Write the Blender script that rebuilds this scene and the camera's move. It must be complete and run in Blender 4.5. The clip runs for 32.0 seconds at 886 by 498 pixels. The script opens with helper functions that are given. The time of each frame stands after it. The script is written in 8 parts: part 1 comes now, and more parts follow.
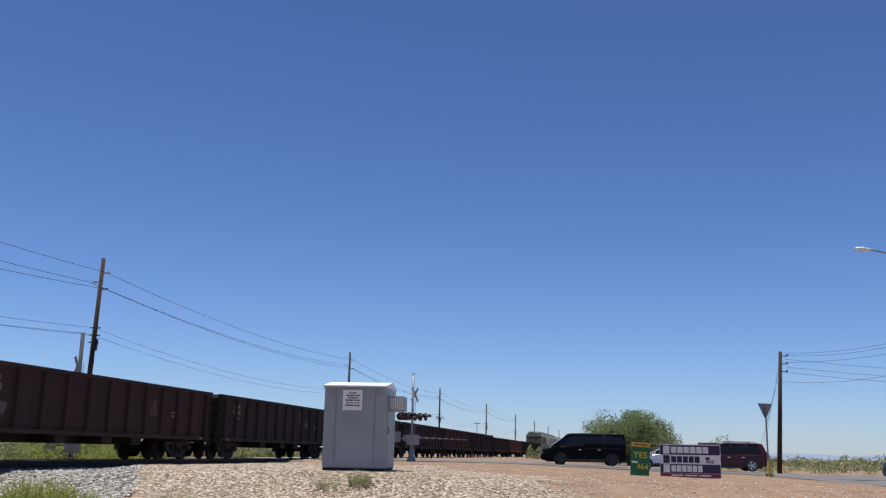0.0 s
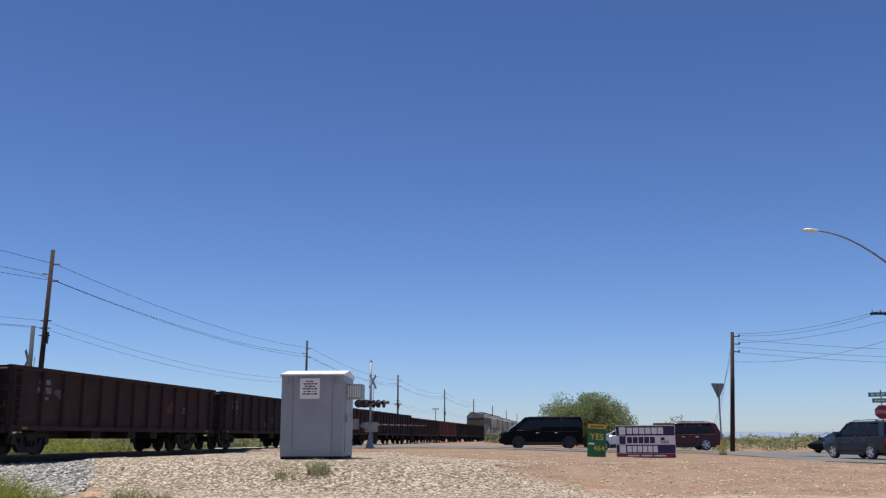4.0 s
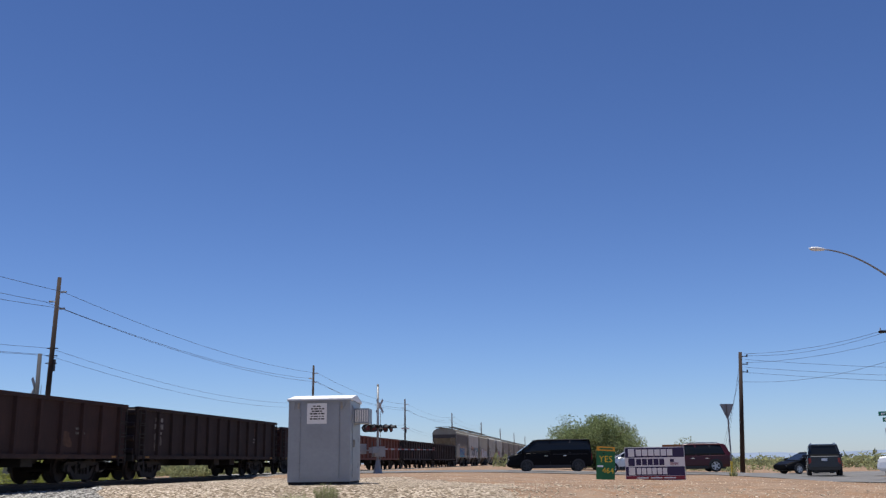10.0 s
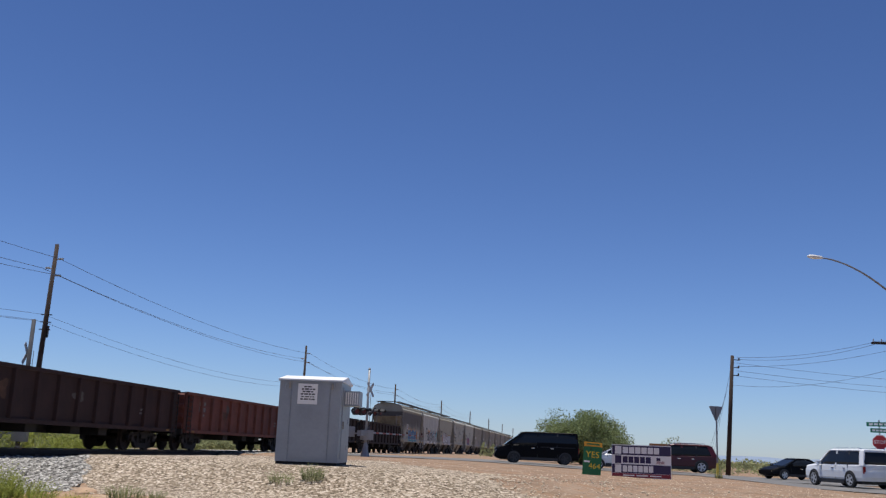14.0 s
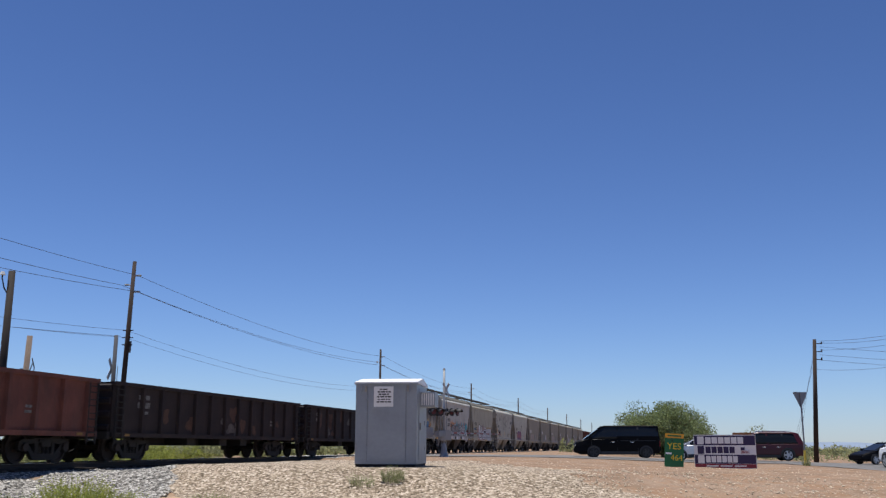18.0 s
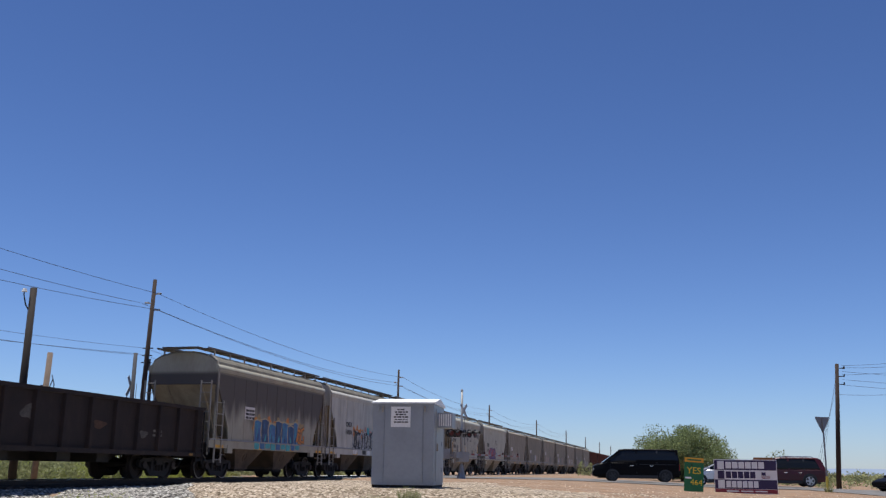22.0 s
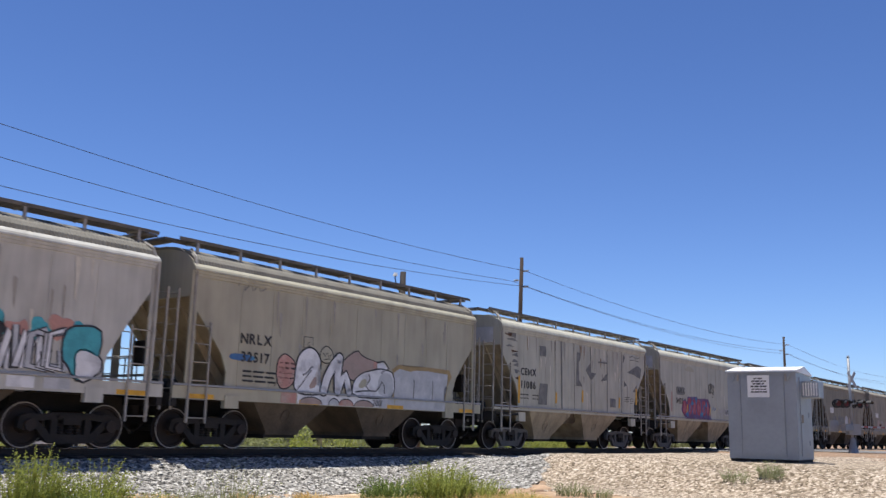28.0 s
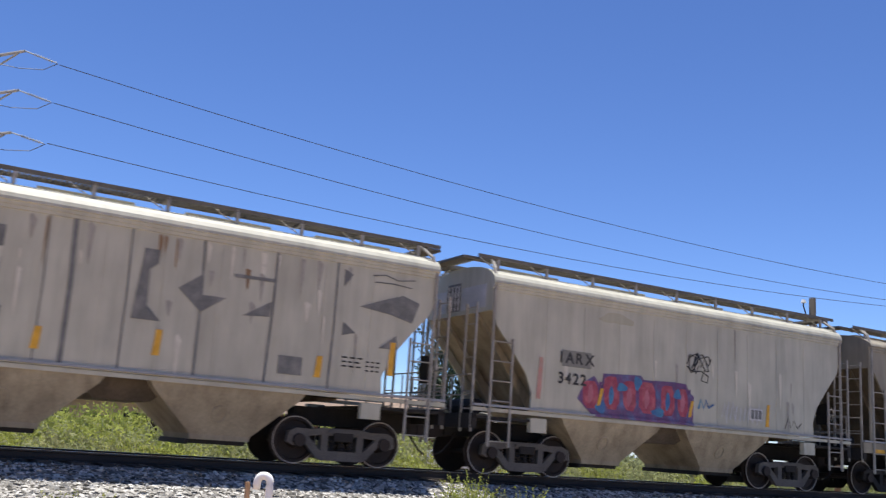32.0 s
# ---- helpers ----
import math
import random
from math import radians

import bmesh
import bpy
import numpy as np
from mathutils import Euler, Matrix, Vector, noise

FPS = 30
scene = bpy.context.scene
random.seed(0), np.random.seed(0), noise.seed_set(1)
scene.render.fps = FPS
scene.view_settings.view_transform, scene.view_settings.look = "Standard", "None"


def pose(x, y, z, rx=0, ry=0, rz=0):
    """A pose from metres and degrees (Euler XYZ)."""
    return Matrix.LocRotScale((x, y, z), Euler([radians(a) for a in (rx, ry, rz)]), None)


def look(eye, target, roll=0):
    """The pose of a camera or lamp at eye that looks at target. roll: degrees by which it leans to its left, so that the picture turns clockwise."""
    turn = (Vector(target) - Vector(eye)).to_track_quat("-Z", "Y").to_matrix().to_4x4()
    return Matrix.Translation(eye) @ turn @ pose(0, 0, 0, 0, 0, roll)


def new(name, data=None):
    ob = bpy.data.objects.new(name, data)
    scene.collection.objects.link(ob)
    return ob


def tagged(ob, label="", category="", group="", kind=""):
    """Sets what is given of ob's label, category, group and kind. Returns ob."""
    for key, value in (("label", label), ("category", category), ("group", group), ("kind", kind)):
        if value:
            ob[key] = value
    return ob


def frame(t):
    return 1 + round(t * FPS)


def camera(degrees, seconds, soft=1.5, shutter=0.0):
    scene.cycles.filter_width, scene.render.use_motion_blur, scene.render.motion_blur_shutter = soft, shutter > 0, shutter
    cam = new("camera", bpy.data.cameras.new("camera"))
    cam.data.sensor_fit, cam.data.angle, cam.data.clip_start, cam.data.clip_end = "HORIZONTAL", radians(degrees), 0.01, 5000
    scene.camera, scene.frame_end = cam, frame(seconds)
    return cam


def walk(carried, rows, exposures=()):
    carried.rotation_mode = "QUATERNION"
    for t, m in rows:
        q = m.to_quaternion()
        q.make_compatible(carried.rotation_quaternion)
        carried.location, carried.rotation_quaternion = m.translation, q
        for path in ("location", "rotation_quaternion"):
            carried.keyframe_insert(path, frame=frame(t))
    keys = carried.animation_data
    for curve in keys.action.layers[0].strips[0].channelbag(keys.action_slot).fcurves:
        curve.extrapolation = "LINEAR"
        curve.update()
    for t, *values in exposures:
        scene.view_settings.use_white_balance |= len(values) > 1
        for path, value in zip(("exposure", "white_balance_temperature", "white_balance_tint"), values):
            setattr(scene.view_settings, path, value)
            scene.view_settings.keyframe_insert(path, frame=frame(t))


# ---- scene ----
# ---- camera ----
cam = camera(50.6, 32.0, soft=1.3, shutter=0.3)
PATH = [  # seconds, x, y, z, heading, tilt, lean
    (0.0, -0.018, -0.035, 0.504, 11.47, 12.25, -1.14),
    (0.5, -0.031, -0.032, 0.490, 11.35, 12.21, -1.29),
    (1.0, -0.020, -0.039, 0.492, 11.38, 12.05, -1.43),
    (1.5, -0.018, -0.030, 0.488, 11.41, 11.82, -1.37),
    (2.0, -0.018, -0.030, 0.489, 11.31, 11.68, -1.19),
    (2.5, -0.015, -0.031, 0.489, 10.75, 11.67, -0.86),
    (3.0, -0.004, -0.026, 0.502, 9.97, 11.73, -0.47),
    (3.5, -0.003, -0.021, 0.508, 9.27, 11.62, -0.11),
    (5.5, -0.016, -0.054, 0.511, 8.77, 11.03, 0.48),
    (6.0, 0.004, -0.025, 0.512, 8.67, 11.84, 0.75),
    (6.5, 0.006, -0.035, 0.515, 8.47, 12.49, 0.78),
    (7.0, 0.009, -0.031, 0.515, 8.20, 12.65, 0.64),
    (7.5, -0.006, -0.037, 0.515, 7.88, 12.35, 0.39),
    (8.0, -0.005, -0.038, 0.511, 7.57, 12.08, 0.24),
    (8.5, -0.002, -0.033, 0.511, 7.53, 12.12, 0.23),
    (9.0, -0.004, -0.039, 0.504, 7.86, 12.44, 0.31),
    (9.5, -0.001, -0.039, 0.502, 8.70, 12.78, 0.50),
    (10.0, -0.010, -0.034, 0.506, 9.48, 12.85, 0.77),
    (10.5, -0.012, -0.035, 0.503, 10.03, 12.55, 1.04),
    (11.0, -0.008, -0.015, 0.506, 9.57, 12.09, 1.32),
    (11.5, -0.015, 0.023, 0.519, 8.34, 11.60, 1.44),
    (12.0, -0.007, -0.019, 0.523, 6.94, 12.00, 0.91),
    (12.5, -0.008, -0.004, 0.516, 8.58, 11.52, 0.78),
    (13.0, -0.016, -0.025, 0.504, 10.54, 11.02, 0.02),
    (13.5, -0.023, -0.043, 0.509, 9.29, 12.04, -1.80),
    (15.5, -0.050, -0.018, 0.502, 7.13, 12.23, -1.79),
    (16.0, -0.094, -0.059, 0.507, 4.84, 8.52, -1.81),
    (16.5, -0.043, -0.028, 0.501, 6.01, 8.79, -1.33),
    (17.0, 0.007, 0.014, 0.510, 8.42, 9.76, -1.10),
    (17.5, -0.001, 0.015, 0.516, 12.26, 11.17, 0.14),
    (18.0, -0.014, 0.011, 0.499, 13.43, 11.95, -0.13),
    (18.5, -0.011, -0.003, 0.501, 12.38, 12.63, -0.08),
    (19.0, -0.015, 0.013, 0.508, 11.77, 13.02, 0.04),
    (19.5, -0.011, 0.019, 0.506, 11.86, 13.65, 0.25),
    (20.0, -0.004, 0.021, 0.504, 12.47, 14.49, 0.18),
    (20.5, -0.004, 0.020, 0.499, 12.80, 14.48, -0.26),
    (21.0, -0.004, 0.026, 0.498, 13.22, 14.04, -0.47),
    (21.5, -0.004, 0.027, 0.496, 13.81, 13.61, -0.69),
    (22.0, -0.001, 0.035, 0.486, 14.48, 13.21, -0.80),
    (22.5, 0.003, 0.035, 0.487, 14.95, 12.84, -0.98),
    (23.0, 0.018, 0.046, 0.488, 14.72, 12.41, -1.11),
    (23.5, 0.024, 0.080, 0.482, 13.78, 11.98, -1.19),
    (24.0, 0.050, 0.116, 0.487, 12.86, 11.58, -1.41),
    (24.5, 0.111, 0.146, 0.483, 12.86, 11.47, -1.79),
    (25.0, 0.249, 0.189, 0.491, 14.69, 11.67, -2.18),
    (25.5, 0.413, 0.286, 0.499, 18.72, 11.95, -2.49),
    (27.5, 0.635, 0.964, 0.510, 35.60, 11.81, -2.29),
    (28.0, 0.677, 0.942, 0.514, 37.54, 11.09, -1.32),
    (28.5, 0.644, 0.946, 0.518, 40.97, 8.49, -0.61),
    (29.0, 0.597, 0.852, 0.511, 49.02, 9.49, -1.92),
    (29.5, 0.614, 0.782, 0.513, 54.99, 9.72, -2.08),
    (30.0, 0.533, 0.828, 0.461, 57.32, 10.05, -2.16),
    (30.5, 0.423, 0.780, 0.476, 57.73, 9.96, -3.54),
    (31.0, 0.324, 0.798, 0.398, 58.08, 10.66, -3.58),
    (31.5, 0.167, 0.845, 0.496, 59.20, 11.50, -4.18),
    (32.0, -0.000, 0.852, 0.516, 60.50, 11.96, -3.81),
]
walk(cam, [(t, pose(x, y, z, 90 + tilt, lean, yaw)) for t, x, y, z, yaw, tilt, lean in PATH],
     exposures=[(0.0, 0.62), (12.0, 0.62), (13.0, 0.56), (16.0, 0.50), (18.0, 0.62), (25.5, 0.62), (28.0, 0.95), (29.0, 0.92), (30.0, 1.08), (31.0, 1.06), (32.0, 1.16)])

# ---- world and sun ----
SUN_TO = Vector((-0.22, 0.06, 1.75)).normalized()   # towards the sun: nearly overhead, a little over the train
world = bpy.data.worlds.new("sky")
scene.world = world
world.use_nodes = True
wn = world.node_tree
sky = wn.nodes.new("ShaderNodeTexSky")
sky.sky_type = 'NISHITA'
sky.sun_disc = False
sky.sun_elevation = math.asin(SUN_TO.z)
sky.sun_rotation = math.atan2(SUN_TO.x, SUN_TO.y)
sky.altitude = 400
sky.air_density = 1.15
sky.dust_density = 0.1
sky.ozone_density = 4.0
wn.nodes["Background"].inputs["Strength"].default_value = 0.060
tint = wn.nodes.new("ShaderNodeMix")   # clear desert air: a deeper blue
tint.data_type, tint.blend_type = 'RGBA', 'MULTIPLY'
tint.inputs[0].default_value = 1.0
tint.inputs[7].default_value = (0.50, 0.62, 0.93, 1)
wn.links.new(sky.outputs[0], tint.inputs[6])
lum = wn.nodes.new("ShaderNodeRGBToBW")
rel = wn.nodes.new("ShaderNodeMath")       # clear air: the sky falls off faster towards its top
rel.operation = 'DIVIDE'
rel.inputs[1].default_value = 1.6
powr = wn.nodes.new("ShaderNodeMath")
powr.operation = 'POWER'
powr.inputs[1].default_value = 0.42
scl = wn.nodes.new("ShaderNodeVectorMath")
scl.operation = 'SCALE'
wn.links.new(tint.outputs[2], lum.inputs[0])
wn.links.new(lum.outputs[0], rel.inputs[0])
wn.links.new(rel.outputs[0], powr.inputs[0])
wn.links.new(tint.outputs[2], scl.inputs[0])
wn.links.new(powr.outputs[0], scl.inputs["Scale"])
wn.links.new(scl.outputs[0], wn.nodes["Background"].inputs["Color"])
sun = new("sun", bpy.data.lights.new("sun", "SUN"))
sun.data.energy, sun.data.angle, sun.data.color = 3.55, radians(0.55), (1.0, 0.96, 0.9)
sun.matrix_basis = look(SUN_TO * 100, (0, 0, 0))

# ---- materials ----
MATS = {}


def mat(name, col, rough=0.7, metal=0.0, var=0.25, scale=3.0, fine=40.0, bump=0.15, dirt=None, streak=0.0, spec=0.5, rnd=0.0, isl=0.0):
    """A surface with coarse and fine variation; dirt: a second colour in blotches or, with streak, in upright runs."""
    if name in MATS:
        return MATS[name]
    m = bpy.data.materials.new(name)
    m.use_nodes = True
    n, l = m.node_tree.nodes, m.node_tree.links
    b = n["Principled BSDF"]
    b.inputs["Roughness"].default_value = rough
    b.inputs["Metallic"].default_value = metal
    b.inputs["Specular IOR Level"].default_value = spec
    tc = n.new("ShaderNodeTexCoord")
    big = n.new("ShaderNodeTexNoise")
    big.inputs["Scale"].default_value, big.inputs["Detail"].default_value = scale, 5
    small = n.new("ShaderNodeTexNoise")
    small.inputs["Scale"].default_value, small.inputs["Detail"].default_value = fine, 4
    l.new(tc.outputs["Object"], big.inputs["Vector"])
    if streak:            # fine variation drawn out into upright runs
        run = n.new("ShaderNodeMapping")
        run.inputs["Scale"].default_value = (1, 1, 0.1)
        l.new(tc.outputs["Object"], run.inputs["Vector"])
        l.new(run.outputs[0], small.inputs["Vector"])
    else:
        l.new(tc.outputs["Object"], small.inputs["Vector"])
    add = n.new("ShaderNodeMath")
    add.operation = 'ADD'
    l.new(big.outputs[0], add.inputs[0])
    l.new(small.outputs[0], add.inputs[1])
    mr = n.new("ShaderNodeMapRange")
    mr.inputs[1].default_value, mr.inputs[2].default_value = 0.7, 1.3
    mr.inputs[3].default_value, mr.inputs[4].default_value = 1 - var, 1 + var
    l.new(add.outputs[0], mr.inputs[0])
    val = mr.outputs[0]
    if rnd or isl:
        src = n.new("ShaderNodeObjectInfo").outputs["Random"] if rnd else n.new("ShaderNodeNewGeometry").outputs["Random Per Island"]
        r2 = n.new("ShaderNodeMapRange")
        k = rnd or isl
        r2.inputs[3].default_value, r2.inputs[4].default_value = 1 - k, 1 + k
        l.new(src, r2.inputs[0])
        mu = n.new("ShaderNodeMath")
        mu.operation = 'MULTIPLY'
        l.new(val, mu.inputs[0])
        l.new(r2.outputs[0], mu.inputs[1])
        val = mu.outputs[0]
    hsv = n.new("ShaderNodeHueSaturation")
    l.new(val, hsv.inputs["Value"])
    if dirt:
        mix = n.new("ShaderNodeMix")
        mix.data_type = 'RGBA'
        mix.inputs[6].default_value, mix.inputs[7].default_value = (*col, 1), (*dirt, 1)
        dn = n.new("ShaderNodeTexNoise")
        dn.inputs["Scale"].default_value, dn.inputs["Detail"].default_value = scale * 0.8 + 0.6, 7
        mp = n.new("ShaderNodeMapping")
        if streak:
            mp.inputs["Scale"].default_value = (streak, streak, 0.35)
        mp.inputs["Location"].default_value = (3.7, 1.9, 0.4)
        if streak:
            oi = n.new("ShaderNodeObjectInfo")
            sc = n.new("ShaderNodeVectorMath")
            sc.operation = 'SCALE'
            sc.inputs[0].default_value = (37, 11, 5)
            l.new(oi.outputs["Random"], sc.inputs["Scale"])
            l.new(sc.outputs[0], mp.inputs["Location"])
        l.new(tc.outputs["Object"], mp.inputs["Vector"])
        l.new(mp.outputs[0], dn.inputs["Vector"])
        ramp = n.new("ShaderNodeMapRange")
        ramp.inputs[1].default_value, ramp.inputs[2].default_value = 0.46, 0.72
        ramp.inputs[4].default_value = 0.55 if streak else 1.0
        l.new(dn.outputs[0], ramp.inputs[0])
        l.new(ramp.outputs[0], mix.inputs[0])
        l.new(mix.outputs[2], hsv.inputs["Color"])
    else:
        hsv.inputs["Color"].default_value = (*col, 1)
    l.new(hsv.outputs[0], b.inputs["Base Color"])
    if bump:
        bp = n.new("ShaderNodeBump")
        bp.inputs["Strength"].default_value, bp.inputs["Distance"].default_value = bump, 0.02
        l.new(small.outputs[0], bp.inputs["Height"])
        l.new(bp.outputs[0], b.inputs["Normal"])
    MATS[name] = m
    return m


def leaf(m, share=0.45):
    """Let light through: thin leaves glow when the sun stands behind them."""
    n, l = m.node_tree.nodes, m.node_tree.links
    b = n["Principled BSDF"]
    col = b.inputs["Base Color"].links[0].from_socket
    t = n.new("ShaderNodeBsdfTranslucent")
    x = n.new("ShaderNodeMixShader")
    x.inputs[0].default_value = share
    l.new(col, t.inputs["Color"])
    l.new(b.outputs[0], x.inputs[1])
    l.new(t.outputs[0], x.inputs[2])
    l.new(x.outputs[0], n["Material Output"].inputs["Surface"])
    return m


def glass(name, col=(0.012, 0.014, 0.016)):
    m = mat(name, col, rough=0.08, var=0.05, bump=0, spec=0.35)
    return m


# ---- mesh helpers ----
def box(bm, x0, x1, y0, y1, z0, z1):
    v = [bm.verts.new(p) for p in ((x0, y0, z0), (x1, y0, z0), (x1, y1, z0), (x0, y1, z0), (x0, y0, z1), (x1, y0, z1), (x1, y1, z1), (x0, y1, z1))]
    for f in ((3, 2, 1, 0), (4, 5, 6, 7), (0, 1, 5, 4), (1, 2, 6, 5), (2, 3, 7, 6), (3, 0, 4, 7)):
        bm.faces.new([v[i] for i in f])
    return bm


def loft(bm, rings, cap=True, closed=True):
    """Skin over rings of equal length; each ring a list of points."""
    vs = [[bm.verts.new(p) for p in r] for r in rings]
    n = len(vs[0])
    for a, b in zip(vs, vs[1:]):
        for i in range(n if closed else n - 1):
            j = (i + 1) % n
            bm.faces.new((a[i], a[j], b[j], b[i]))
    if cap:
        bm.faces.new(vs[0][::-1])
        bm.faces.new(vs[-1])
    return bm


def cyl(bm, p0, p1, r0, r1=None, n=8, cap=True):
    p0, p1 = Vector(p0), Vector(p1)
    r1 = r0 if r1 is None else r1
    q = (p1 - p0).to_track_quat("Z", "Y")
    ring = lambda p, r: [p + q @ Vector((r * math.cos(a), r * math.sin(a), 0)) for a in [2 * math.pi * i / n for i in range(n)]]
    return loft(bm, [ring(p0, r0), ring(p1, r1)], cap)


def tube(bm, pts, r, n=6):
    """A bent round bar through points."""
    pts = [Vector(p) for p in pts]
    rings = []
    for i, p in enumerate(pts):
        d = (pts[min(i + 1, len(pts) - 1)] - pts[max(i - 1, 0)]).normalized()
        q = d.to_track_quat("Z", "Y")
        rr = r[i] if isinstance(r, (list, tuple)) else r
        rings.append([p + q @ Vector((rr * math.cos(a), rr * math.sin(a), 0)) for a in [2 * math.pi * k / n for k in range(n)]])
    return loft(bm, rings)


def plate(bm, poly, x0, x1):
    """A flat plate: outline of (y, z) points, between two values of x."""
    return loft(bm, [[(x0, y, z) for y, z in poly], [(x1, y, z) for y, z in poly]])


def part(name, bm, material, parent=None, label="", m=None, smooth=False, bevel=0.0):
    if bevel:
        bmesh.ops.bevel(bm, geom=[e for e in bm.edges if e.is_manifold and e.calc_face_angle(0) > 0.5], offset=bevel, segments=2, affect='EDGES', clamp_overlap=True)
    bmesh.ops.recalc_face_normals(bm, faces=bm.faces)
    me = bpy.data.meshes.new(name)
    bm.to_mesh(me)
    bm.free()
    me.materials.append(material)
    if smooth:
        me.polygons.foreach_set("use_smooth", [True] * len(me.polygons))
    ob = new(name, me)
    if parent:
        ob.parent = parent
    if m is not None:
        ob.matrix_basis = m
    if label:
        ob["label"] = label
    return ob


def thing(name, m, label, category, group="", kind=""):
    ob = new(name)
    ob.empty_display_size = 0.3
    ob.matrix_basis = m
    return tagged(ob, label, category, group, kind)


def B():
    return bmesh.new()


def mesh_from(name, verts, faces, material, smooth=False):
    me = bpy.data.meshes.new(name)
    me.from_pydata(verts, [], faces)
    me.materials.append(material)
    if smooth:
        me.polygons.foreach_set("use_smooth", [True] * len(me.polygons))
    me.update()
    return new(name, me)


def letters(text, size, material, parent, m, depth=0.003, name="lettering", label="", fat=0.0, shear=0.0):
    cu = bpy.data.curves.new("font", "FONT")
    cu.body, cu.size, cu.extrude, cu.offset, cu.shear = text, size, depth, fat, shear
    cu.align_x, cu.align_y = 'CENTER', 'CENTER'
    cu.resolution_u = 3
    tmp = bpy.data.objects.new("font", cu)
    me = bpy.data.meshes.new_from_object(tmp)
    bpy.data.objects.remove(tmp)
    bpy.data.curves.remove(cu)
    me.materials.clear()
    me.materials.append(material)
    ob = new(name, me)
    ob.parent, ob.matrix_basis = parent, m
    if label:
        ob["label"] = label
    return ob


rng = random.Random(7)

# ---- ground ----
TX, TS = -19.3, 0.009          # track centre at y = 15, and its drift to the left per metre


def track_x(y):
    return TX - TS * (y - 15)


def sstep(a, b, v):
    k = min(1.0, max(0.0, (v - a) / (b - a)))
    return k * k * (3 - 2 * k)


def ground_z(x, y):
    """Height of the ground over the rail tops."""
    near = -1.03 + 0.014 * max(0.0, min(20.0, y))
    far = -0.32 + 0.30 * sstep(4, -9, x) - 0.27 * sstep(4.5, 13, x)
    toe = 21.0 + 0.35 * max(0.0, x + 3)
    k = sstep(toe, toe + 3.6 + 9 * sstep(-5, 6, x), y)
    z = near + (far - near) * k
    d = abs(x - track_x(y))
    bed = -0.21 if d < 1.5 else -0.21 - (d - 1.5) * 0.36
    z_open = z - 0.26 * sstep(6.5, 3.2, d) * sstep(50, 45, y) if x > track_x(y) else -0.75
    if 47 < y < 72:
        bed = max(bed, -0.04 - max(0, d - 2.4) * 0.03) if d < 12 else bed
    z = max(z_open, bed - 0.03)
    if x < track_x(y) and y > 40 and d > 4:
        z = max(z, -0.3 * sstep(40, 50, y) - 0.75 * (1 - sstep(40, 50, y)))
    r = math.hypot(x, y)
    if r > 8 and r < 45:
        z += 0.05 * (noise.noise((x * 0.35, y * 0.35, 0)) + 0.5 * noise.noise((x * 1.3, y * 1.3, 4))) * sstep(1.0, 5.0, d - 1.5)
    return z - 0.6 * sstep(150, 500, r)


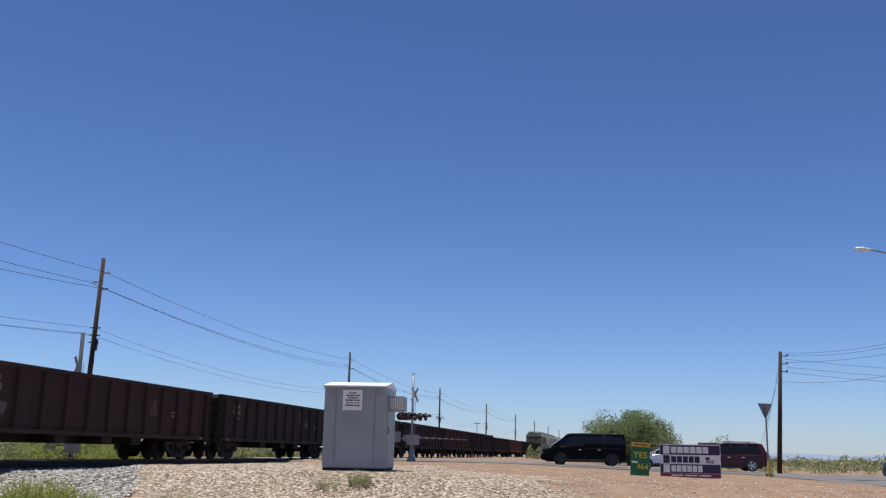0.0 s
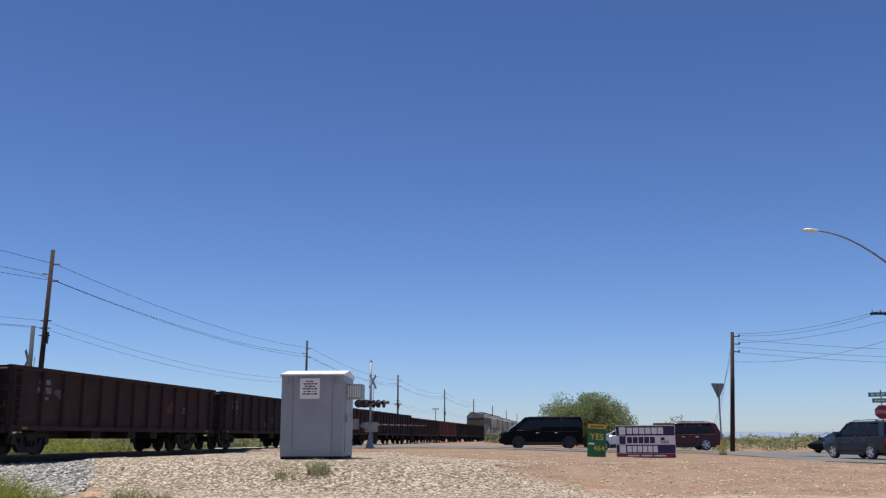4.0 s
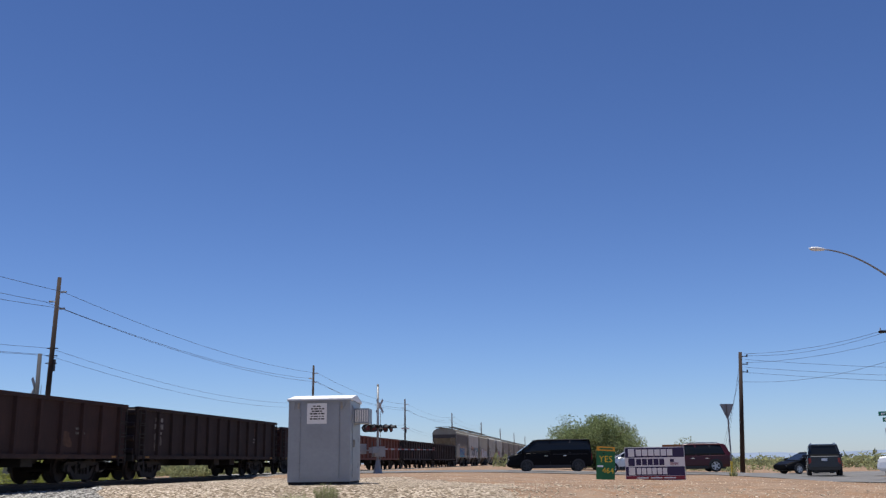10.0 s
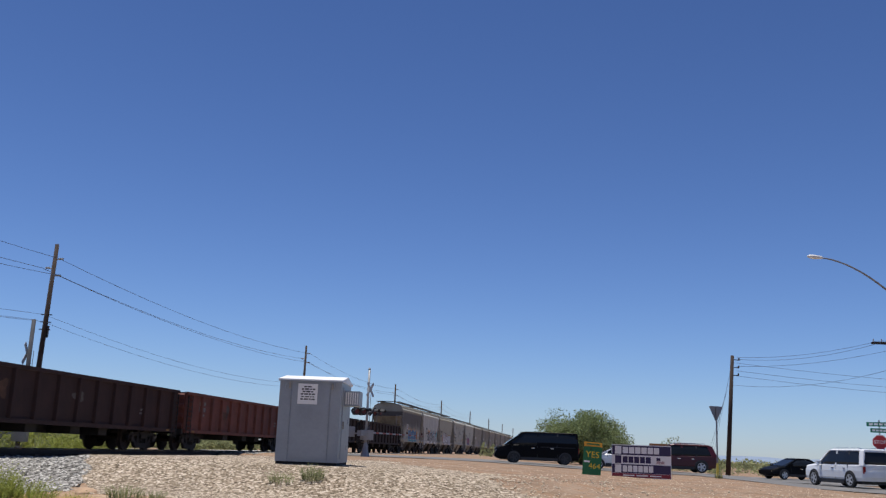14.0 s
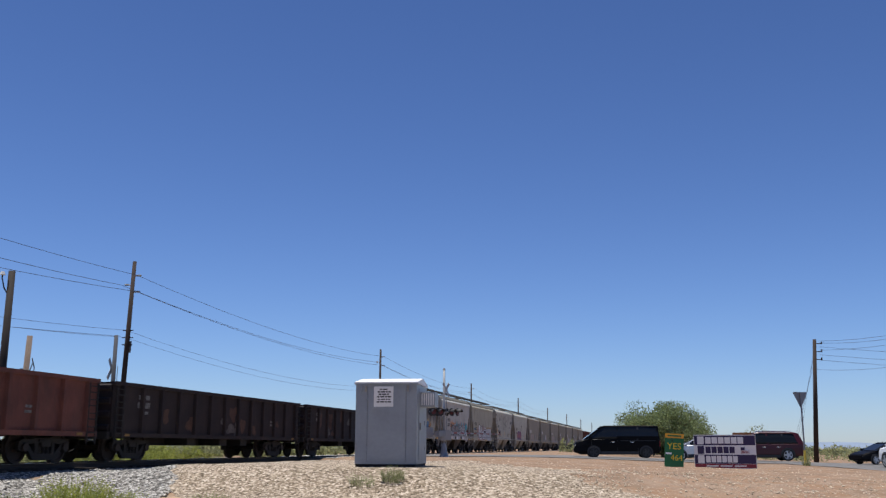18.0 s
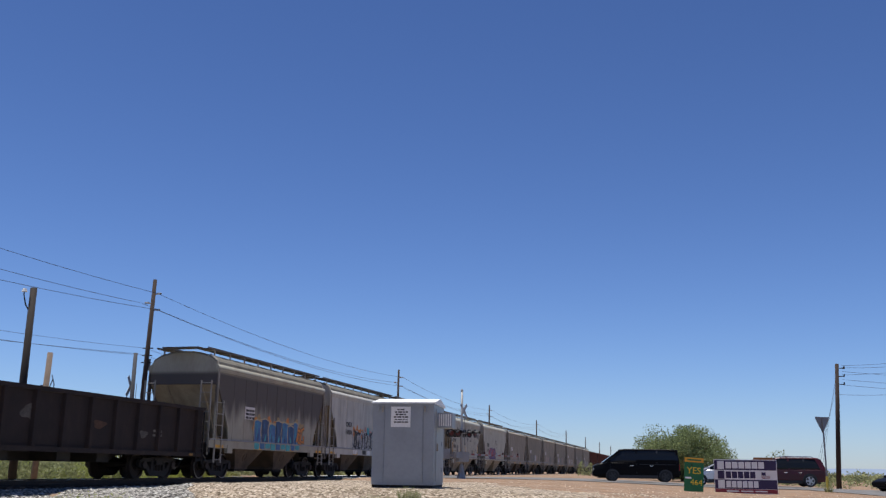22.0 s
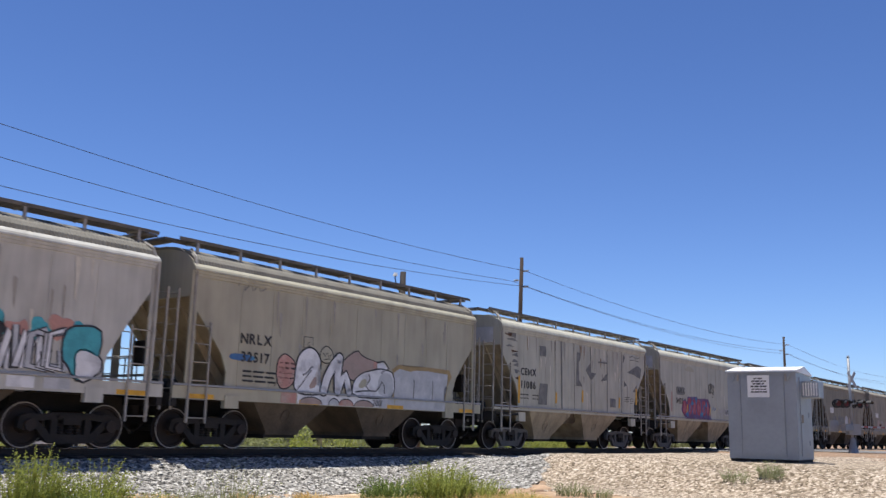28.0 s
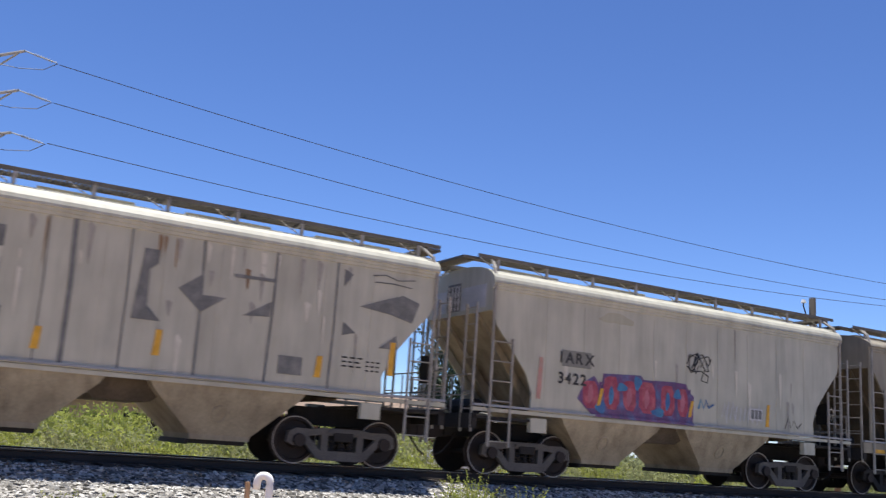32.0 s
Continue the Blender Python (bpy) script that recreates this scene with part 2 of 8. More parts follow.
def zone_ground():
    """Desert soil: pale tracked earth, tan stony soil, with gravel colour on the bank."""
    m = bpy.data.materials.new("desert_soil")
    m.use_nodes = True
    n, l = m.node_tree.nodes, m.node_tree.links
    b = n["Principled BSDF"]
    b.inputs["Roughness"].default_value = 0.95
    b.inputs["Specular IOR Level"].default_value = 0.1
    tc = n.new("ShaderNodeTexCoord")

    def nz(s, d=6, sy=1.0):
        mp = n.new("ShaderNodeMapping")
        mp.inputs["Scale"].default_value = (1, sy, 1)
        t = n.new("ShaderNodeTexNoise")
        t.inputs["Scale"].default_value, t.inputs["Detail"].default_value = s, d
        l.new(tc.outputs["Object"], mp.inputs[0])
        l.new(mp.outputs[0], t.inputs["Vector"])
        return t.outputs[0]

    def mix(f, a, c, lo, hi):
        r = n.new("ShaderNodeMapRange")
        r.inputs[1].default_value, r.inputs[2].default_value = lo, hi
        l.new(f, r.inputs[0])
        x = n.new("ShaderNodeMix")
        x.data_type = 'RGBA'
        l.new(r.outputs[0], x.inputs[0])
        for i, q in ((6, a), (7, c)):
            if isinstance(q, tuple):
                x.inputs[i].default_value = (*q, 1)
            else:
                l.new(q, x.inputs[i])
        return x.outputs[2]
    pale = mix(nz(0.3, 7, 1.3), (0.40, 0.28, 0.175), (0.57, 0.44, 0.30), 0.4, 0.62)
    tan = mix(nz(0.6, 8), (0.27, 0.175, 0.105), (0.38, 0.27, 0.175), 0.35, 0.65)
    soil = mix(nz(0.11, 5), pale, tan, 0.48, 0.62)
    brown = mix(nz(0.8, 8), (0.19, 0.128, 0.086), (0.285, 0.205, 0.145), 0.35, 0.65)     # stony earth towards the road
    sep = n.new("ShaderNodeSeparateXYZ")
    l.new(tc.outputs["Object"], sep.inputs[0])
    wav = n.new("ShaderNodeMath")
    wav.operation = 'MULTIPLY_ADD'
    wav.inputs[1].default_value = 9.0
    l.new(nz(0.22, 5), wav.inputs[0])
    l.new(sep.outputs[1], wav.inputs[2])
    soil = mix(wav.outputs[0], soil, brown, 22.0, 28.5)
    soil = mix(nz(0.9, 9), soil, (0.25, 0.155, 0.095), 0.50, 0.66)
    soil = mix(nz(2.6, 6), soil, (0.29, 0.185, 0.115), 0.52, 0.66)
    speck = mix(nz(9.0, 3), soil, (0.50, 0.41, 0.32), 0.60, 0.72)
    dark = mix(nz(16.0, 3), speck, (0.19, 0.13, 0.09), 0.63, 0.75)
    l.new(dark, b.inputs["Base Color"])
    bp = n.new("ShaderNodeBump")
    bp.inputs["Strength"].default_value, bp.inputs["Distance"].default_value = 0.7, 0.09
    l.new(nz(5.0, 9), bp.inputs["Height"])
    l.new(bp.outputs[0], b.inputs["Normal"])
    return m


def axis_steps():
    xs = [-2600, -1200, -600, -300, -160, -100, -75]
    v = -60.0
    while v < 30:
        xs.append(v)
        v += 0.45 if -24 < v < 14 else 1.2
    return xs + [30, 36, 45, 60, 90, 150, 300, 700, 1500, 2600]


gx = axis_steps()
gy = [-1500, -600, -200, -80, -40, -20, -10]
v = -5.0
while v < 80:
    gy.append(v)
    v += 0.4 if v < 34 else 1.0
gy += [80, 85, 92, 100, 115, 140, 180, 240, 340, 500, 900, 1600, 3000]
gv = [(x, y, ground_z(x, y)) for y in gy for x in gx]
nx = len(gx)
gf = [(j * nx + i, j * nx + i + 1, (j + 1) * nx + i + 1, (j + 1) * nx + i) for j in range(len(gy) - 1) for i in range(nx - 1)]
ground = mesh_from("ground", gv, gf, zone_ground(), smooth=True)
tagged(ground, "pale tan desert soil with stones and tyre tracks", "ground", kind="structure")


def rocks(name, n, region, size, material, label, category, seed, lift=0.0):
    """Many angular stones in one mesh, lying on the ground."""
    r = np.random.RandomState(seed)
    base = np.array([(1, 0, 0), (0, 1, 0), (-1, 0, 0), (0, -1, 0), (0, 0, 0.8), (0, 0, -0.6)], float)
    tris = np.array([(0, 1, 4), (1, 2, 4), (2, 3, 4), (3, 0, 4), (1, 0, 5), (2, 1, 5), (3, 2, 5), (0, 3, 5)])
    vs, fs = [], []
    k = 0
    while k < n:
        x, y = region(r)
        if x is None:
            continue
        s = size[0] + (size[1] - size[0]) * r.rand() ** 2
        a = r.rand() * 6.28
        p = base * (s * (0.7 + 0.6 * r.rand(6, 1))) * np.array([1, 0.6 + 0.5 * r.rand(), 0.40 + 0.35 * r.rand()])
        tilt = r.rand() - 0.5
        c, sn = math.cos(a), math.sin(a)
        p = p @ np.array([[c, sn, 0], [-sn, c, 0], [0, 0, 1]]) @ np.array([[math.cos(tilt), 0, math.sin(tilt)], [0, 1, 0], [-math.sin(tilt), 0, math.cos(tilt)]])
        p += (x, y, ground_z(x, y) + s * 0.15 + lift)
        vs.append(p)
        fs.append(tris + 6 * k)
        k += 1
    ob = mesh_from(name, np.concatenate(vs).tolist(), np.concatenate(fs).tolist(), material)
    return tagged(ob, label, category, kind="stuff")


BALLAST = mat("ballast_stone", (0.33, 0.315, 0.285), 0.9, var=0.25, scale=2, fine=30, isl=0.72, spec=0.2)
PEBBLE = mat("bank_gravel", (0.45, 0.375, 0.285), 0.9, var=0.2, scale=2, fine=30, isl=0.35, spec=0.2)


def ballast_region(r):
    y = -14 + 62 * r.rand() ** 1.25
    d = 1.45 + (2.85 + 2.9 * sstep(16.5, 19.5, y)) * r.rand()
    x = track_x(y) + d * (1 if r.rand() < 0.86 else -1)
    if y > 19 and d > max(2.6, min(7.6, -0.555 * y - track_x(y))):
        return None, None
    return x, y


def bank_region(r):
    x = -15.5 + 24 * r.rand() ** 1.1
    y = 19.6 + 11 * r.rand() + 0.25 * max(0, x)
    if r.rand() < sstep(-1.5, 1.5, x - 1.0 + 0.6 * (y - 20)) * 0.9:
        return None, None
    if x - track_x(y) < 2.3 or x < -0.555 * y + 0.1 * math.sin(9 * y) or r.rand() < sstep(0, 9, x) * 0.75:
        return None, None
    return x, y


def gravel_mat(name, cols, scale, bump):
    """Loose stones: cells of random tone with dark gaps."""
    m = bpy.data.materials.new(name)
    m.use_nodes = True
    n, l = m.node_tree.nodes, m.node_tree.links
    b = n["Principled BSDF"]
    b.inputs["Roughness"].default_value = 0.92
    b.inputs["Specular IOR Level"].default_value = 0.15
    tc = n.new("ShaderNodeTexCoord")
    vo = n.new("ShaderNodeTexVoronoi")
    vo.inputs["Scale"].default_value = scale
    l.new(tc.outputs["Object"], vo.inputs["Vector"])
    rp = n.new("ShaderNodeValToRGB")
    for i, c in enumerate(cols):
        e = rp.color_ramp.elements[i] if i < 2 else rp.color_ramp.elements.new(i / (len(cols) - 1))
        e.position = i / (len(cols) - 1)
        e.color = (*c, 1)
    sx = n.new("ShaderNodeSeparateColor")
    l.new(vo.outputs["Color"], sx.inputs[0])
    l.new(sx.outputs[0], rp.inputs[0])
    nz = n.new("ShaderNodeTexNoise")
    nz.inputs["Scale"].default_value = 0.7
    l.new(tc.outputs["Object"], nz.inputs["Vector"])
    mr = n.new("ShaderNodeMapRange")
    mr.inputs[3].default_value, mr.inputs[4].default_value = 0.8, 1.2
    l.new(nz.outputs[0], mr.inputs[0])
    hs = n.new("ShaderNodeHueSaturation")
    l.new(rp.outputs[0], hs.inputs["Color"])
    l.new(mr.outputs[0], hs.inputs["Value"])
    l.new(hs.outputs[0], b.inputs["Base Color"])
    bp = n.new("ShaderNodeBump")
    bp.inputs["Strength"].default_value, bp.inputs["Distance"].default_value = 0.9, bump
    bp.invert = True
    l.new(vo.outputs["Distance"], bp.inputs["Height"])
    l.new(bp.outputs[0], b.inputs["Normal"])
    return m


def sheet(name, x_of, y_rows, n, lift, material, label):
    """A loose layer on the ground; x_of(y) gives its two edges."""
    vs, fs = [], []
    for j, y in enumerate(y_rows):
        a, b = x_of(y)
        for i in range(n + 1):
            x = a + (b - a) * i / n
            e = min(i, n - i, j * 2, (len(y_rows) - 1 - j) * 2)
            vs.append((x, y, ground_z(x, y) + (lift if e > 0 else -0.05)))
    for j in range(len(y_rows) - 1):
        for i in range(n):
            k = j * (n + 1) + i
            fs.append((k, k + 1, k + n + 2, k + n + 1))
    return tagged(mesh_from(name, vs, fs, material, smooth=True), label, "gravel", kind="structure")


BED = gravel_mat("ballast_bed_stone", [(0.035, 0.032, 0.028), (0.13, 0.122, 0.11), (0.27, 0.255, 0.23), (0.55, 0.53, 0.49)], 14, 0.03)
BANKG = gravel_mat("tan_bank_gravel", [(0.07, 0.05, 0.032), (0.22, 0.172, 0.12), (0.32, 0.256, 0.185), (0.62, 0.53, 0.43)], 19, 0.03)
sheet("ballast_bed", lambda y: (track_x(y) - 3.2, track_x(y) + (3.75 + 0.25 * math.sin(y * 0.9) + 0.2 * math.sin(y * 2.3) + 3.4 * sstep(16.5, 19.8, y) if y < 20 else max(2.3, min(7.4, -0.555 * y + 1.0 - track_x(y))))), [-60 + k * 1.0 for k in range(70)] + [10 + k * 0.5 for k in range(80)] + [50 + 4 * k for k in range(60)], 22, 0.02, BED, "pale grey crushed stone ballast under the railway track")
sheet("gravel_bank", lambda y: (max(track_x(y) + 2.4, -0.555 * y - 0.25 + 0.15 * math.sin(5 * y)), 1.0 - 0.6 * (y - 20) + 0.6 * math.sin(y * 1.7) + 0.35 * math.sin(y * 4.1)), [20.0 + 0.3 * k for k in range(50)], 40, 0.034, BANKG, "tan crushed gravel bank around the signal cabinet")
rocks("ballast_stones", 31000, ballast_region, (0.03, 0.078), BALLAST, "loose pale grey ballast stones beside the rails", "stones", 3, 0.01)
rocks("gravel_stones", 22000, bank_region, (0.02, 0.06), PEBBLE, "loose tan gravel stones on the bank", "stones", 4, 0.006)


def field_region(r):
    x, y = -16 + 32 * r.rand(), 8 + 34 * r.rand()
    if x - track_x(y) < 4 or (r.rand() > 0.35 and not (2 < x < 16 and 24 < y < 36)):
        return None, None
    return x, y


rocks("scattered_stones", 3600, field_region, (0.010, 0.045), mat("pale_field_pebble", (0.56, 0.46, 0.35), 0.9, var=0.2, isl=0.35, spec=0.2), "scattered pale stones on the desert soil", "stones", 5, 0.0)

# ---- track ----
RAIL = mat("rail_steel", (0.035, 0.026, 0.021), 0.8, 0.1, var=0.3, scale=1.5)
RAILTOP = mat("polished_rail_head", (0.5, 0.48, 0.46), 0.25, 1.0, var=0.1)
TIE = mat("creosoted_tie", (0.06, 0.045, 0.035), 0.9, var=0.4, scale=4, rnd=0.3)
TURN = math.degrees(math.atan(TS))
track = thing("railway_track", pose(track_x(0), 0, 0, 0, 0, TURN), "single railway track of steel rails on dark timber ties", "railway track", kind="structure")
for sx in (-0.755, 0.755):
    bm = B()
    prof = [(-0.07, -0.17), (0.07, -0.17), (0.07, -0.155), (0.012, -0.13), (0.012, -0.05), (0.036, -0.035), (0.036, -0.003), (-0.036, -0.003), (-0.036, -0.035), (-0.012, -0.05), (-0.012, -0.13), (-0.07, -0.155)]
    loft(bm, [[(sx + a, y, z) for a, z in prof] for y in (-120, 0, 60, 200, 700)])
    part("rail", bm, RAIL, track)
    part("rail_head", box(B(), sx - 0.03, sx + 0.03, -120, 700, -0.004, 0.0), RAILTOP, track, "worn shiny running surface")
tie0 = None
for k in range(220):
    y = -30 + k * 0.56
    if tie0 is None:
        tie0 = part("tie", box(B(), -1.3, 1.3, -0.115, 0.115, -0.34, -0.175), TIE, track, m=pose(0, y, 0))
    else:
        o = new("tie", tie0.data)
        o.parent, o.matrix_basis = track, pose(0, y, rng.uniform(-0.01, 0.01), 0, 0, rng.uniform(-1.5, 1.5))

CROSSP = mat("concrete_crossing_panel", (0.50, 0.48, 0.44), 0.9, var=0.15, scale=1, rnd=0.08)
for k in range(6):      # concrete slabs where the road crosses
    for xa, xb in ((-2.45, -0.87), (-0.66, 0.66), (0.87, 2.45)):
        part("crossing_panel", box(B(), xa, xb, -1.17, 1.17, -0.2, -0.012), CROSSP, track, m=pose(0, 53.2 + 2.4 * k, 0), bevel=0.015)

# ---- train ----
SPEED = 7.4
STEEL = mat("dark_grimy_steel", (0.017, 0.014, 0.0125), 0.8, 0.1, var=0.4, scale=3, fine=25)
WHEEL = mat("brown_wheel_steel", (0.026, 0.018, 0.015), 0.7, 0.2, var=0.3, scale=4)
TREAD = mat("bright_wheel_tread", (0.34, 0.31, 0.28), 0.5, 0.1, var=0.1)
RUNG = mat("weathered_ladder_steel", (0.30, 0.28, 0.25), 0.7, 0.1, var=0.3)
YELLOW = mat("yellow_reflector", (0.62, 0.33, 0.03), 0.6, var=0.25, scale=6)
DULLY = mat("grimy_yellow_reflector", (0.24, 0.13, 0.03), 0.8, var=0.3, scale=6)
CHALK = mat("faded_chalk_stencil", (0.16, 0.15, 0.14), 0.8, var=0.5, scale=5, dirt=(0.04, 0.03, 0.026))
BLACKP = mat("black_stencil", (0.035, 0.033, 0.033), 0.7, var=0.3)
WHITEP = mat("white_stencil", (0.62, 0.60, 0.58), 0.7, var=0.3, scale=8)


BOARD = mat("dull_galvanised_grating", (0.13, 0.118, 0.10), 0.75, 0.1, var=0.3, scale=3)
CAST = mat("dusty_cast_steel", (0.105, 0.095, 0.085), 0.85, var=0.3, scale=3)
ROOFS = mat("dull_grey_roof_sheet", (0.17, 0.16, 0.135), 0.8, 0.1, var=0.2, scale=1.5, dirt=(0.12, 0.11, 0.09))
LEDGE = mat("blue_grey_sill_ledge", (0.26, 0.27, 0.29), 0.7, var=0.2, scale=2)


def ring_x(x, r, n, y=0, z=0):
    return [(x, y + r * math.cos(2 * math.pi * i / n), z + r * math.sin(2 * math.pi * i / n)) for i in range(n)]


def wheel_mesh(bm, sx):
    s = 1 if sx > 0 else -1
    x = sx
    prof = [(x - s * 0.06, 0.475), (x - s * 0.03, 0.475), (x - s * 0.02, 0.447), (x + s * 0.075, 0.44), (x + s * 0.078, 0.38), (x + s * 0.03, 0.355), (x + s * 0.005, 0.16), (x + s * 0.07, 0.13), (x + s * 0.09, 0.05)]
    loft(bm, [ring_x(a, r, 22) for a, r in prof])


def truck(car, y, frame=None, rims=False, name="bogie"):
    """Two-axle freight bogie: cast side frames with openings, springs, two wheelsets."""
    t = new(name)
    t.parent, t.matrix_basis = car, pose(0, y, 0) @ Matrix.Diagonal((1, 1.07, 1.07, 1))
    wheels = []
    for dy in (-0.89, 0.89):
        bm = B()
        cyl(bm, (-0.95, 0, 0), (0.95, 0, 0), 0.075, n=8)
        for sx in (-0.74, 0.74):
            wheel_mesh(bm, sx)
        w = part("wheelset", bm, WHEEL, t, m=pose(0, dy, 0.445), smooth=False)
        wheels.append(w)
    for s in (-1, 1):
        x0, x1 = s * 0.93, s * 1.06
        bm = B()
        # heavy top bar over the boxes, splayed lower bar and columns leave two slanted windows open
        plate(bm, [(-1.13, 0.40), (-1.10, 0.60), (-0.95, 0.67), (-0.60, 0.66), (-0.40, 0.70), (0.40, 0.70), (0.60, 0.66), (0.95, 0.67), (1.10, 0.60), (1.13, 0.40), (0.98, 0.34), (0.80, 0.40), (0.70, 0.53), (0.44, 0.56), (-0.44, 0.56), (-0.70, 0.53), (-0.80, 0.40), (-0.98, 0.34)], x0, x1)
        plate(bm, [(-0.86, 0.50), (-0.70, 0.52), (-0.44, 0.27), (0.44, 0.27), (0.70, 0.52), (0.86, 0.50), (0.52, 0.13), (0.40, 0.09), (-0.40, 0.09), (-0.52, 0.13)], x0 + s * 0.004, x1 + s * 0.006)
        for a in (-0.44, 0.30):
            plate(bm, [(a, 0.22), (a + 0.14, 0.22), (a + 0.14, 0.60), (a, 0.60)], x0 + s * 0.002, x1 + s * 0.012)
        plate(bm, [(-0.32, 0.60), (0.32, 0.60), (0.28, 0.66), (-0.28, 0.66)], x1 - s * 0.02, x1 + s * 0.05)   # bolster end lip
        part("side_frame", bm, frame or STEEL, t)
        for a in (-0.89, 0.89):
            if s > 0 and rims:
                bm = B()
                loft(bm, [ring_x(xx, r, 28, a, 0.445) for xx, r in ((0.812, 0.446), (0.822, 0.446), (0.822, 0.428), (0.812, 0.428))], cap=False)
                part("wheel_rim", bm, TREAD, t)
            part("axle_box", cyl(B(), (s * 0.90, a, 0.445), (s * 1.13, a, 0.445), 0.14, 0.12, n=10), WHEEL, t)
        for a in (-0.19, 0.0, 0.19):
            part("spring", loft(B(), [[(s * 0.99 + rr * math.cos(q), a + rr * math.sin(q), 0.27 + 0.0275 * j) for q in [math.pi * i / 4 for i in range(8)]] for j, rr in enumerate((0.055, 0.078, 0.055, 0.078, 0.055, 0.078, 0.055, 0.078, 0.055))]), STEEL, t)
    part("bolster", box(B(), -1.12, 1.12, -0.20, 0.20, 0.46, 0.62), STEEL, t)
    return wheels


def couplers(car, half):
    for s in (-1, 1):
        bm = B()
        box(bm, -0.10, 0.10, min(s * (half - 0.9), s * half), max(s * (half - 0.9), s * half), 0.76, 0.98)
        box(bm, -0.16, 0.14, min(s * (half - 0.16), s * (half + 0.12)), max(s * (half - 0.16), s * (half + 0.12)), 0.72, 1.02)
        part("coupler", bm, WHEEL, car, bevel=0.02)
        part("air_hose", tube(B(), [(0.3, s * (half - 0.55), 0.86), (0.34, s * (half - 0.38), 0.62), (0.33, s * (half - 0.2), 0.42), (0.26, s * (half - 0.02), 0.33)], 0.024), STEEL, car)


def ladder(car, x, y, z0, z1, w, along, n, material=RUNG, name="ladder"):
    """Stiles and rungs; along 'y' for the sides, 'x' for the ends."""
    bm = B()
    for k in (0, 1):
        p = (x, y + k * w, 0) if along == 'y' else (x + k * w, y, 0)
        box(bm, p[0] - 0.022, p[0] + 0.022, p[1] - 0.022, p[1] + 0.022, z0, z1)
    for i in range(n):
        z = z0 + 0.12 + (z1 - z0 - 0.22) * i / (n - 1)
        a = (x, y, z)
        b = (x, y + w, z) if along == 'y' else (x + w, y, z)
        cyl(bm, a, b, 0.016, n=5)
    return part(name, bm, material, car)


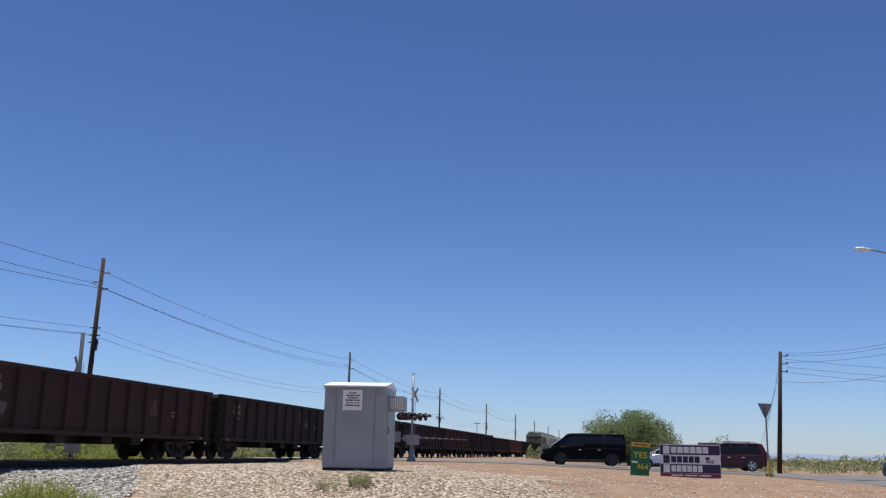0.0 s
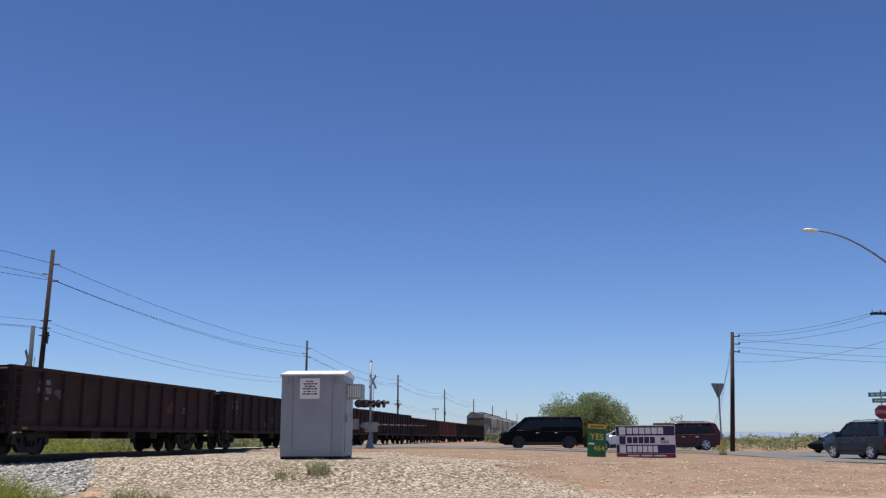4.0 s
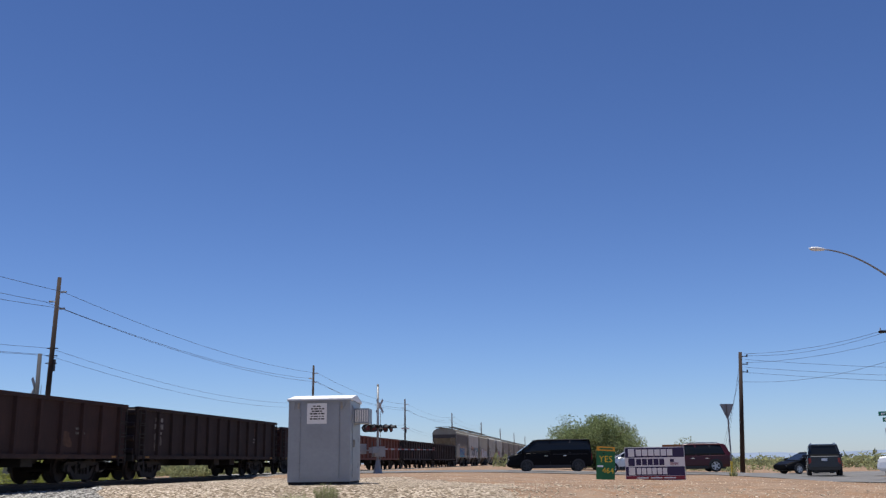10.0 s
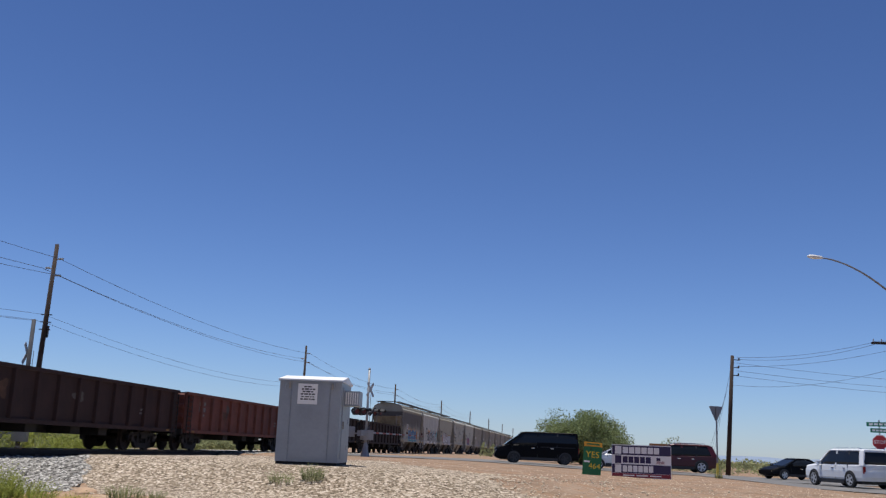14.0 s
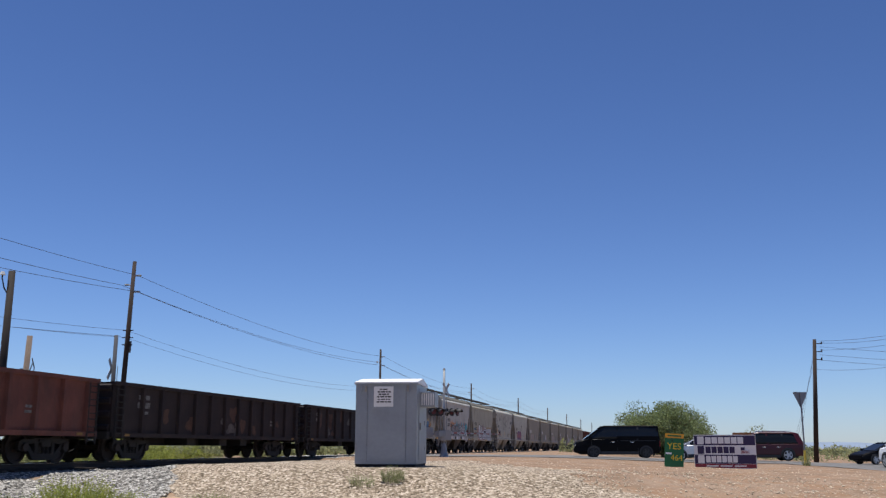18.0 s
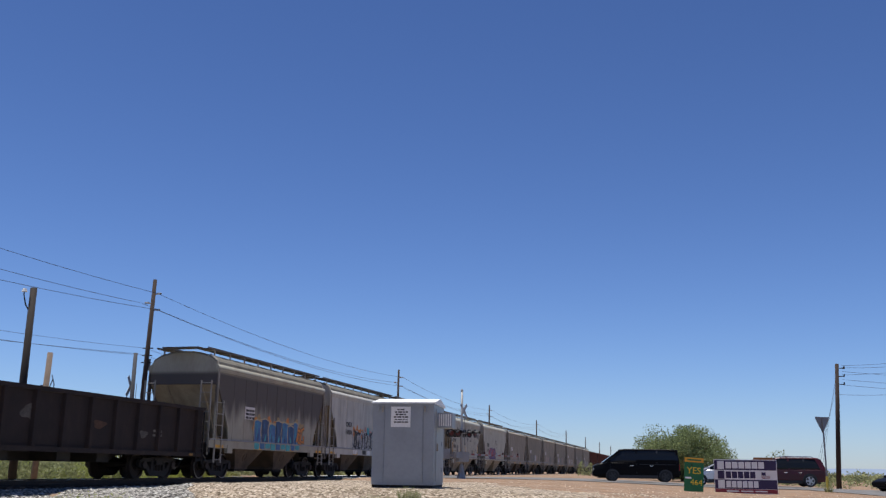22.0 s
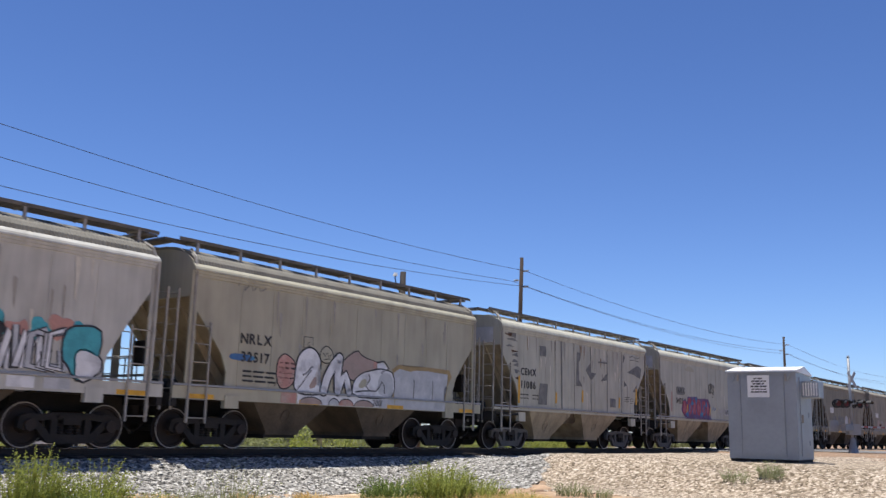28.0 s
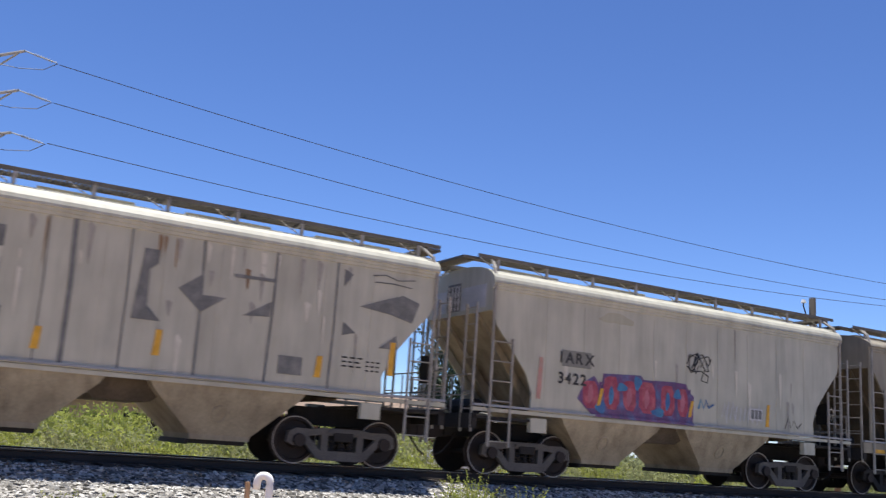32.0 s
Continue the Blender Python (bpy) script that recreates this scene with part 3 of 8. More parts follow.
def hopper(label, paint, slope, curved=True, seams=9, group="covered hopper wagons", deep=True, tall=0.0, half=5.85, ribbed=False, bogies=(-4.5, 4.4)):
    """Covered hopper: curved-cut side sheets, sloped ends, roof with running boards, discharge bays, bogies."""
    car = thing("hopper_wagon", pose(0, 0, 0), label, "hopper wagon", group)
    L, X, Z0, Z1 = half, 1.50, 1.42, 4.30
    cut = [(L, 3.58), (L - 0.12, 3.28), (L - 0.56, 2.78), (L - 0.97, 2.28), (L - 1.15, 1.85), (L - 1.12, 1.45)] if curved else [(L, 3.72), (L - 0.35, 3.2), (L - 0.8, 2.5), (L - 1.1, 2.0), (L - 1.22, 1.45)]
    poly = [(y, z) for y, z in cut] + [(-y, z) for y, z in cut[::-1]]
    poly = [(L, Z1)] + poly + [(-L, Z1)]
    for s in (-1, 1):
        bm = B()
        plate(bm, poly, s * (X - 0.05), s * X)
        part("side_sheet", bm, paint, car)
        bm = B()
        if deep:
            box(bm, min(s * (X - 0.06), s * (X + 0.012)), max(s * (X - 0.06), s * (X + 0.012)), -L - 0.42, L + 0.42, 1.17, 1.46)
        else:
            box(bm, min(s * (X - 0.06), s * (X + 0.012)), max(s * (X - 0.06), s * (X + 0.012)), -L - 0.42, L + 0.42, 1.36, 1.44)
        part("side_sill", bm, paint, car)
        part("sill_ledge", box(B(), min(s * (X - 0.02), s * (X + 0.05)), max(s * (X - 0.02), s * (X + 0.05)), -L - 0.4, L + 0.4, 1.47, 1.52), LEDGE, car)
        for k in range(seams):
            y = -L + 1.5 + (2 * L - 3.0) * k / (seams - 1)
            bm = B()
            box(bm, min(s * X, s * (X + 0.008)), max(s * X, s * (X + 0.008)), y - 0.012, y + 0.012, 1.52, 4.0)
            part("weld_seam", bm, paint, car)
        # top chord catching the sun
        bm = B()
        plate_pts = [(X - 0.02, 4.10), (X + 0.03, 4.11), (X + 0.03, 4.17), (X + 0.05, 4.18), (X + 0.05, 4.235), (X + 0.075, 4.25), (X + 0.07, 4.28 + tall * 0.3), (X + 0.045, 4.33 + tall * 0.6), (X - 0.02, 4.39 + tall * 0.9), (X - 0.10, 4.42 + tall), (X - 0.14, 4.42 + tall)]
        loft(bm, [[(s * a, y, z) for a, z in plate_pts] for y in (-L - 0.05, L + 0.05)])
        part("top_chord", bm, paint, car)
    # sloped end sheets and end caps
    for s in (-1, 1):
        bm = B()
        loft(bm, [[(-X + 0.04, s * y, z), (X - 0.04, s * y, z), (X - 0.04, s * (y - 0.05), z - 0.02), (-X + 0.04, s * (y - 0.05), z - 0.02)] for y, z in ((L - 0.02, 3.66), (L - 2.1, 1.3))])
        part("slope_sheet", bm, slope, car)
        bm = B()
        arch = [(X * math.sin(a), 4.31 + tall + (0.56 if ribbed else 0.37) * math.cos(a)) for a in [math.pi * (0.5 - k / 10) for k in range(11)]]
        ring = [(-X + 0.02, 3.62), (X - 0.02, 3.62)] + [(a * 0.985, z) for a, z in arch]
        loft(bm, [[(a, s * (L - 0.03), z) for a, z in ring], [(a, s * (L + 0.02), z) for a, z in ring]])
        part("end_cap", bm, paint, car)
        for a in (-0.75, 0.75):
            bm = B()   # upright rib under the end sheet
            loft(bm, [[(a - 0.04, s * (L - 0.12), 3.6), (a + 0.04, s * (L - 0.12), 3.6), (a + 0.04, s * (L - 1.9), 1.46), (a - 0.04, s * (L - 1.9), 1.46)], [(a - 0.04, s * (L - 0.02), 3.6), (a + 0.04, s * (L - 0.02), 3.6), (a + 0.04, s * (L - 1.55), 1.46), (a - 0.04, s * (L - 1.55), 1.46)]])
            part("end_rib", bm, slope, car)
        part("end_platform", box(B(), -X, X, min(s * (L - 1.3), s * (L + 0.42)), max(s * (L - 1.3), s * (L + 0.42)), 1.20, 1.26), STEEL, car)
        part("end_sill", box(B(), -X, X, min(s * (L + 0.28), s * (L + 0.42)), max(s * (L + 0.28), s * (L + 0.42)), 0.98, 1.30), STEEL, car)
        bm = B()
        for a in (-X + 0.1, -0.5, 0.5, X - 0.1):
            cyl(bm, (a, s * (L + 0.38), 1.26), (a, s * (L + 0.38), 2.15), 0.018, n=5)
        for z in (1.7, 2.15):
            cyl(bm, (-X + 0.1, s * (L + 0.38), z), (X - 0.1, s * (L + 0.38), z), 0.018, n=5)
        part("end_handrail", bm, RUNG, car)
        for sx in (-1, 1):
            ya = L - 0.01 if s > 0 else -L + 0.01
            bm = B()   # corner post of the ladder, bent over to the roof
            tube(bm, [(sx * (X + 0.03), ya, 0.62), (sx * (X + 0.03), ya, 4.22), (sx * (X - 0.12), ya - s * 0.05, 4.60), (sx * (X - 0.5), ya - s * 0.2, 4.82 + tall)], 0.042, n=5)
            part("corner_post", bm, RUNG, car)
            if deep:
                part("end_post", box(B(), min(sx * (X - 0.03), sx * (X + 0.02)), max(sx * (X - 0.03), sx * (X + 0.02)), min(ya - s * 0.10, ya + s * 0.10), max(ya - s * 0.10, ya + s * 0.10), 1.46, 4.24), paint, car)
            ladder(car, sx * (X + 0.04), min(ya, ya - s * 0.54), 0.60, 3.02 if s < 0 else 2.75, 0.54, 'y', 6)
            ladder(car, sx * (X - 0.05) - (0.44 if sx > 0 else 0), s * (L + 0.40), 0.9, 3.75, 0.44, 'x', 8, name="end_ladder")
    bz = tall + (0.20 if ribbed else 0.0)      # lift of the running boards
    arc = [math.pi * (0.5 - k / 14) for k in range(15)]
    if ribbed:      # corrugated roof sheet
        bm = B()
        nr_ = 240
        loft(bm, [[((X - 0.07) * math.sin(a) * (1 + 0.016 * e), -L + 2 * L * k / nr_, 4.40 + tall + (0.50 + 0.04 * e) * math.cos(a)) for a in arc] for k in range(nr_ + 1) for e in ((0,) if k % 2 else (1,))])
        part("roof", bm, ROOFS, car, "corrugated grey roof sheet")
    else:
        part("roof", loft(B(), [[((X - 0.08) * math.sin(a), y, 4.31 + tall + 0.37 * math.cos(a)) for a in arc] for y in (-L, L)]), paint, car)
    for s in (-1, 1):
        bm = B()
        for xa in (0.60, 1.11):     # edge bars of the grating
            box(bm, min(s * xa, s * (xa + 0.03)), max(s * xa, s * (xa + 0.03)), -L - 0.25, L + 0.25, 4.785 + bz, 4.865 + bz)
        for k in range(130):
            y = -L + (2 * L) * k / 129
            box(bm, min(s * 0.62, s * 1.12), max(s * 0.62, s * 1.12), y - 0.026, y + 0.026, 4.80 + bz, 4.845 + bz)
        part("running_board", bm, BOARD, car)
        for k in range(9):
            y = -L + 0.3 + (2 * L - 0.6) * k / 8
            bm = B()
            box(bm, min(s * 1.10, s * 1.14), max(s * 1.10, s * 1.14), y - 0.035, y + 0.035, 4.40 + tall, 4.84 + bz)
            box(bm, min(s * 0.66, s * 1.12), max(s * 0.66, s * 1.12), y - 0.02, y + 0.02, 4.755 + bz, 4.80 + bz)
            tube(bm, [(s * 1.12, y, 4.44 + tall), (s * 1.1, y - 0.12, 4.60 + tall), (s * 1.05, y - 0.34, 4.72 + tall), (s * 1.0, y - 0.42, 4.80 + tall)], 0.014, n=4)
            part("board_bracket", bm, RUNG, car)
    for k in range(4):
        y = -L + 1.6 + (2 * L - 3.2) * k / 3
        part("roof_hatch", box(B(), -0.5, 0.5, y - 0.9, y + 0.9, 4.6 + tall, 4.74 + tall), paint, car, bevel=0.03)
    for s in (-1, 1):
        part("end_board", box(B(), -0.8, 0.8, min(s * (L + 0.02), s * (L + 0.45)), max(s * (L + 0.02), s * (L + 0.45)), 4.80 + bz, 4.855 + bz), BOARD, car)
    # discharge bays; BAYD carries the underside shade in its colour
    for yc in (-2.3, 1.55):
        bm = B()
        loft(bm, [[(-x, yc - h, z), (x, yc - h, z), (x, yc + h, z), (-x, yc + h, z)] for x, h, z in ((1.46, 1.56, 1.42), (1.42, 1.44, 1.24), (1.05, 0.60, 0.46), (1.03, 0.58, 0.36))])
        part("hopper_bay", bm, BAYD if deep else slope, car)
        for s in (-1, 1):       # raised poke-hole rings on the bay plates
            bm = B()
            c0 = Vector((s * 1.235, yc - 0.12, 0.86))
            up = Vector((s * 0.37, 0, 0.78)).normalized()
            tube(bm, [c0 + Vector((s * 0.012, 0, 0)) + Vector((0, 1, 0)) * (0.14 * math.cos(a)) + up * (0.17 * math.sin(a)) for a in [2 * math.pi * k / 14 for k in range(15)]], 0.016, n=5)
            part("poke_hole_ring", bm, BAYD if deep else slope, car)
        bm = B()
        box(bm, -0.95, 0.95, yc - 0.55, yc + 0.55, 0.28, 0.40)
        box(bm, -1.05, 1.05, yc - 0.66, yc - 0.60, 0.26, 0.36)
        part("outlet_gate", bm, STEEL, car, bevel=0.015)
        for s in (-1, 1):
            part("vibrator_bracket", box(B(), min(s * 0.98, s * 1.12), max(s * 0.98, s * 1.12), yc + 0.05, yc + 0.25, 0.72, 0.92), STEEL, car)
    if not deep:
        bm = B()
        loft(bm, [[(-x, -0.37 - h, z), (x, -0.37 - h, z), (x, -0.37 + h, z), (-x, -0.37 + h, z)] for x, h, z in ((1.15, 0.95, 1.42), (1.1, 0.8, 1.2), (1.0, 0.5, 0.98))])
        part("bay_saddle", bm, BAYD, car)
    for s in (-1, 1):
        part("stub_sill", box(B(), -0.2, 0.2, min(s * (L - 2.5), s * (L + 0.3)), max(s * (L - 2.5), s * (L + 0.3)), 0.80, 1.18), STEEL, car)
    bm = B()
    loft(bm, [ring_x(0, 0.25, 14), ring_x(0.03, 0.25, 14)], cap=False)
    for k in range(4):
        a = math.pi * k / 4
        cyl(bm, (0.015, 0.25 * math.cos(a), 0.25 * math.sin(a)), (0.015, -0.25 * math.cos(a), -0.25 * math.sin(a)), 0.014, n=4)
    part("brake_wheel", bm, RUNG, car, m=pose(0.62, L + 0.52, 2.2, 0, 0, 90))
    part("brake_gear_box", box(B(), 0.45, 0.8, L + 0.3, L + 0.45, 1.9, 2.5), STEEL, car, bevel=0.02)
    part("air_reservoir", cyl(B(), (-0.55, -L + 0.3, 1.5), (0.55, -L + 0.3, 1.5), 0.18, n=10), STEEL, car)
    for s in (-1, 1):
        for k in range(4 if deep else 0):
            y = -L + 0.05 + k * (2 * L - 0.85) / 3
            part("reflector", box(B(), min(s * X, s * (X + 0.018)), max(s * X, s * (X + 0.018)), y, y + 0.75, 1.18, 1.29), YELLOW, car)
        for e in (-1, 1):
            part("jacking_plate", box(B(), min(s * (X - 0.1), s * (X + 0.04)), max(s * (X - 0.1), s * (X + 0.04)), e * (L - 1.35) - 0.22, e * (L - 1.35) + 0.22, 0.98, 1.3), paint, car, bevel=0.02)
    couplers(car, 6.52)
    cast = None if deep else CAST
    wheels = truck(car, bogies[0], cast, True) + truck(car, bogies[1], cast, True)
    return car, wheels


def gondola(label, paint, top, half=8.25, ribs=13, group="open gondola wagons"):
    """Open gondola: ribbed sides, corrugated ends, heavy top chord, inner floor, bogies."""
    car = thing("gondola_wagon", pose(0, 0, 0), label, "gondola wagon", group)
    X, Z0 = 1.48, 0.86
    for s in (-1, 1):
        part("side", box(B(), min(s * (X - 0.03), s * X), max(s * (X - 0.03), s * X), -half, half, Z0, top - 0.05), paint, car)
        part("top_chord", box(B(), min(s * (X - 0.06), s * (X + 0.10)), max(s * (X - 0.06), s * (X + 0.10)), -half - 0.02, half + 0.02, top - 0.12, top), paint, car, bevel=0.015)
        part("bottom_chord", box(B(), min(s * (X - 0.06), s * (X + 0.09)), max(s * (X - 0.06), s * (X + 0.09)), -half, half, Z0 - 0.05, Z0 + 0.10), paint, car)
        for k in range(ribs):
            y = -half + 0.55 + (2 * half - 1.1) * k / (ribs - 1)
            bm = B()
            loft(bm, [[(s * X, y - w, z), (s * (X + d), y - w * 0.6, z), (s * (X + d), y + w * 0.6, z), (s * X, y + w, z)] for w, d, z in ((0.11, 0.11, Z0 + 0.1), (0.11, 0.11, top - 0.12))])
            part("side_rib", bm, paint, car)
        # stencilled panels nobody can read
        for y, z, w, h in ((-half + 2.0, top - 0.45, 0.7, 0.16), (-half + 2.0, top - 0.72, 0.8, 0.2), (-half + 2.05, top - 0.98, 0.5, 0.1), (half - 3.2, top - 1.0, 0.55, 0.08), (half - 3.2, top - 1.15, 0.6, 0.08)):
            part("stencil", box(B(), min(s * X, s * (X + 0.004)), max(s * X, s * (X + 0.004)), y - w / 2, y + w / 2, z - h / 2, z + h / 2), CHALK, car)
        for y in (-half + 0.9, half - 0.9):
            part("reflector", box(B(), min(s * (X + 0.09), s * (X + 0.096)), max(s * (X + 0.09), s * (X + 0.096)), y - 0.14, y + 0.14, Z0 - 0.02, Z0 + 0.06), DULLY, car)
    for e in (-1, 1):
        part("end_wall", box(B(), -X, X, min(e * (half - 0.05), e * half), max(e * (half - 0.05), e * half), Z0, top - 0.02), paint, car)
        for k in range(4):
            z = Z0 + 0.25 + (top - Z0 - 0.45) * k / 3
            bm = B()
            loft(bm, [[(x, e * half, z - 0.12), (x, e * (half + 0.10), z - 0.06), (x, e * (half + 0.10), z + 0.06), (x, e * half, z + 0.12)] for x in (-X + 0.05, X - 0.05)])
            part("end_corrugation", bm, paint, car)
        for sx in (-1, 1):
            y0 = min(e * (half - 0.1), e * (half - 0.55))
            ladder(car, sx * (X + 0.10), y0, Z0 - 0.3, top - 0.15, 0.45, 'y', 5, STEEL)
            for k in range(4):
                z = Z0 + 0.05 + k * 0.42
                part("rung", box(B(), min(sx * (X + 0.11), sx * (X + 0.14)), max(sx * (X + 0.11), sx * (X + 0.14)), y0, y0 + 0.45, z, z + 0.035), STEEL, car)
        part("end_sill", box(B(), -X, X, min(e * (half - 0.05), e * (half + 0.18)), max(e * (half - 0.05), e * (half + 0.18)), Z0 - 0.12, Z0 + 0.12), STEEL, car)
    part("floor", box(B(), -X, X, -half, half, Z0 + 0.05, Z0 + 0.12), STEEL, car)
    bm = B()
    plate(bm, [(-half, 0.95), (-half + 3.2, 0.95), (-half + 4.2, 0.55), (half - 4.2, 0.55), (half - 3.2, 0.95), (half, 0.95), (half, Z0 + 0.04), (-half, Z0 + 0.04)], -0.25, 0.25)
    part("centre_sill", bm, STEEL, car)
    for y in (-2.2, 0.6, 2.6):
        part("underfloor_gear", box(B(), -1.2, 1.2, y - 0.3, y + 0.35, 0.55, 0.84), STEEL, car, bevel=0.04)
    couplers(car, 8.65)
    wheels = truck(car, -6.25) + truck(car, 6.25)
    return car, wheels


TAN = mat("tan_grey_hopper_paint", (0.385, 0.36, 0.27), 0.65, var=0.09, scale=1.2, fine=5, dirt=(0.27, 0.245, 0.18), streak=1.2)
LIGHT = mat("pale_grey_hopper_paint", (0.435, 0.42, 0.345), 0.6, var=0.12, scale=1.2, fine=5, dirt=(0.31, 0.295, 0.235), streak=1.5)
PALEH = mat("chalky_grey_hopper_paint", (0.47, 0.46, 0.415), 0.65, var=0.14, scale=1.2, fine=5, dirt=(0.33, 0.31, 0.27), streak=1.3)
DUNH = mat("dun_brown_hopper_paint", (0.27, 0.24, 0.185), 0.7, var=0.16, scale=1.2, fine=5, dirt=(0.15, 0.125, 0.095), streak=1.3)
DUNB = mat("olive_brown_hopper_paint", (0.225, 0.20, 0.15), 0.7, var=0.16, scale=1.2, fine=5, dirt=(0.13, 0.11, 0.08), streak=1.3)
SMOKE = mat("soot_stained_hopper_paint", (0.34, 0.325, 0.26), 0.7, var=0.15, scale=0.8, dirt=(0.22, 0.18, 0.14), streak=1.0)


def soot_over(m):
    """A soot stain over the upper body, its lower edge ragged and drawn out in runs."""
    n, l = m.node_tree.nodes, m.node_tree.links
    b = n["Principled BSDF"]
    old = b.inputs["Base Color"].links[0].from_socket
    tc = n.new("ShaderNodeTexCoord")
    sep = n.new("ShaderNodeSeparateXYZ")
    l.new(tc.outputs["Object"], sep.inputs[0])
    mp = n.new("ShaderNodeMapping")
    mp.inputs["Scale"].default_value = (1, 1.6, 0.22)
    l.new(tc.outputs["Object"], mp.inputs[0])
    nz = n.new("ShaderNodeTexNoise")
    nz.inputs["Scale"].default_value, nz.inputs["Detail"].default_value = 1.3, 7
    l.new(mp.outputs[0], nz.inputs["Vector"])
    ad = n.new("ShaderNodeMath")
    ad.operation = 'MULTIPLY_ADD'
    ad.inputs[1].default_value = 2.2
    l.new(nz.outputs[0], ad.inputs[0])
    l.new(sep.outputs[2], ad.inputs[2])
    mr = n.new("ShaderNodeMapRange")
    mr.interpolation_type = 'SMOOTHSTEP'
    mr.inputs[1].default_value, mr.inputs[2].default_value = 3.25, 4.2
    l.new(ad.outputs[0], mr.inputs[0])
    top = n.new("ShaderNodeMapRange")           # the chord above stays paler
    top.interpolation_type = 'SMOOTHSTEP'
    top.inputs[1].default_value, top.inputs[2].default_value = 4.2, 4.0
    l.new(sep.outputs[2], top.inputs[0])
    mu = n.new("ShaderNodeMath")
    mu.operation = 'MULTIPLY'
    l.new(mr.outputs[0], mu.inputs[0])
    l.new(top.outputs[0], mu.inputs[1])
    x = n.new("ShaderNodeMix")
    x.data_type = 'RGBA'
    l.new(mu.outputs[0], x.inputs[0])
    l.new(old, x.inputs[6])
    x.inputs[7].default_value = (0.085, 0.07, 0.06, 1)
    l.new(x.outputs[2], b.inputs["Base Color"])


soot_over(SMOKE)
SLOPE = mat("brown_dusty_slope_sheet", (0.125, 0.095, 0.062), 0.85, var=0.3, scale=2, dirt=(0.045, 0.033, 0.024), streak=1.5)
SLOPEL = mat("cement_dusted_slope_sheet", (0.31, 0.265, 0.19), 0.85, var=0.25, scale=2, dirt=(0.12, 0.09, 0.06), streak=1.5)
SLOPET = mat("tan_dusted_slope_sheet", (0.37, 0.31, 0.215), 0.85, var=0.2, scale=1.5, dirt=(0.17, 0.13, 0.09), streak=1.2)
# streaked bay brown, darkened to stand in for shade under the body
BAYD = mat("shade_darkened_bay_plate", (0.088, 0.067, 0.046), 0.85, var=0.4, scale=1.5, dirt=(0.025, 0.019, 0.015), streak=1.0)
RUST = mat("dark_brown_gondola_paint", (0.028, 0.0105, 0.0085), 0.88, var=0.35, scale=1.5, dirt=(0.044, 0.019, 0.014), streak=1.2)
BLACKG = mat("sooty_black_gondola_paint", (0.017, 0.0095, 0.0085), 0.88, var=0.4, scale=1.5, dirt=(0.034, 0.019, 0.015), streak=1.2)
REDG = mat("oxide_red_gondola_paint", (0.13, 0.038, 0.024), 0.8, var=0.35, scale=1.5, dirt=(0.075, 0.034, 0.024), streak=1.2)

TRAIN = []          # (wagon, wheelsets, place along the train)
GAPS = [3.9, 21.2, 38.5, 56.0, 73.4, 90.6, 108.35, 125.85, 143.6, 160.7, 178.2, 196.15]
KINDS = [(RUST, "brown", 2.83), (RUST, "brown", 2.83), (BLACKG, "black", 2.83), (RUST, "brown", 2.83), (BLACKG, "sooty black", 2.83), (RUST, "dark brown", 2.83), (BLACKG, "black", 2.83),
         (RUST, "brown", 2.63), (REDG, "oxide-red", 2.63), (BLACKG, "dull black", 2.63), (BLACKG, "rust-streaked black", 2.63)]
protos = {}
for (a, b), (paint, word, top) in zip(zip(GAPS, GAPS[1:]), KINDS):
    key = (paint.name, top)
    lab = "weathered %s open gondola freight wagon with ribbed sides on rails" % word
    half = (b - a) / 2 - 0.45
    car, wheels = gondola(lab, paint, top, half)
    TRAIN.append((car, wheels, (a + b) / 2))
HC = [202.4, 215.15, 228.05, 241.42, 254.65] + [254.65 + 13.12 * k for k in range(1, 8)]     # middles of the hoppers
HH = [5.76, 5.93, 5.86, 5.83, 5.88]
HB = [(-4.5, 4.4), (-4.5, 4.4), (-4.74, 4.45), (-4.53, 4.12), (-4.5, 4.3)]
HK = [(SMOKE, SLOPET, False, "soot-stained grey covered hopper wagon with blue and orange graffiti"),
      (PALEH, SLOPET, False, "pale grey covered hopper wagon with black and white graffiti"),
      (TAN, SLOPET, True, "tan covered hopper wagon with white bubble graffiti"),
      (LIGHT, SLOPEL, True, "pale grey covered hopper wagon with patched dark panels"),
      (LIGHT, SLOPEL, True, "pale grey covered hopper wagon with red and blue graffiti")]
named = {}
for k, mid in enumerate(HC):
    if k < len(HK):
        paint, slope, curved, lab = HK[k]
        car, wheels = hopper(lab, paint, slope, curved, deep=k < 3, tall=0.02 if k < 3 else 0.08, half=HH[k], ribbed=k < 3, bogies=HB[k])
        named[k] = car
    else:
        car, wheels = hopper("weathered tan covered hopper wagon with dusty sloped ends", (DUNB, DUNH)[k % 2], SLOPE, k % 2 == 0)
    TRAIN.append((car, wheels, mid))
for k in range(6):
    car, wheels = gondola("tall rust-brown open wagon far down the train", REDG, 4.3, 8.2, 13)
    TRAIN.append((car, wheels, 353.2 + 17.4 * (k + 0.5)))

# ---- signal cabinet ----
GALV = mat("grey_cabinet_paint", (0.29, 0.32, 0.35), 0.45, 0.1, var=0.06, scale=0.8, fine=12, bump=0.03, dirt=(0.25, 0.275, 0.30))
WHITE = mat("white_paint", (0.78, 0.78, 0.77), 0.5, var=0.05, bump=0.02)
INK = mat("black_ink", (0.05, 0.05, 0.05), 0.6, var=0.1, bump=0)
SEAMG = mat("grey_door_seam", (0.22, 0.24, 0.26), 0.6, var=0.05, bump=0)
CONC = mat("concrete", (0.42, 0.40, 0.37), 0.9, var=0.15, scale=3)


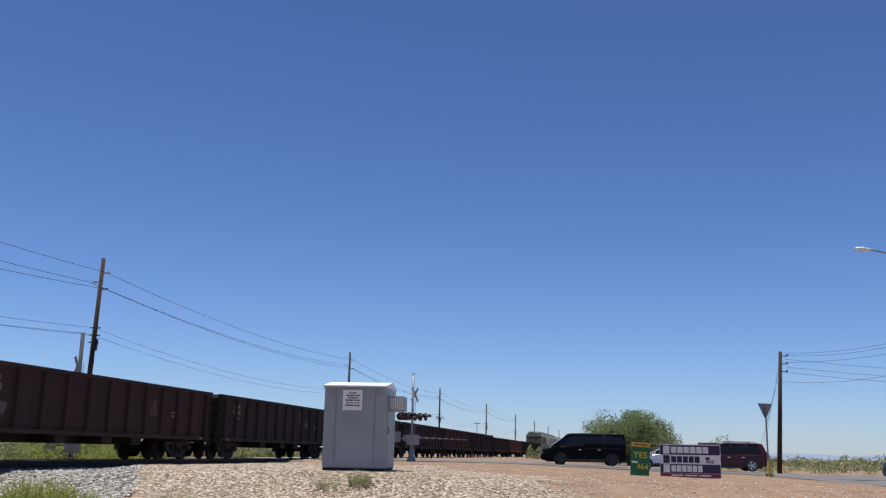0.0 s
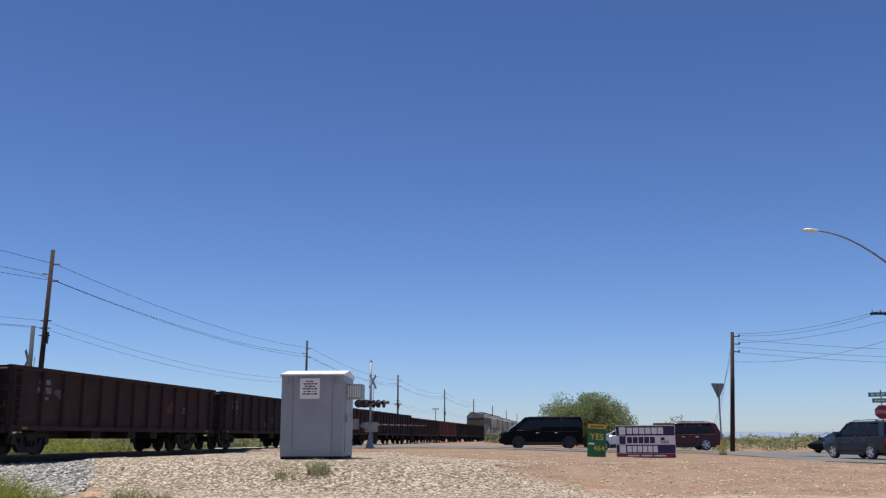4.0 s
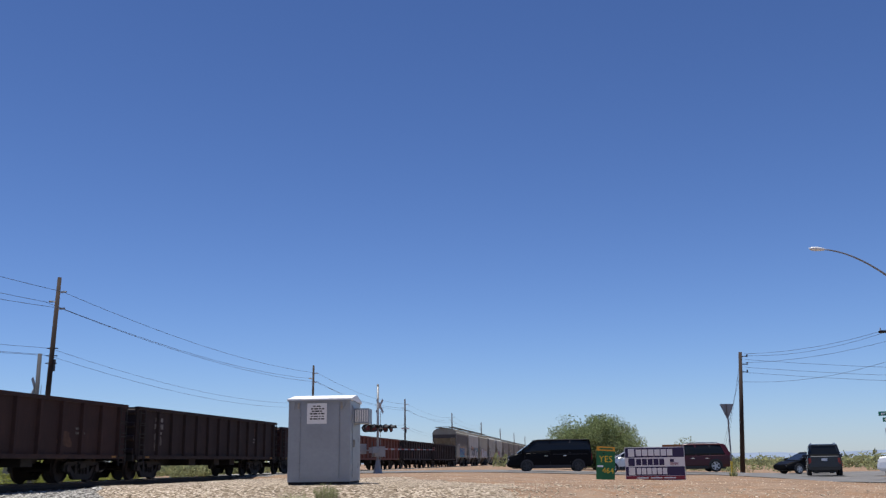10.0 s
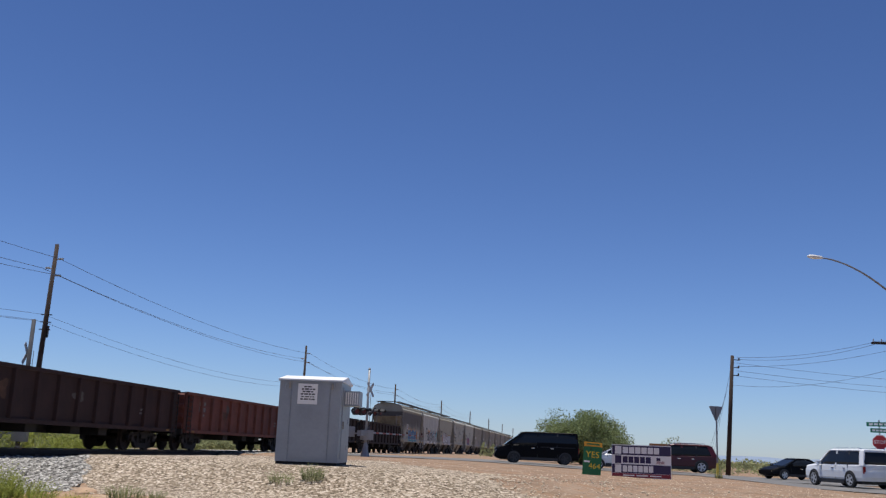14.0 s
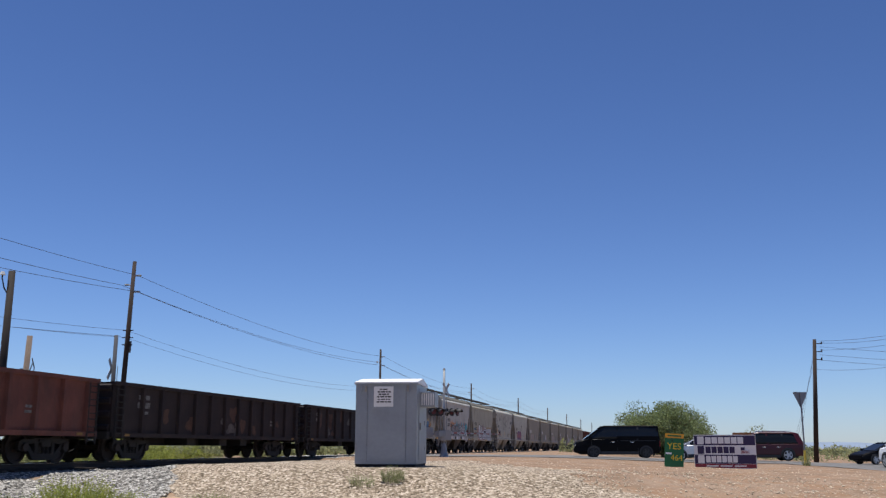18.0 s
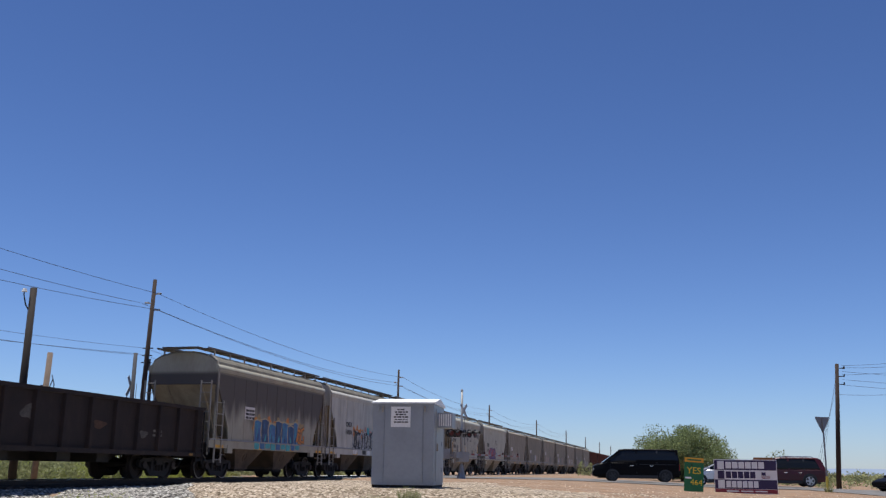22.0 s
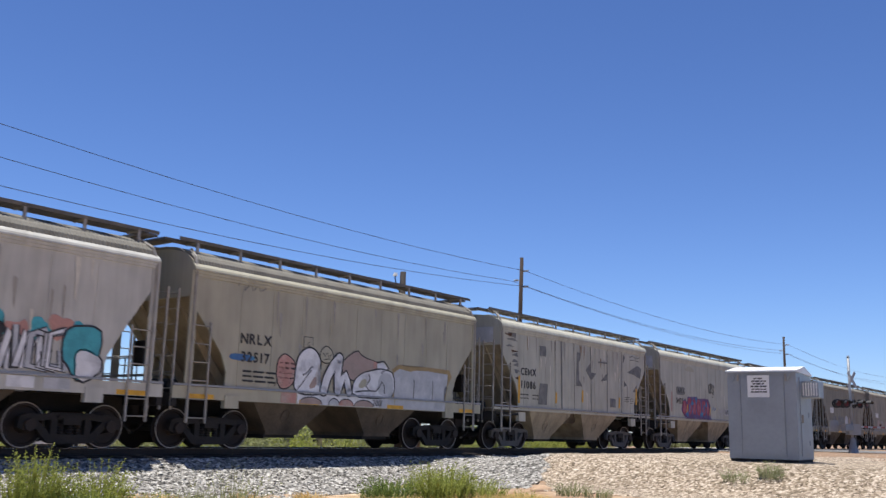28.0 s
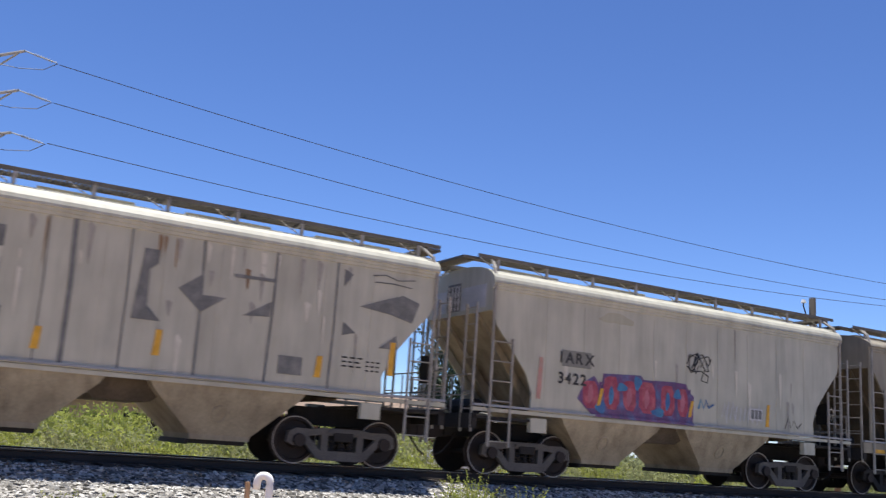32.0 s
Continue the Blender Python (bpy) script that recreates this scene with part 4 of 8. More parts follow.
def signal_cabinet(m):
    c = thing("signal_cabinet", m, "grey aluminium railway signal cabinet with pitched roof on gravel bank", "equipment cabinet")
    w, d, h = 1.66, 1.9, 2.2           # front width, depth, eave height; front faces -y
    # near-black footing: the shadow line at the foot is put into its colour
    part("base", box(B(), 0.02, w - 0.02, 0.02, d - 0.02, -0.14, 0.06), STEEL, c, "footing coloured dark for the shade at the cabinet base")
    part("body", box(B(), 0, w, 0, d, 0.06, h), GALV, c, bevel=0.015)
    bm = B()
    roof = [(-0.05, h - 0.02), (d + 0.05, h - 0.02), (d + 0.05, h + 0.02), (d / 2, h + 0.17), (-0.05, h + 0.02)]
    loft(bm, [[(x, y, z) for y, z in roof] for x in (-0.035, w + 0.035)])
    part("roof", bm, WHITE, c, "pale painted pitched roof")
    part("front_door", box(B(), 0.34, w - 0.30, -0.022, 0.0, 0.16, h - 0.12), GALV, c, bevel=0.006)
    for x in (0.32, w - 0.28):
        part("door_seam", box(B(), x - 0.004, x + 0.004, -0.008, 0.001, 0.1, h - 0.06), SEAMG, c)
    for x in (0.17, w - 0.17):
        bm = B()
        tube(bm, [(x, -0.03, h - 0.03), (x, -0.05, h - 0.16), (x - 0.02, -0.05, h - 0.26)], 0.02, n=6)
        box(bm, x - 0.04, x + 0.04, -0.03, 0.0, h - 0.14, h - 0.06)
        part("lifting_eye", bm, GALV, c)
    for x in (0.27, w - 0.24):        # hasp and hinge leaves on the front
        part("hasp", box(B(), x - 0.025, x + 0.025, -0.028, 0.0, h - 0.24, h - 0.08), RUNG, c, bevel=0.006)
    for z in (0.4, 1.1, 1.75):
        part("hinge", cyl(B(), (0.325, -0.026, z), (0.325, -0.026, z + 0.12), 0.014, n=6), GALV, c)
        part("hinge", cyl(B(), (w + 0.024, 1.31, z), (w + 0.024, 1.31, z + 0.12), 0.014, n=6), GALV, c)
    part("drip_edge", box(B(), -0.03, w + 0.03, -0.055, -0.04, h - 0.05, h - 0.015), GALV, c)
    s = part("notice_plate", box(B(), 0.50, 1.03, -0.03, -0.023, h - 0.64, h - 0.10), WHITE, c, "white notice plate with black print")
    for z, a, b, t in ((0.06, 0.66, 0.88, 0.026), (0.125, 0.60, 0.96, 0.03), (0.19, 0.63, 0.91, 0.03), (0.255, 0.58, 0.97, 0.03), (0.325, 0.60, 0.95, 0.022), (0.39, 0.58, 0.97, 0.03)):
        x, i = a, 0
        while x < b - 0.02:     # each line in short words
            e = min(b, x + (0.07, 0.11, 0.05, 0.09)[i % 4])
            part("print_bar", box(B(), x, e, -0.0335, -0.0305, h - 0.12 - z - t * 0.65, h - 0.12 - z + t * 0.65), INK, s)
            x, i = e + 0.022, i + 1
    part("side_door", box(B(), w, w + 0.02, 0.35, 1.3, 0.16, h - 0.14), GALV, c, bevel=0.006)
    part("door_handle", box(B(), w + 0.02, w + 0.06, 0.42, 0.46, 0.95, 1.15), RUNG, c)
    # louvred cooling box on the side
    v = part("vent_hood", box(B(), w, w + 0.42, 0.55, 1.25, h - 0.62, h - 0.22), GALV, c, "louvred cooling unit", bevel=0.02)
    for k in range(6):
        x = w + 0.05 + k * 0.062
        part("louvre", box(B(), x, x + 0.03, 0.535, 0.549, h - 0.58, h - 0.26), WHITE, v)
    return c


CAB = signal_cabinet(pose(-8.24, 24.33, 0.0, 0, 0, 6.5))

# ---- utility poles and wires ----
WOOD = mat("brown_treated_pole_wood", (0.032, 0.019, 0.014), 0.9, var=0.35, scale=2, fine=25, dirt=(0.055, 0.033, 0.025), streak=3)
WIRE = mat("aluminium_wire", (0.10, 0.10, 0.11), 0.5, 0.5, var=0.1)
INSUL = mat("grey_insulator", (0.32, 0.33, 0.35), 0.4, var=0.1)


def line_pole(x, y, top, lean=0.0, thick=0.17):
    g = ground_z(x, y)
    p = thing("utility_pole", pose(x, y, g - 0.2, 0, lean), "tall brown timber utility pole with side insulators", "utility pole", "poles along the railway")
    h = top - g + 0.2
    part("pole", cyl(B(), (0, 0, 0), (0, 0, h), thick, thick * 0.66, n=10), WOOD, p, smooth=True)
    for side, dz in ((1, 1.05), (-1, 1.7), (1, 2.2)):
        bm = B()
        tube(bm, [(side * 0.1, 0, h - dz), (side * 0.35, 0, h - dz + 0.03), (side * 0.62, 0, h - dz + 0.05)], [0.04, 0.05, 0.05], n=6)
        for k in range(4):
            cyl(bm, (side * (0.30 + 0.08 * k), 0, h - dz + 0.04), (side * (0.33 + 0.08 * k), 0, h - dz + 0.04), 0.075, n=8)
        part("post_insulator", bm, INSUL, p)
    for k, dz in enumerate((4.9, 5.4, 5.9)):
        part("bracket", box(B(), -0.14 - 0.25, 0.14 + 0.25, -0.04, 0.04, h - dz, h - dz + 0.07), WOOD, p)
    bm = B()
    cyl(bm, (0.2, 0.1, h - 6.4), (0.2, 0.1, h - 5.6), 0.07, n=8)
    part("cable_riser", bm, WIRE, p)
    return p


def span(pts_a, pts_b, sag, r=0.013, n=14, name="overhead_wire", label="thin sagging overhead power line"):
    bm = B()
    a, b = Vector(pts_a), Vector(pts_b)
    pts = [a.lerp(b, k / n) - Vector((0, 0, 4 * sag * (k / n) * (1 - k / n))) for k in range(n + 1)]
    tube(bm, pts, r, n=5)
    return tagged(part(name, bm, WIRE), label, "power line", "power lines")


LINE = [(-37.4, 1.2, 15.4), (-36.5, 57.9, 13.25), (-36.7, 118.0, 13.1), (-36.9, 177.5, 12.5), (-37.2, 237, 12.7), (-37.4, 297, 12.7), (-37.7, 357, 12.7), (-38, 417, 12.7), (-38.2, 477, 12.7)]
for i, (x, y, z) in enumerate(LINE):
    if i:
        line_pole(x, y, z, lean=1.4 if i == 1 else rng.uniform(-0.5, 0.5), thick=0.2)
# strain pole with three braced arms
g0 = ground_z(-37.4, 1.2)
sp = thing("strain_pole", pose(-37.4, 1.2, g0 - 0.2), "tall timber strain pole with three braced steel arms", "utility pole", "poles along the railway")
part("pole", cyl(B(), (0, 0, 0), (0, 0, 15.4 - g0), 0.24, 0.16, n=10), WOOD, sp, smooth=True)
for z in (13.42, 11.92, 10.34):
    zz = z - g0 + 0.2
    bm = B()
    tube(bm, [(0, 0, zz + 0.12), (2.2, 1.3, zz)], [0.07, 0.05])
    tube(bm, [(0, 0, zz - 0.65), (1.9, 1.1, zz - 0.05)], 0.035)
    part("braced_arm", bm, INSUL, sp)
    bm = B()
    tube(bm, [(2.2, 1.3, zz), (2.17, 2.4, zz - 0.16)], 0.022)
    for k in range(7):
        p = Vector((2.2, 1.3, zz)).lerp(Vector((2.17, 2.4, zz - 0.16)), 0.3 + 0.09 * k)
        cyl(bm, p, p + Vector((0, 0.03, -0.004)), 0.06, n=8)
    part("strain_insulator", bm, INSUL, sp)
    part("jumper", tube(B(), [(2.17, 2.45, zz - 0.17), (2.1, 2.0, zz - 0.5), (2.0, 1.2, zz - 0.62), (1.9, 0.2, zz - 0.6)], 0.014), WIRE, sp)
for (x0, y0, z0), (x1, y1, z1) in zip(LINE[:5], LINE[1:6]):
    for side, dz in ((0.6, 1.0), (-0.6, 1.65), (0.6, 2.15)):
        a = (x0 + side, y0, z0 - dz) if y0 > 10 else (-35.25, 3.7, {1.0: 13.22, 1.65: 11.75, 2.15: 10.22}[dz])
        span(a, (x1 + side, y1, z1 - dz), 0.9, r=0.016)
    for dz in (4.85, 5.35):
        span((x0, y0, z0 - dz - (2 if y0 < 10 else 0)), (x1, y1, z1 - dz), 1.1, r=0.011)

# ---- dark service pole with a yard light behind the train ----
DARKP = mat("dark_stained_pole", (0.02, 0.014, 0.012), 0.85, var=0.3)
LAMPG = mat("pale_lamp_housing", (0.7, 0.7, 0.68), 0.4, var=0.05)
yp = thing("yard_light_pole", pose(-23.4, 29.4, ground_z(-23.4, 29.4)), "short dark timber pole carrying a yard light", "light pole")
h = 6.83 - ground_z(-23.4, 29.4)
part("pole", cyl(B(), (0, 0, -0.2), (0, 0, h), 0.15, 0.12, n=10), DARKP, yp, smooth=True)
part("lamp_arm", tube(B(), [(0, 0, h - 1.0), (-0.12, -0.2, h - 0.65), (-0.12, -0.35, h - 0.3), (-0.1, -0.36, h - 0.15)], 0.025), STEEL, yp)
part("lamp_head", cyl(B(), (-0.1, -0.36, h - 0.2), (-0.1, -0.36, h - 0.08), 0.10, 0.06, n=10), LAMPG, yp)

# ---- crossing signals ----
ALU = mat("galvanised_mast", (0.27, 0.28, 0.29), 0.5, 0.4, var=0.1)
DULLW = mat("weathered_white_board", (0.36, 0.38, 0.40), 0.6, var=0.1)
DULLM = mat("weathered_mast_paint", (0.055, 0.06, 0.072), 0.8, var=0.2)
LENS = mat("dark_red_lens", (0.09, 0.01, 0.012), 0.4, var=0.1, bump=0)
BLACKM = mat("black_signal_backing", (0.02, 0.02, 0.022), 0.6, var=0.2)
REDW = mat("faded_red_stripe", (0.30, 0.06, 0.045), 0.5, var=0.1)


def crossing_signal(m, top, arm=True, label="galvanised railway crossing signal with crossbuck, red flashers and lowered gate"):
    buck = top - (1.12 if arm else 1.55)      # height of the crossbuck
    c = thing("crossing_signal", m, label, "crossing signal", "crossing signals")
    part("mast", cyl(B(), (0, 0, 0), (0, 0, top), 0.075 if arm else 0.105, 0.065 if arm else 0.09, n=10), ALU if arm else DULLM, c, smooth=True)
    part("mast_foot", loft(B(), [[(r * math.cos(a), r * math.sin(a), z) for a in [math.pi * k / 4 for k in range(8)]] for r, z in ((0.28, 0), (0.2, 0.25), (0.1, 0.75))]), ALU, c)
    for s in (-1, 1):
        bm = B()
        w, l = (0.09, 0.5) if arm else (0.11, 0.6)
        ca, sa = math.cos(radians(48)), s * math.sin(radians(48))
        pts = [(-l * ca - s * w * sa, 0, -l * sa + s * w * ca), (l * ca - s * w * sa, 0, l * sa + s * w * ca), (l * ca + s * w * sa, 0, l * sa - s * w * ca), (-l * ca + s * w * sa, 0, -l * sa - s * w * ca)]
        loft(bm, [[(x + 0.0, y + 0.09 + s * 0.012, z + buck) for x, y, z in pts], [(x, y + 0.1 + s * 0.012, z + buck) for x, y, z in pts]])
        part("crossbuck_blade", bm, DULLW, c, m=pose(0.2 if arm else 0, 0, 0, 0, 0, 38 if arm else 80))
    part("flasher_arm", cyl(B(), (-0.85, 0, 2.45), (0.85, 0, 2.45), 0.035, n=6), ALU, c)
    heads = ((-0.66, 0), (-0.30, 12), (0.30, 36), (0.64, 44)) if arm else ((-0.55, 0), (0.55, 0))
    for x, turn in heads:
        for d in (-1, 1):
            y0 = 0.14 * d
            f = part("flasher_disc", cyl(B(), (0, y0, 0), (0, y0 + d * 0.03, 0), 0.22, n=20), BLACKM, c, m=pose(x, 0, 2.45, 0, 0, turn))
            part("flasher_lens", cyl(B(), (0, y0 + d * 0.03, 0), (0, y0 + d * 0.06, 0), 0.14, 0.12, n=16), LENS, f)
            bm = B()
            rr = [(0.16 * math.cos(a), 0.16 * math.sin(a)) for a in [math.pi * (k / 8) for k in range(9)]]
            loft(bm, [[(a, y0 + d * 0.03, b) for a, b in rr], [(a, y0 + d * 0.30, b) for a, b in rr]], cap=False, closed=False)
            part("flasher_hood", bm, BLACKM, f)
    if arm:
        part("bell", cyl(B(), (0, 0, top), (0, 0, top + 0.09), 0.09, 0.04, n=10), ALU, c)
    part("ladder", tube(B(), [(0.16, 0.02, 0.2), (0.16, 0.02, top - 1.4)], 0.014, n=5), ALU, c)
    part("gate_motor", box(B(), -0.25, 0.35, -0.25, 0.25, 0.9, 1.45), ALU, c, bevel=0.04)
    part("control_box", box(B(), -1.1, -0.7, -0.12, 0.12, 1.05, 1.6), ALU, c, bevel=0.03)
    part("box_bracket", box(B(), -0.75, 0.0, -0.03, 0.03, 1.2, 1.28), ALU, c)
    if arm:
        a = new("gate_arm")
        a.parent, a.matrix_basis = c, pose(0.1, 0.0, 1.32, 0, 0, 42)
        for k in range(16):
            x = 0.5 + k * 0.42
            part("stripe", box(B(), x, x + 0.42, -0.018, 0.018, -0.045 + 0.0015 * k, 0.045 - 0.0015 * k), REDW if k % 2 else DULLW, a)
        for x in (2.6, 5.0, 7.1):
            part("arm_light", cyl(B(), (x, 0, 0.06), (x, 0, 0.17), 0.05, n=8), LENS, a)
        part("counterweight", box(B(), -1.0, -0.2, -0.12, 0.12, -0.2, 0.1), ALU, c, m=pose(0.1, 0, 1.3, 0, 0, 42))
    return c


MAST = Vector((-12.3, 51.7, ground_z(-12.3, 51.7)))
crossing_signal(pose(MAST.x, MAST.y, MAST.z, 0, 0, 33), 4.78 - MAST.z)
crossing_signal(pose(-24.6, 38.3, ground_z(-24.6, 38.3), 0, 0, 20), 5.5 - ground_z(-24.6, 38.3), False, "galvanised crossing signal mast with crossbuck behind the train")

# short weathered post beside the yard light
sx_, sy_ = -23.9, 31.2
sp2 = thing("service_post", pose(sx_, sy_, ground_z(sx_, sy_) - 0.1, 0, 1.5), "short weathered timber post with a looped cable", "post", "poles behind the railway")
hh = 4.75 - ground_z(sx_, sy_)
part("post", cyl(B(), (0, 0, 0), (0, 0, hh), 0.115, 0.105, n=10), mat("sun_greyed_post_wood", (0.20, 0.15, 0.115), 0.9, var=0.3, scale=2, fine=25), sp2, smooth=True)
part("cable_loop", tube(B(), [(0.1, 0, hh - 1.5), (0.2, 0.1, hh - 1.0), (0.12, 0.12, hh - 0.85), (0.2, 0.2, hh - 1.2), (0.16, 0.2, hh - 1.9)], 0.02), WIRE, sp2)
part("knob_bracket", box(B(), -0.24, -0.1, -0.05, 0.05, hh - 1.35, hh - 1.25), WIRE, sp2)

# ---- road ----
ASPH = mat("grey_asphalt", (0.13, 0.125, 0.12), 0.9, var=0.15, scale=0.5, fine=30, dirt=(0.19, 0.18, 0.165))


def strip(name, line, widths, material, label, lift=0.03):
    """A paved strip that follows the ground along a centre line."""
    vs, fs = [], []
    for i, (x, y) in enumerate(line):
        a = Vector(line[max(i - 1, 0)])
        b = Vector(line[min(i + 1, len(line) - 1)])
        d = (b - a).normalized()
        nrm = Vector((-d.y, d.x))
        for k in range(7):
            o = (k / 6 - 0.5) * widths[min(i, len(widths) - 1)]
            px, py = x + nrm.x * o, y + nrm.y * o
            vs.append((px, py, ground_z(px, py) + lift))
    for i in range(len(line) - 1):
        for k in range(6):
            fs.append((i * 7 + k, i * 7 + k + 1, i * 7 + 8 + k, i * 7 + 7 + k))
    ob = mesh_from(name, vs, fs, material)
    return tagged(ob, label, "road", kind="structure")


def dense(pts, step=3.0):
    out = []
    for a, b in zip(pts, pts[1:]):
        a, b = Vector(a), Vector(b)
        n = max(1, int((b - a).length / step))
        out += [tuple(a.lerp(b, k / n)) for k in range(n)]
    return out + [tuple(pts[-1])]


strip("road", dense([(-120, 57), (-40, 58.5), (-10, 59.5), (4, 60.5), (11, 64), (20, 70.5), (45, 85), (120, 122), (300, 200)]), [13.5], ASPH, "sun-bleached grey asphalt road over the railway crossing")
strip("road_junction", dense([(10.5, 61), (10.6, 54), (13.5, 46.5), (22, 40), (40, 32), (90, 15)]), [9.5], ASPH, "grey asphalt side road meeting the main road", lift=0.026)

# ---- vehicles ----
TYRE = mat("black_tyre", (0.02, 0.02, 0.021), 0.85, var=0.2)
ALLOY = mat("silver_alloy_rim", (0.55, 0.56, 0.57), 0.35, 0.25, var=0.05)
DGLASS = glass("tinted_car_glass")
HEADL = mat("clear_headlight", (0.75, 0.77, 0.8), 0.1, 0.3, var=0.05, bump=0)
TAILL = mat("red_tail_light", (0.35, 0.015, 0.015), 0.2, var=0.05, bump=0)
TRIM = mat("black_plastic_trim", (0.025, 0.025, 0.027), 0.6, var=0.1)
DRIM = mat("dark_steel_rim", (0.035, 0.036, 0.038), 0.5, 0.2, var=0.1)
CHROME = mat("chrome_trim", (0.6, 0.6, 0.62), 0.15, 1.0, var=0.03, bump=0)


def section(x, zlo, zhi, wlo, whi, k=0.08):
    """Cross-section across the car at x: wider below or above, with rounded corners."""
    h = zhi - zlo
    return [(x, -wlo + k, zlo), (x, wlo - k, zlo), (x, wlo, zlo + h * 0.2), (x, (wlo + whi) / 2 + 0.01, zlo + h * 0.6), (x, whi, zhi - min(k, h * 0.2)), (x, whi - k, zhi), (x, -whi + k, zhi), (x, -whi, zhi - min(k, h * 0.2)), (x, -(wlo + whi) / 2 - 0.01, zlo + h * 0.6), (x, -wlo, zlo + h * 0.2)]


def wheel(v, x, y, r, rim, side):
    w = new("wheel")
    w.parent, w.matrix_basis = v, pose(x, y, r)
    bm = B()
    prof = [(-0.11, r * 0.62), (-0.11, r * 0.93), (-0.07, r), (0.07, r), (0.11, r * 0.93), (0.11, r * 0.62)]
    loft(bm, [[(rr * math.cos(a), d, rr * math.sin(a)) for a in [2 * math.pi * k / 20 for k in range(20)]] for d, rr in prof])
    part("tyre", bm, TYRE, w, smooth=False)
    bm = B()
    o = side * 0.112
    loft(bm, [[(rr * math.cos(a), o - side * dd, rr * math.sin(a)) for a in [2 * math.pi * k / 20 for k in range(20)]] for rr, dd in ((r * 0.70, -0.004), (r * 0.62, 0.0), (r * 0.58, 0.03))], cap=False)
    for k in range(5):
        a = 2 * math.pi * k / 5
        c, s = math.cos(a), math.sin(a)
        pts = [(r * 0.1, -0.055), (r * 0.63, -0.045), (r * 0.63, 0.045), (r * 0.1, 0.055)]
        loft(bm, [[(p * c - q * s, o + side * 0.002, p * s + q * c) for p, q in pts], [(p * c - q * s, o - side * 0.03, p * s + q * c) for p, q in pts]])
    cyl(bm, (0, o - side * 0.06, 0), (0, o, 0), r * 0.16, n=10)
    part("rim", bm, rim, w)
    return w


def car(name, label, cat, paint, body, cabin, roofx, wheels_x, r, width, rim=ALLOY, rack=False, spare=False, boxy=False, flare=False):
    """A road vehicle facing +x. body and cabin: rows of (x, low, high, half width low, half width high)."""
    v = thing(name, pose(0, 0, 0), label, cat, "road vehicles")
    part("body", loft(B(), [section(*s) for s in body]), paint, v, smooth=False, bevel=0.02)
    part("glasshouse", loft(B(), [section(*s, 0.06) for s in cabin]), DGLASS, v, "dark tinted windows")
    zr = max(s[2] for s in cabin)
    hw = [s[4] for s in cabin if s[2] > zr - 0.08][0]
    x0, x1 = roofx
    part("roof", loft(B(), [[(x, -h2, z), (x, -h2 + 0.06, z + 0.045), (x, h2 - 0.06, z + 0.045), (x, h2, z), (x, h2 - 0.02, z - 0.05), (x, -h2 + 0.02, z - 0.05)] for x, h2, z in ((x0, hw * 0.94, zr - 0.045), (x0 + 0.25, hw + 0.015, zr - 0.015), (x1 - 0.25, hw + 0.015, zr - 0.015), (x1, hw * 0.95, zr - 0.05))]), paint, v)
    # pillars from the roof to the belt line
    cx = [s[0] for s in cabin]
    belt = cabin[0][1]
    wl = max(s[3] for s in cabin)
    tops = [x0 + 0.08, x0 + (x1 - x0) * 0.36, x0 + (x1 - x0) * 0.72, x1 - 0.05]
    lows = [cx[0] + 0.05, x0 + (x1 - x0) * 0.37, x0 + (x1 - x0) * 0.71, cx[-1] - 0.05]
    for i, (a, b) in enumerate(zip(tops, lows)):
        for s in (-1, 1):
            w = 0.05 if i in (1, 2) else (0.17 if i == 0 and rack else 0.07)
            bm = B()
            loft(bm, [[(b - w, s * (wl - 0.03), belt), (b + w, s * (wl - 0.03), belt), (b + w, s * (wl + 0.012), belt), (b - w, s * (wl + 0.012), belt)],
                      [(a - w, s * (hw - 0.04), zr - 0.05), (a + w, s * (hw - 0.04), zr - 0.05), (a + w, s * (hw + 0.012), zr - 0.05), (a - w, s * (hw + 0.012), zr - 0.05)]])
            part("pillar", bm, paint if i not in (1,) else TRIM, v)
    if rack or boxy:      # corner posts round the rear window
        for s in (-1, 1):
            bm = B()
            loft(bm, [[(cx[0] - 0.03, s * (wl + 0.01), belt), (cx[0] - 0.03, s * (wl - 0.14), belt), (cx[0] + 0.04, s * (wl - 0.14), belt), (cx[0] + 0.04, s * (wl + 0.01), belt)],
                      [(cx[1] - 0.03, s * (hw + 0.01), zr - 0.1), (cx[1] - 0.03, s * (hw - 0.12), zr - 0.1), (cx[1] + 0.04, s * (hw - 0.12), zr - 0.1), (cx[1] + 0.04, s * (hw + 0.01), zr - 0.1)]])
            part("rear_pillar", bm, paint if rack else TRIM, v)
    for x in wheels_x:
        for s in (-1, 1):
            y = s * (width - 0.10)
            bm = B()
            arch = [(x + (r + 0.07) * math.cos(a), r + (r + 0.07) * math.sin(a)) for a in [math.pi * (-0.06 + 1.12 * k / 12) for k in range(13)]]
            loft(bm, [[(a, s * (width - 0.02), b) for a, b in arch], [(a, s * (width + 0.012 + (0.09 if flare else 0)), b) for a, b in arch]], cap=True)
            part("wheel_arch", bm, TRIM, v)
            wheel(v, x, y + s * 0.02 + (s * 0.07 if flare else 0), r, rim, s)
    f, b = body[0], body[-1]
    xf, xb = max(f[0], b[0]), min(f[0], b[0])
    zh = (f[1] + f[2]) / 2 if f[0] > b[0] else (b[1] + b[2]) / 2
    fr = max(body, key=lambda q: q[0])
    re = min(body, key=lambda q: q[0])
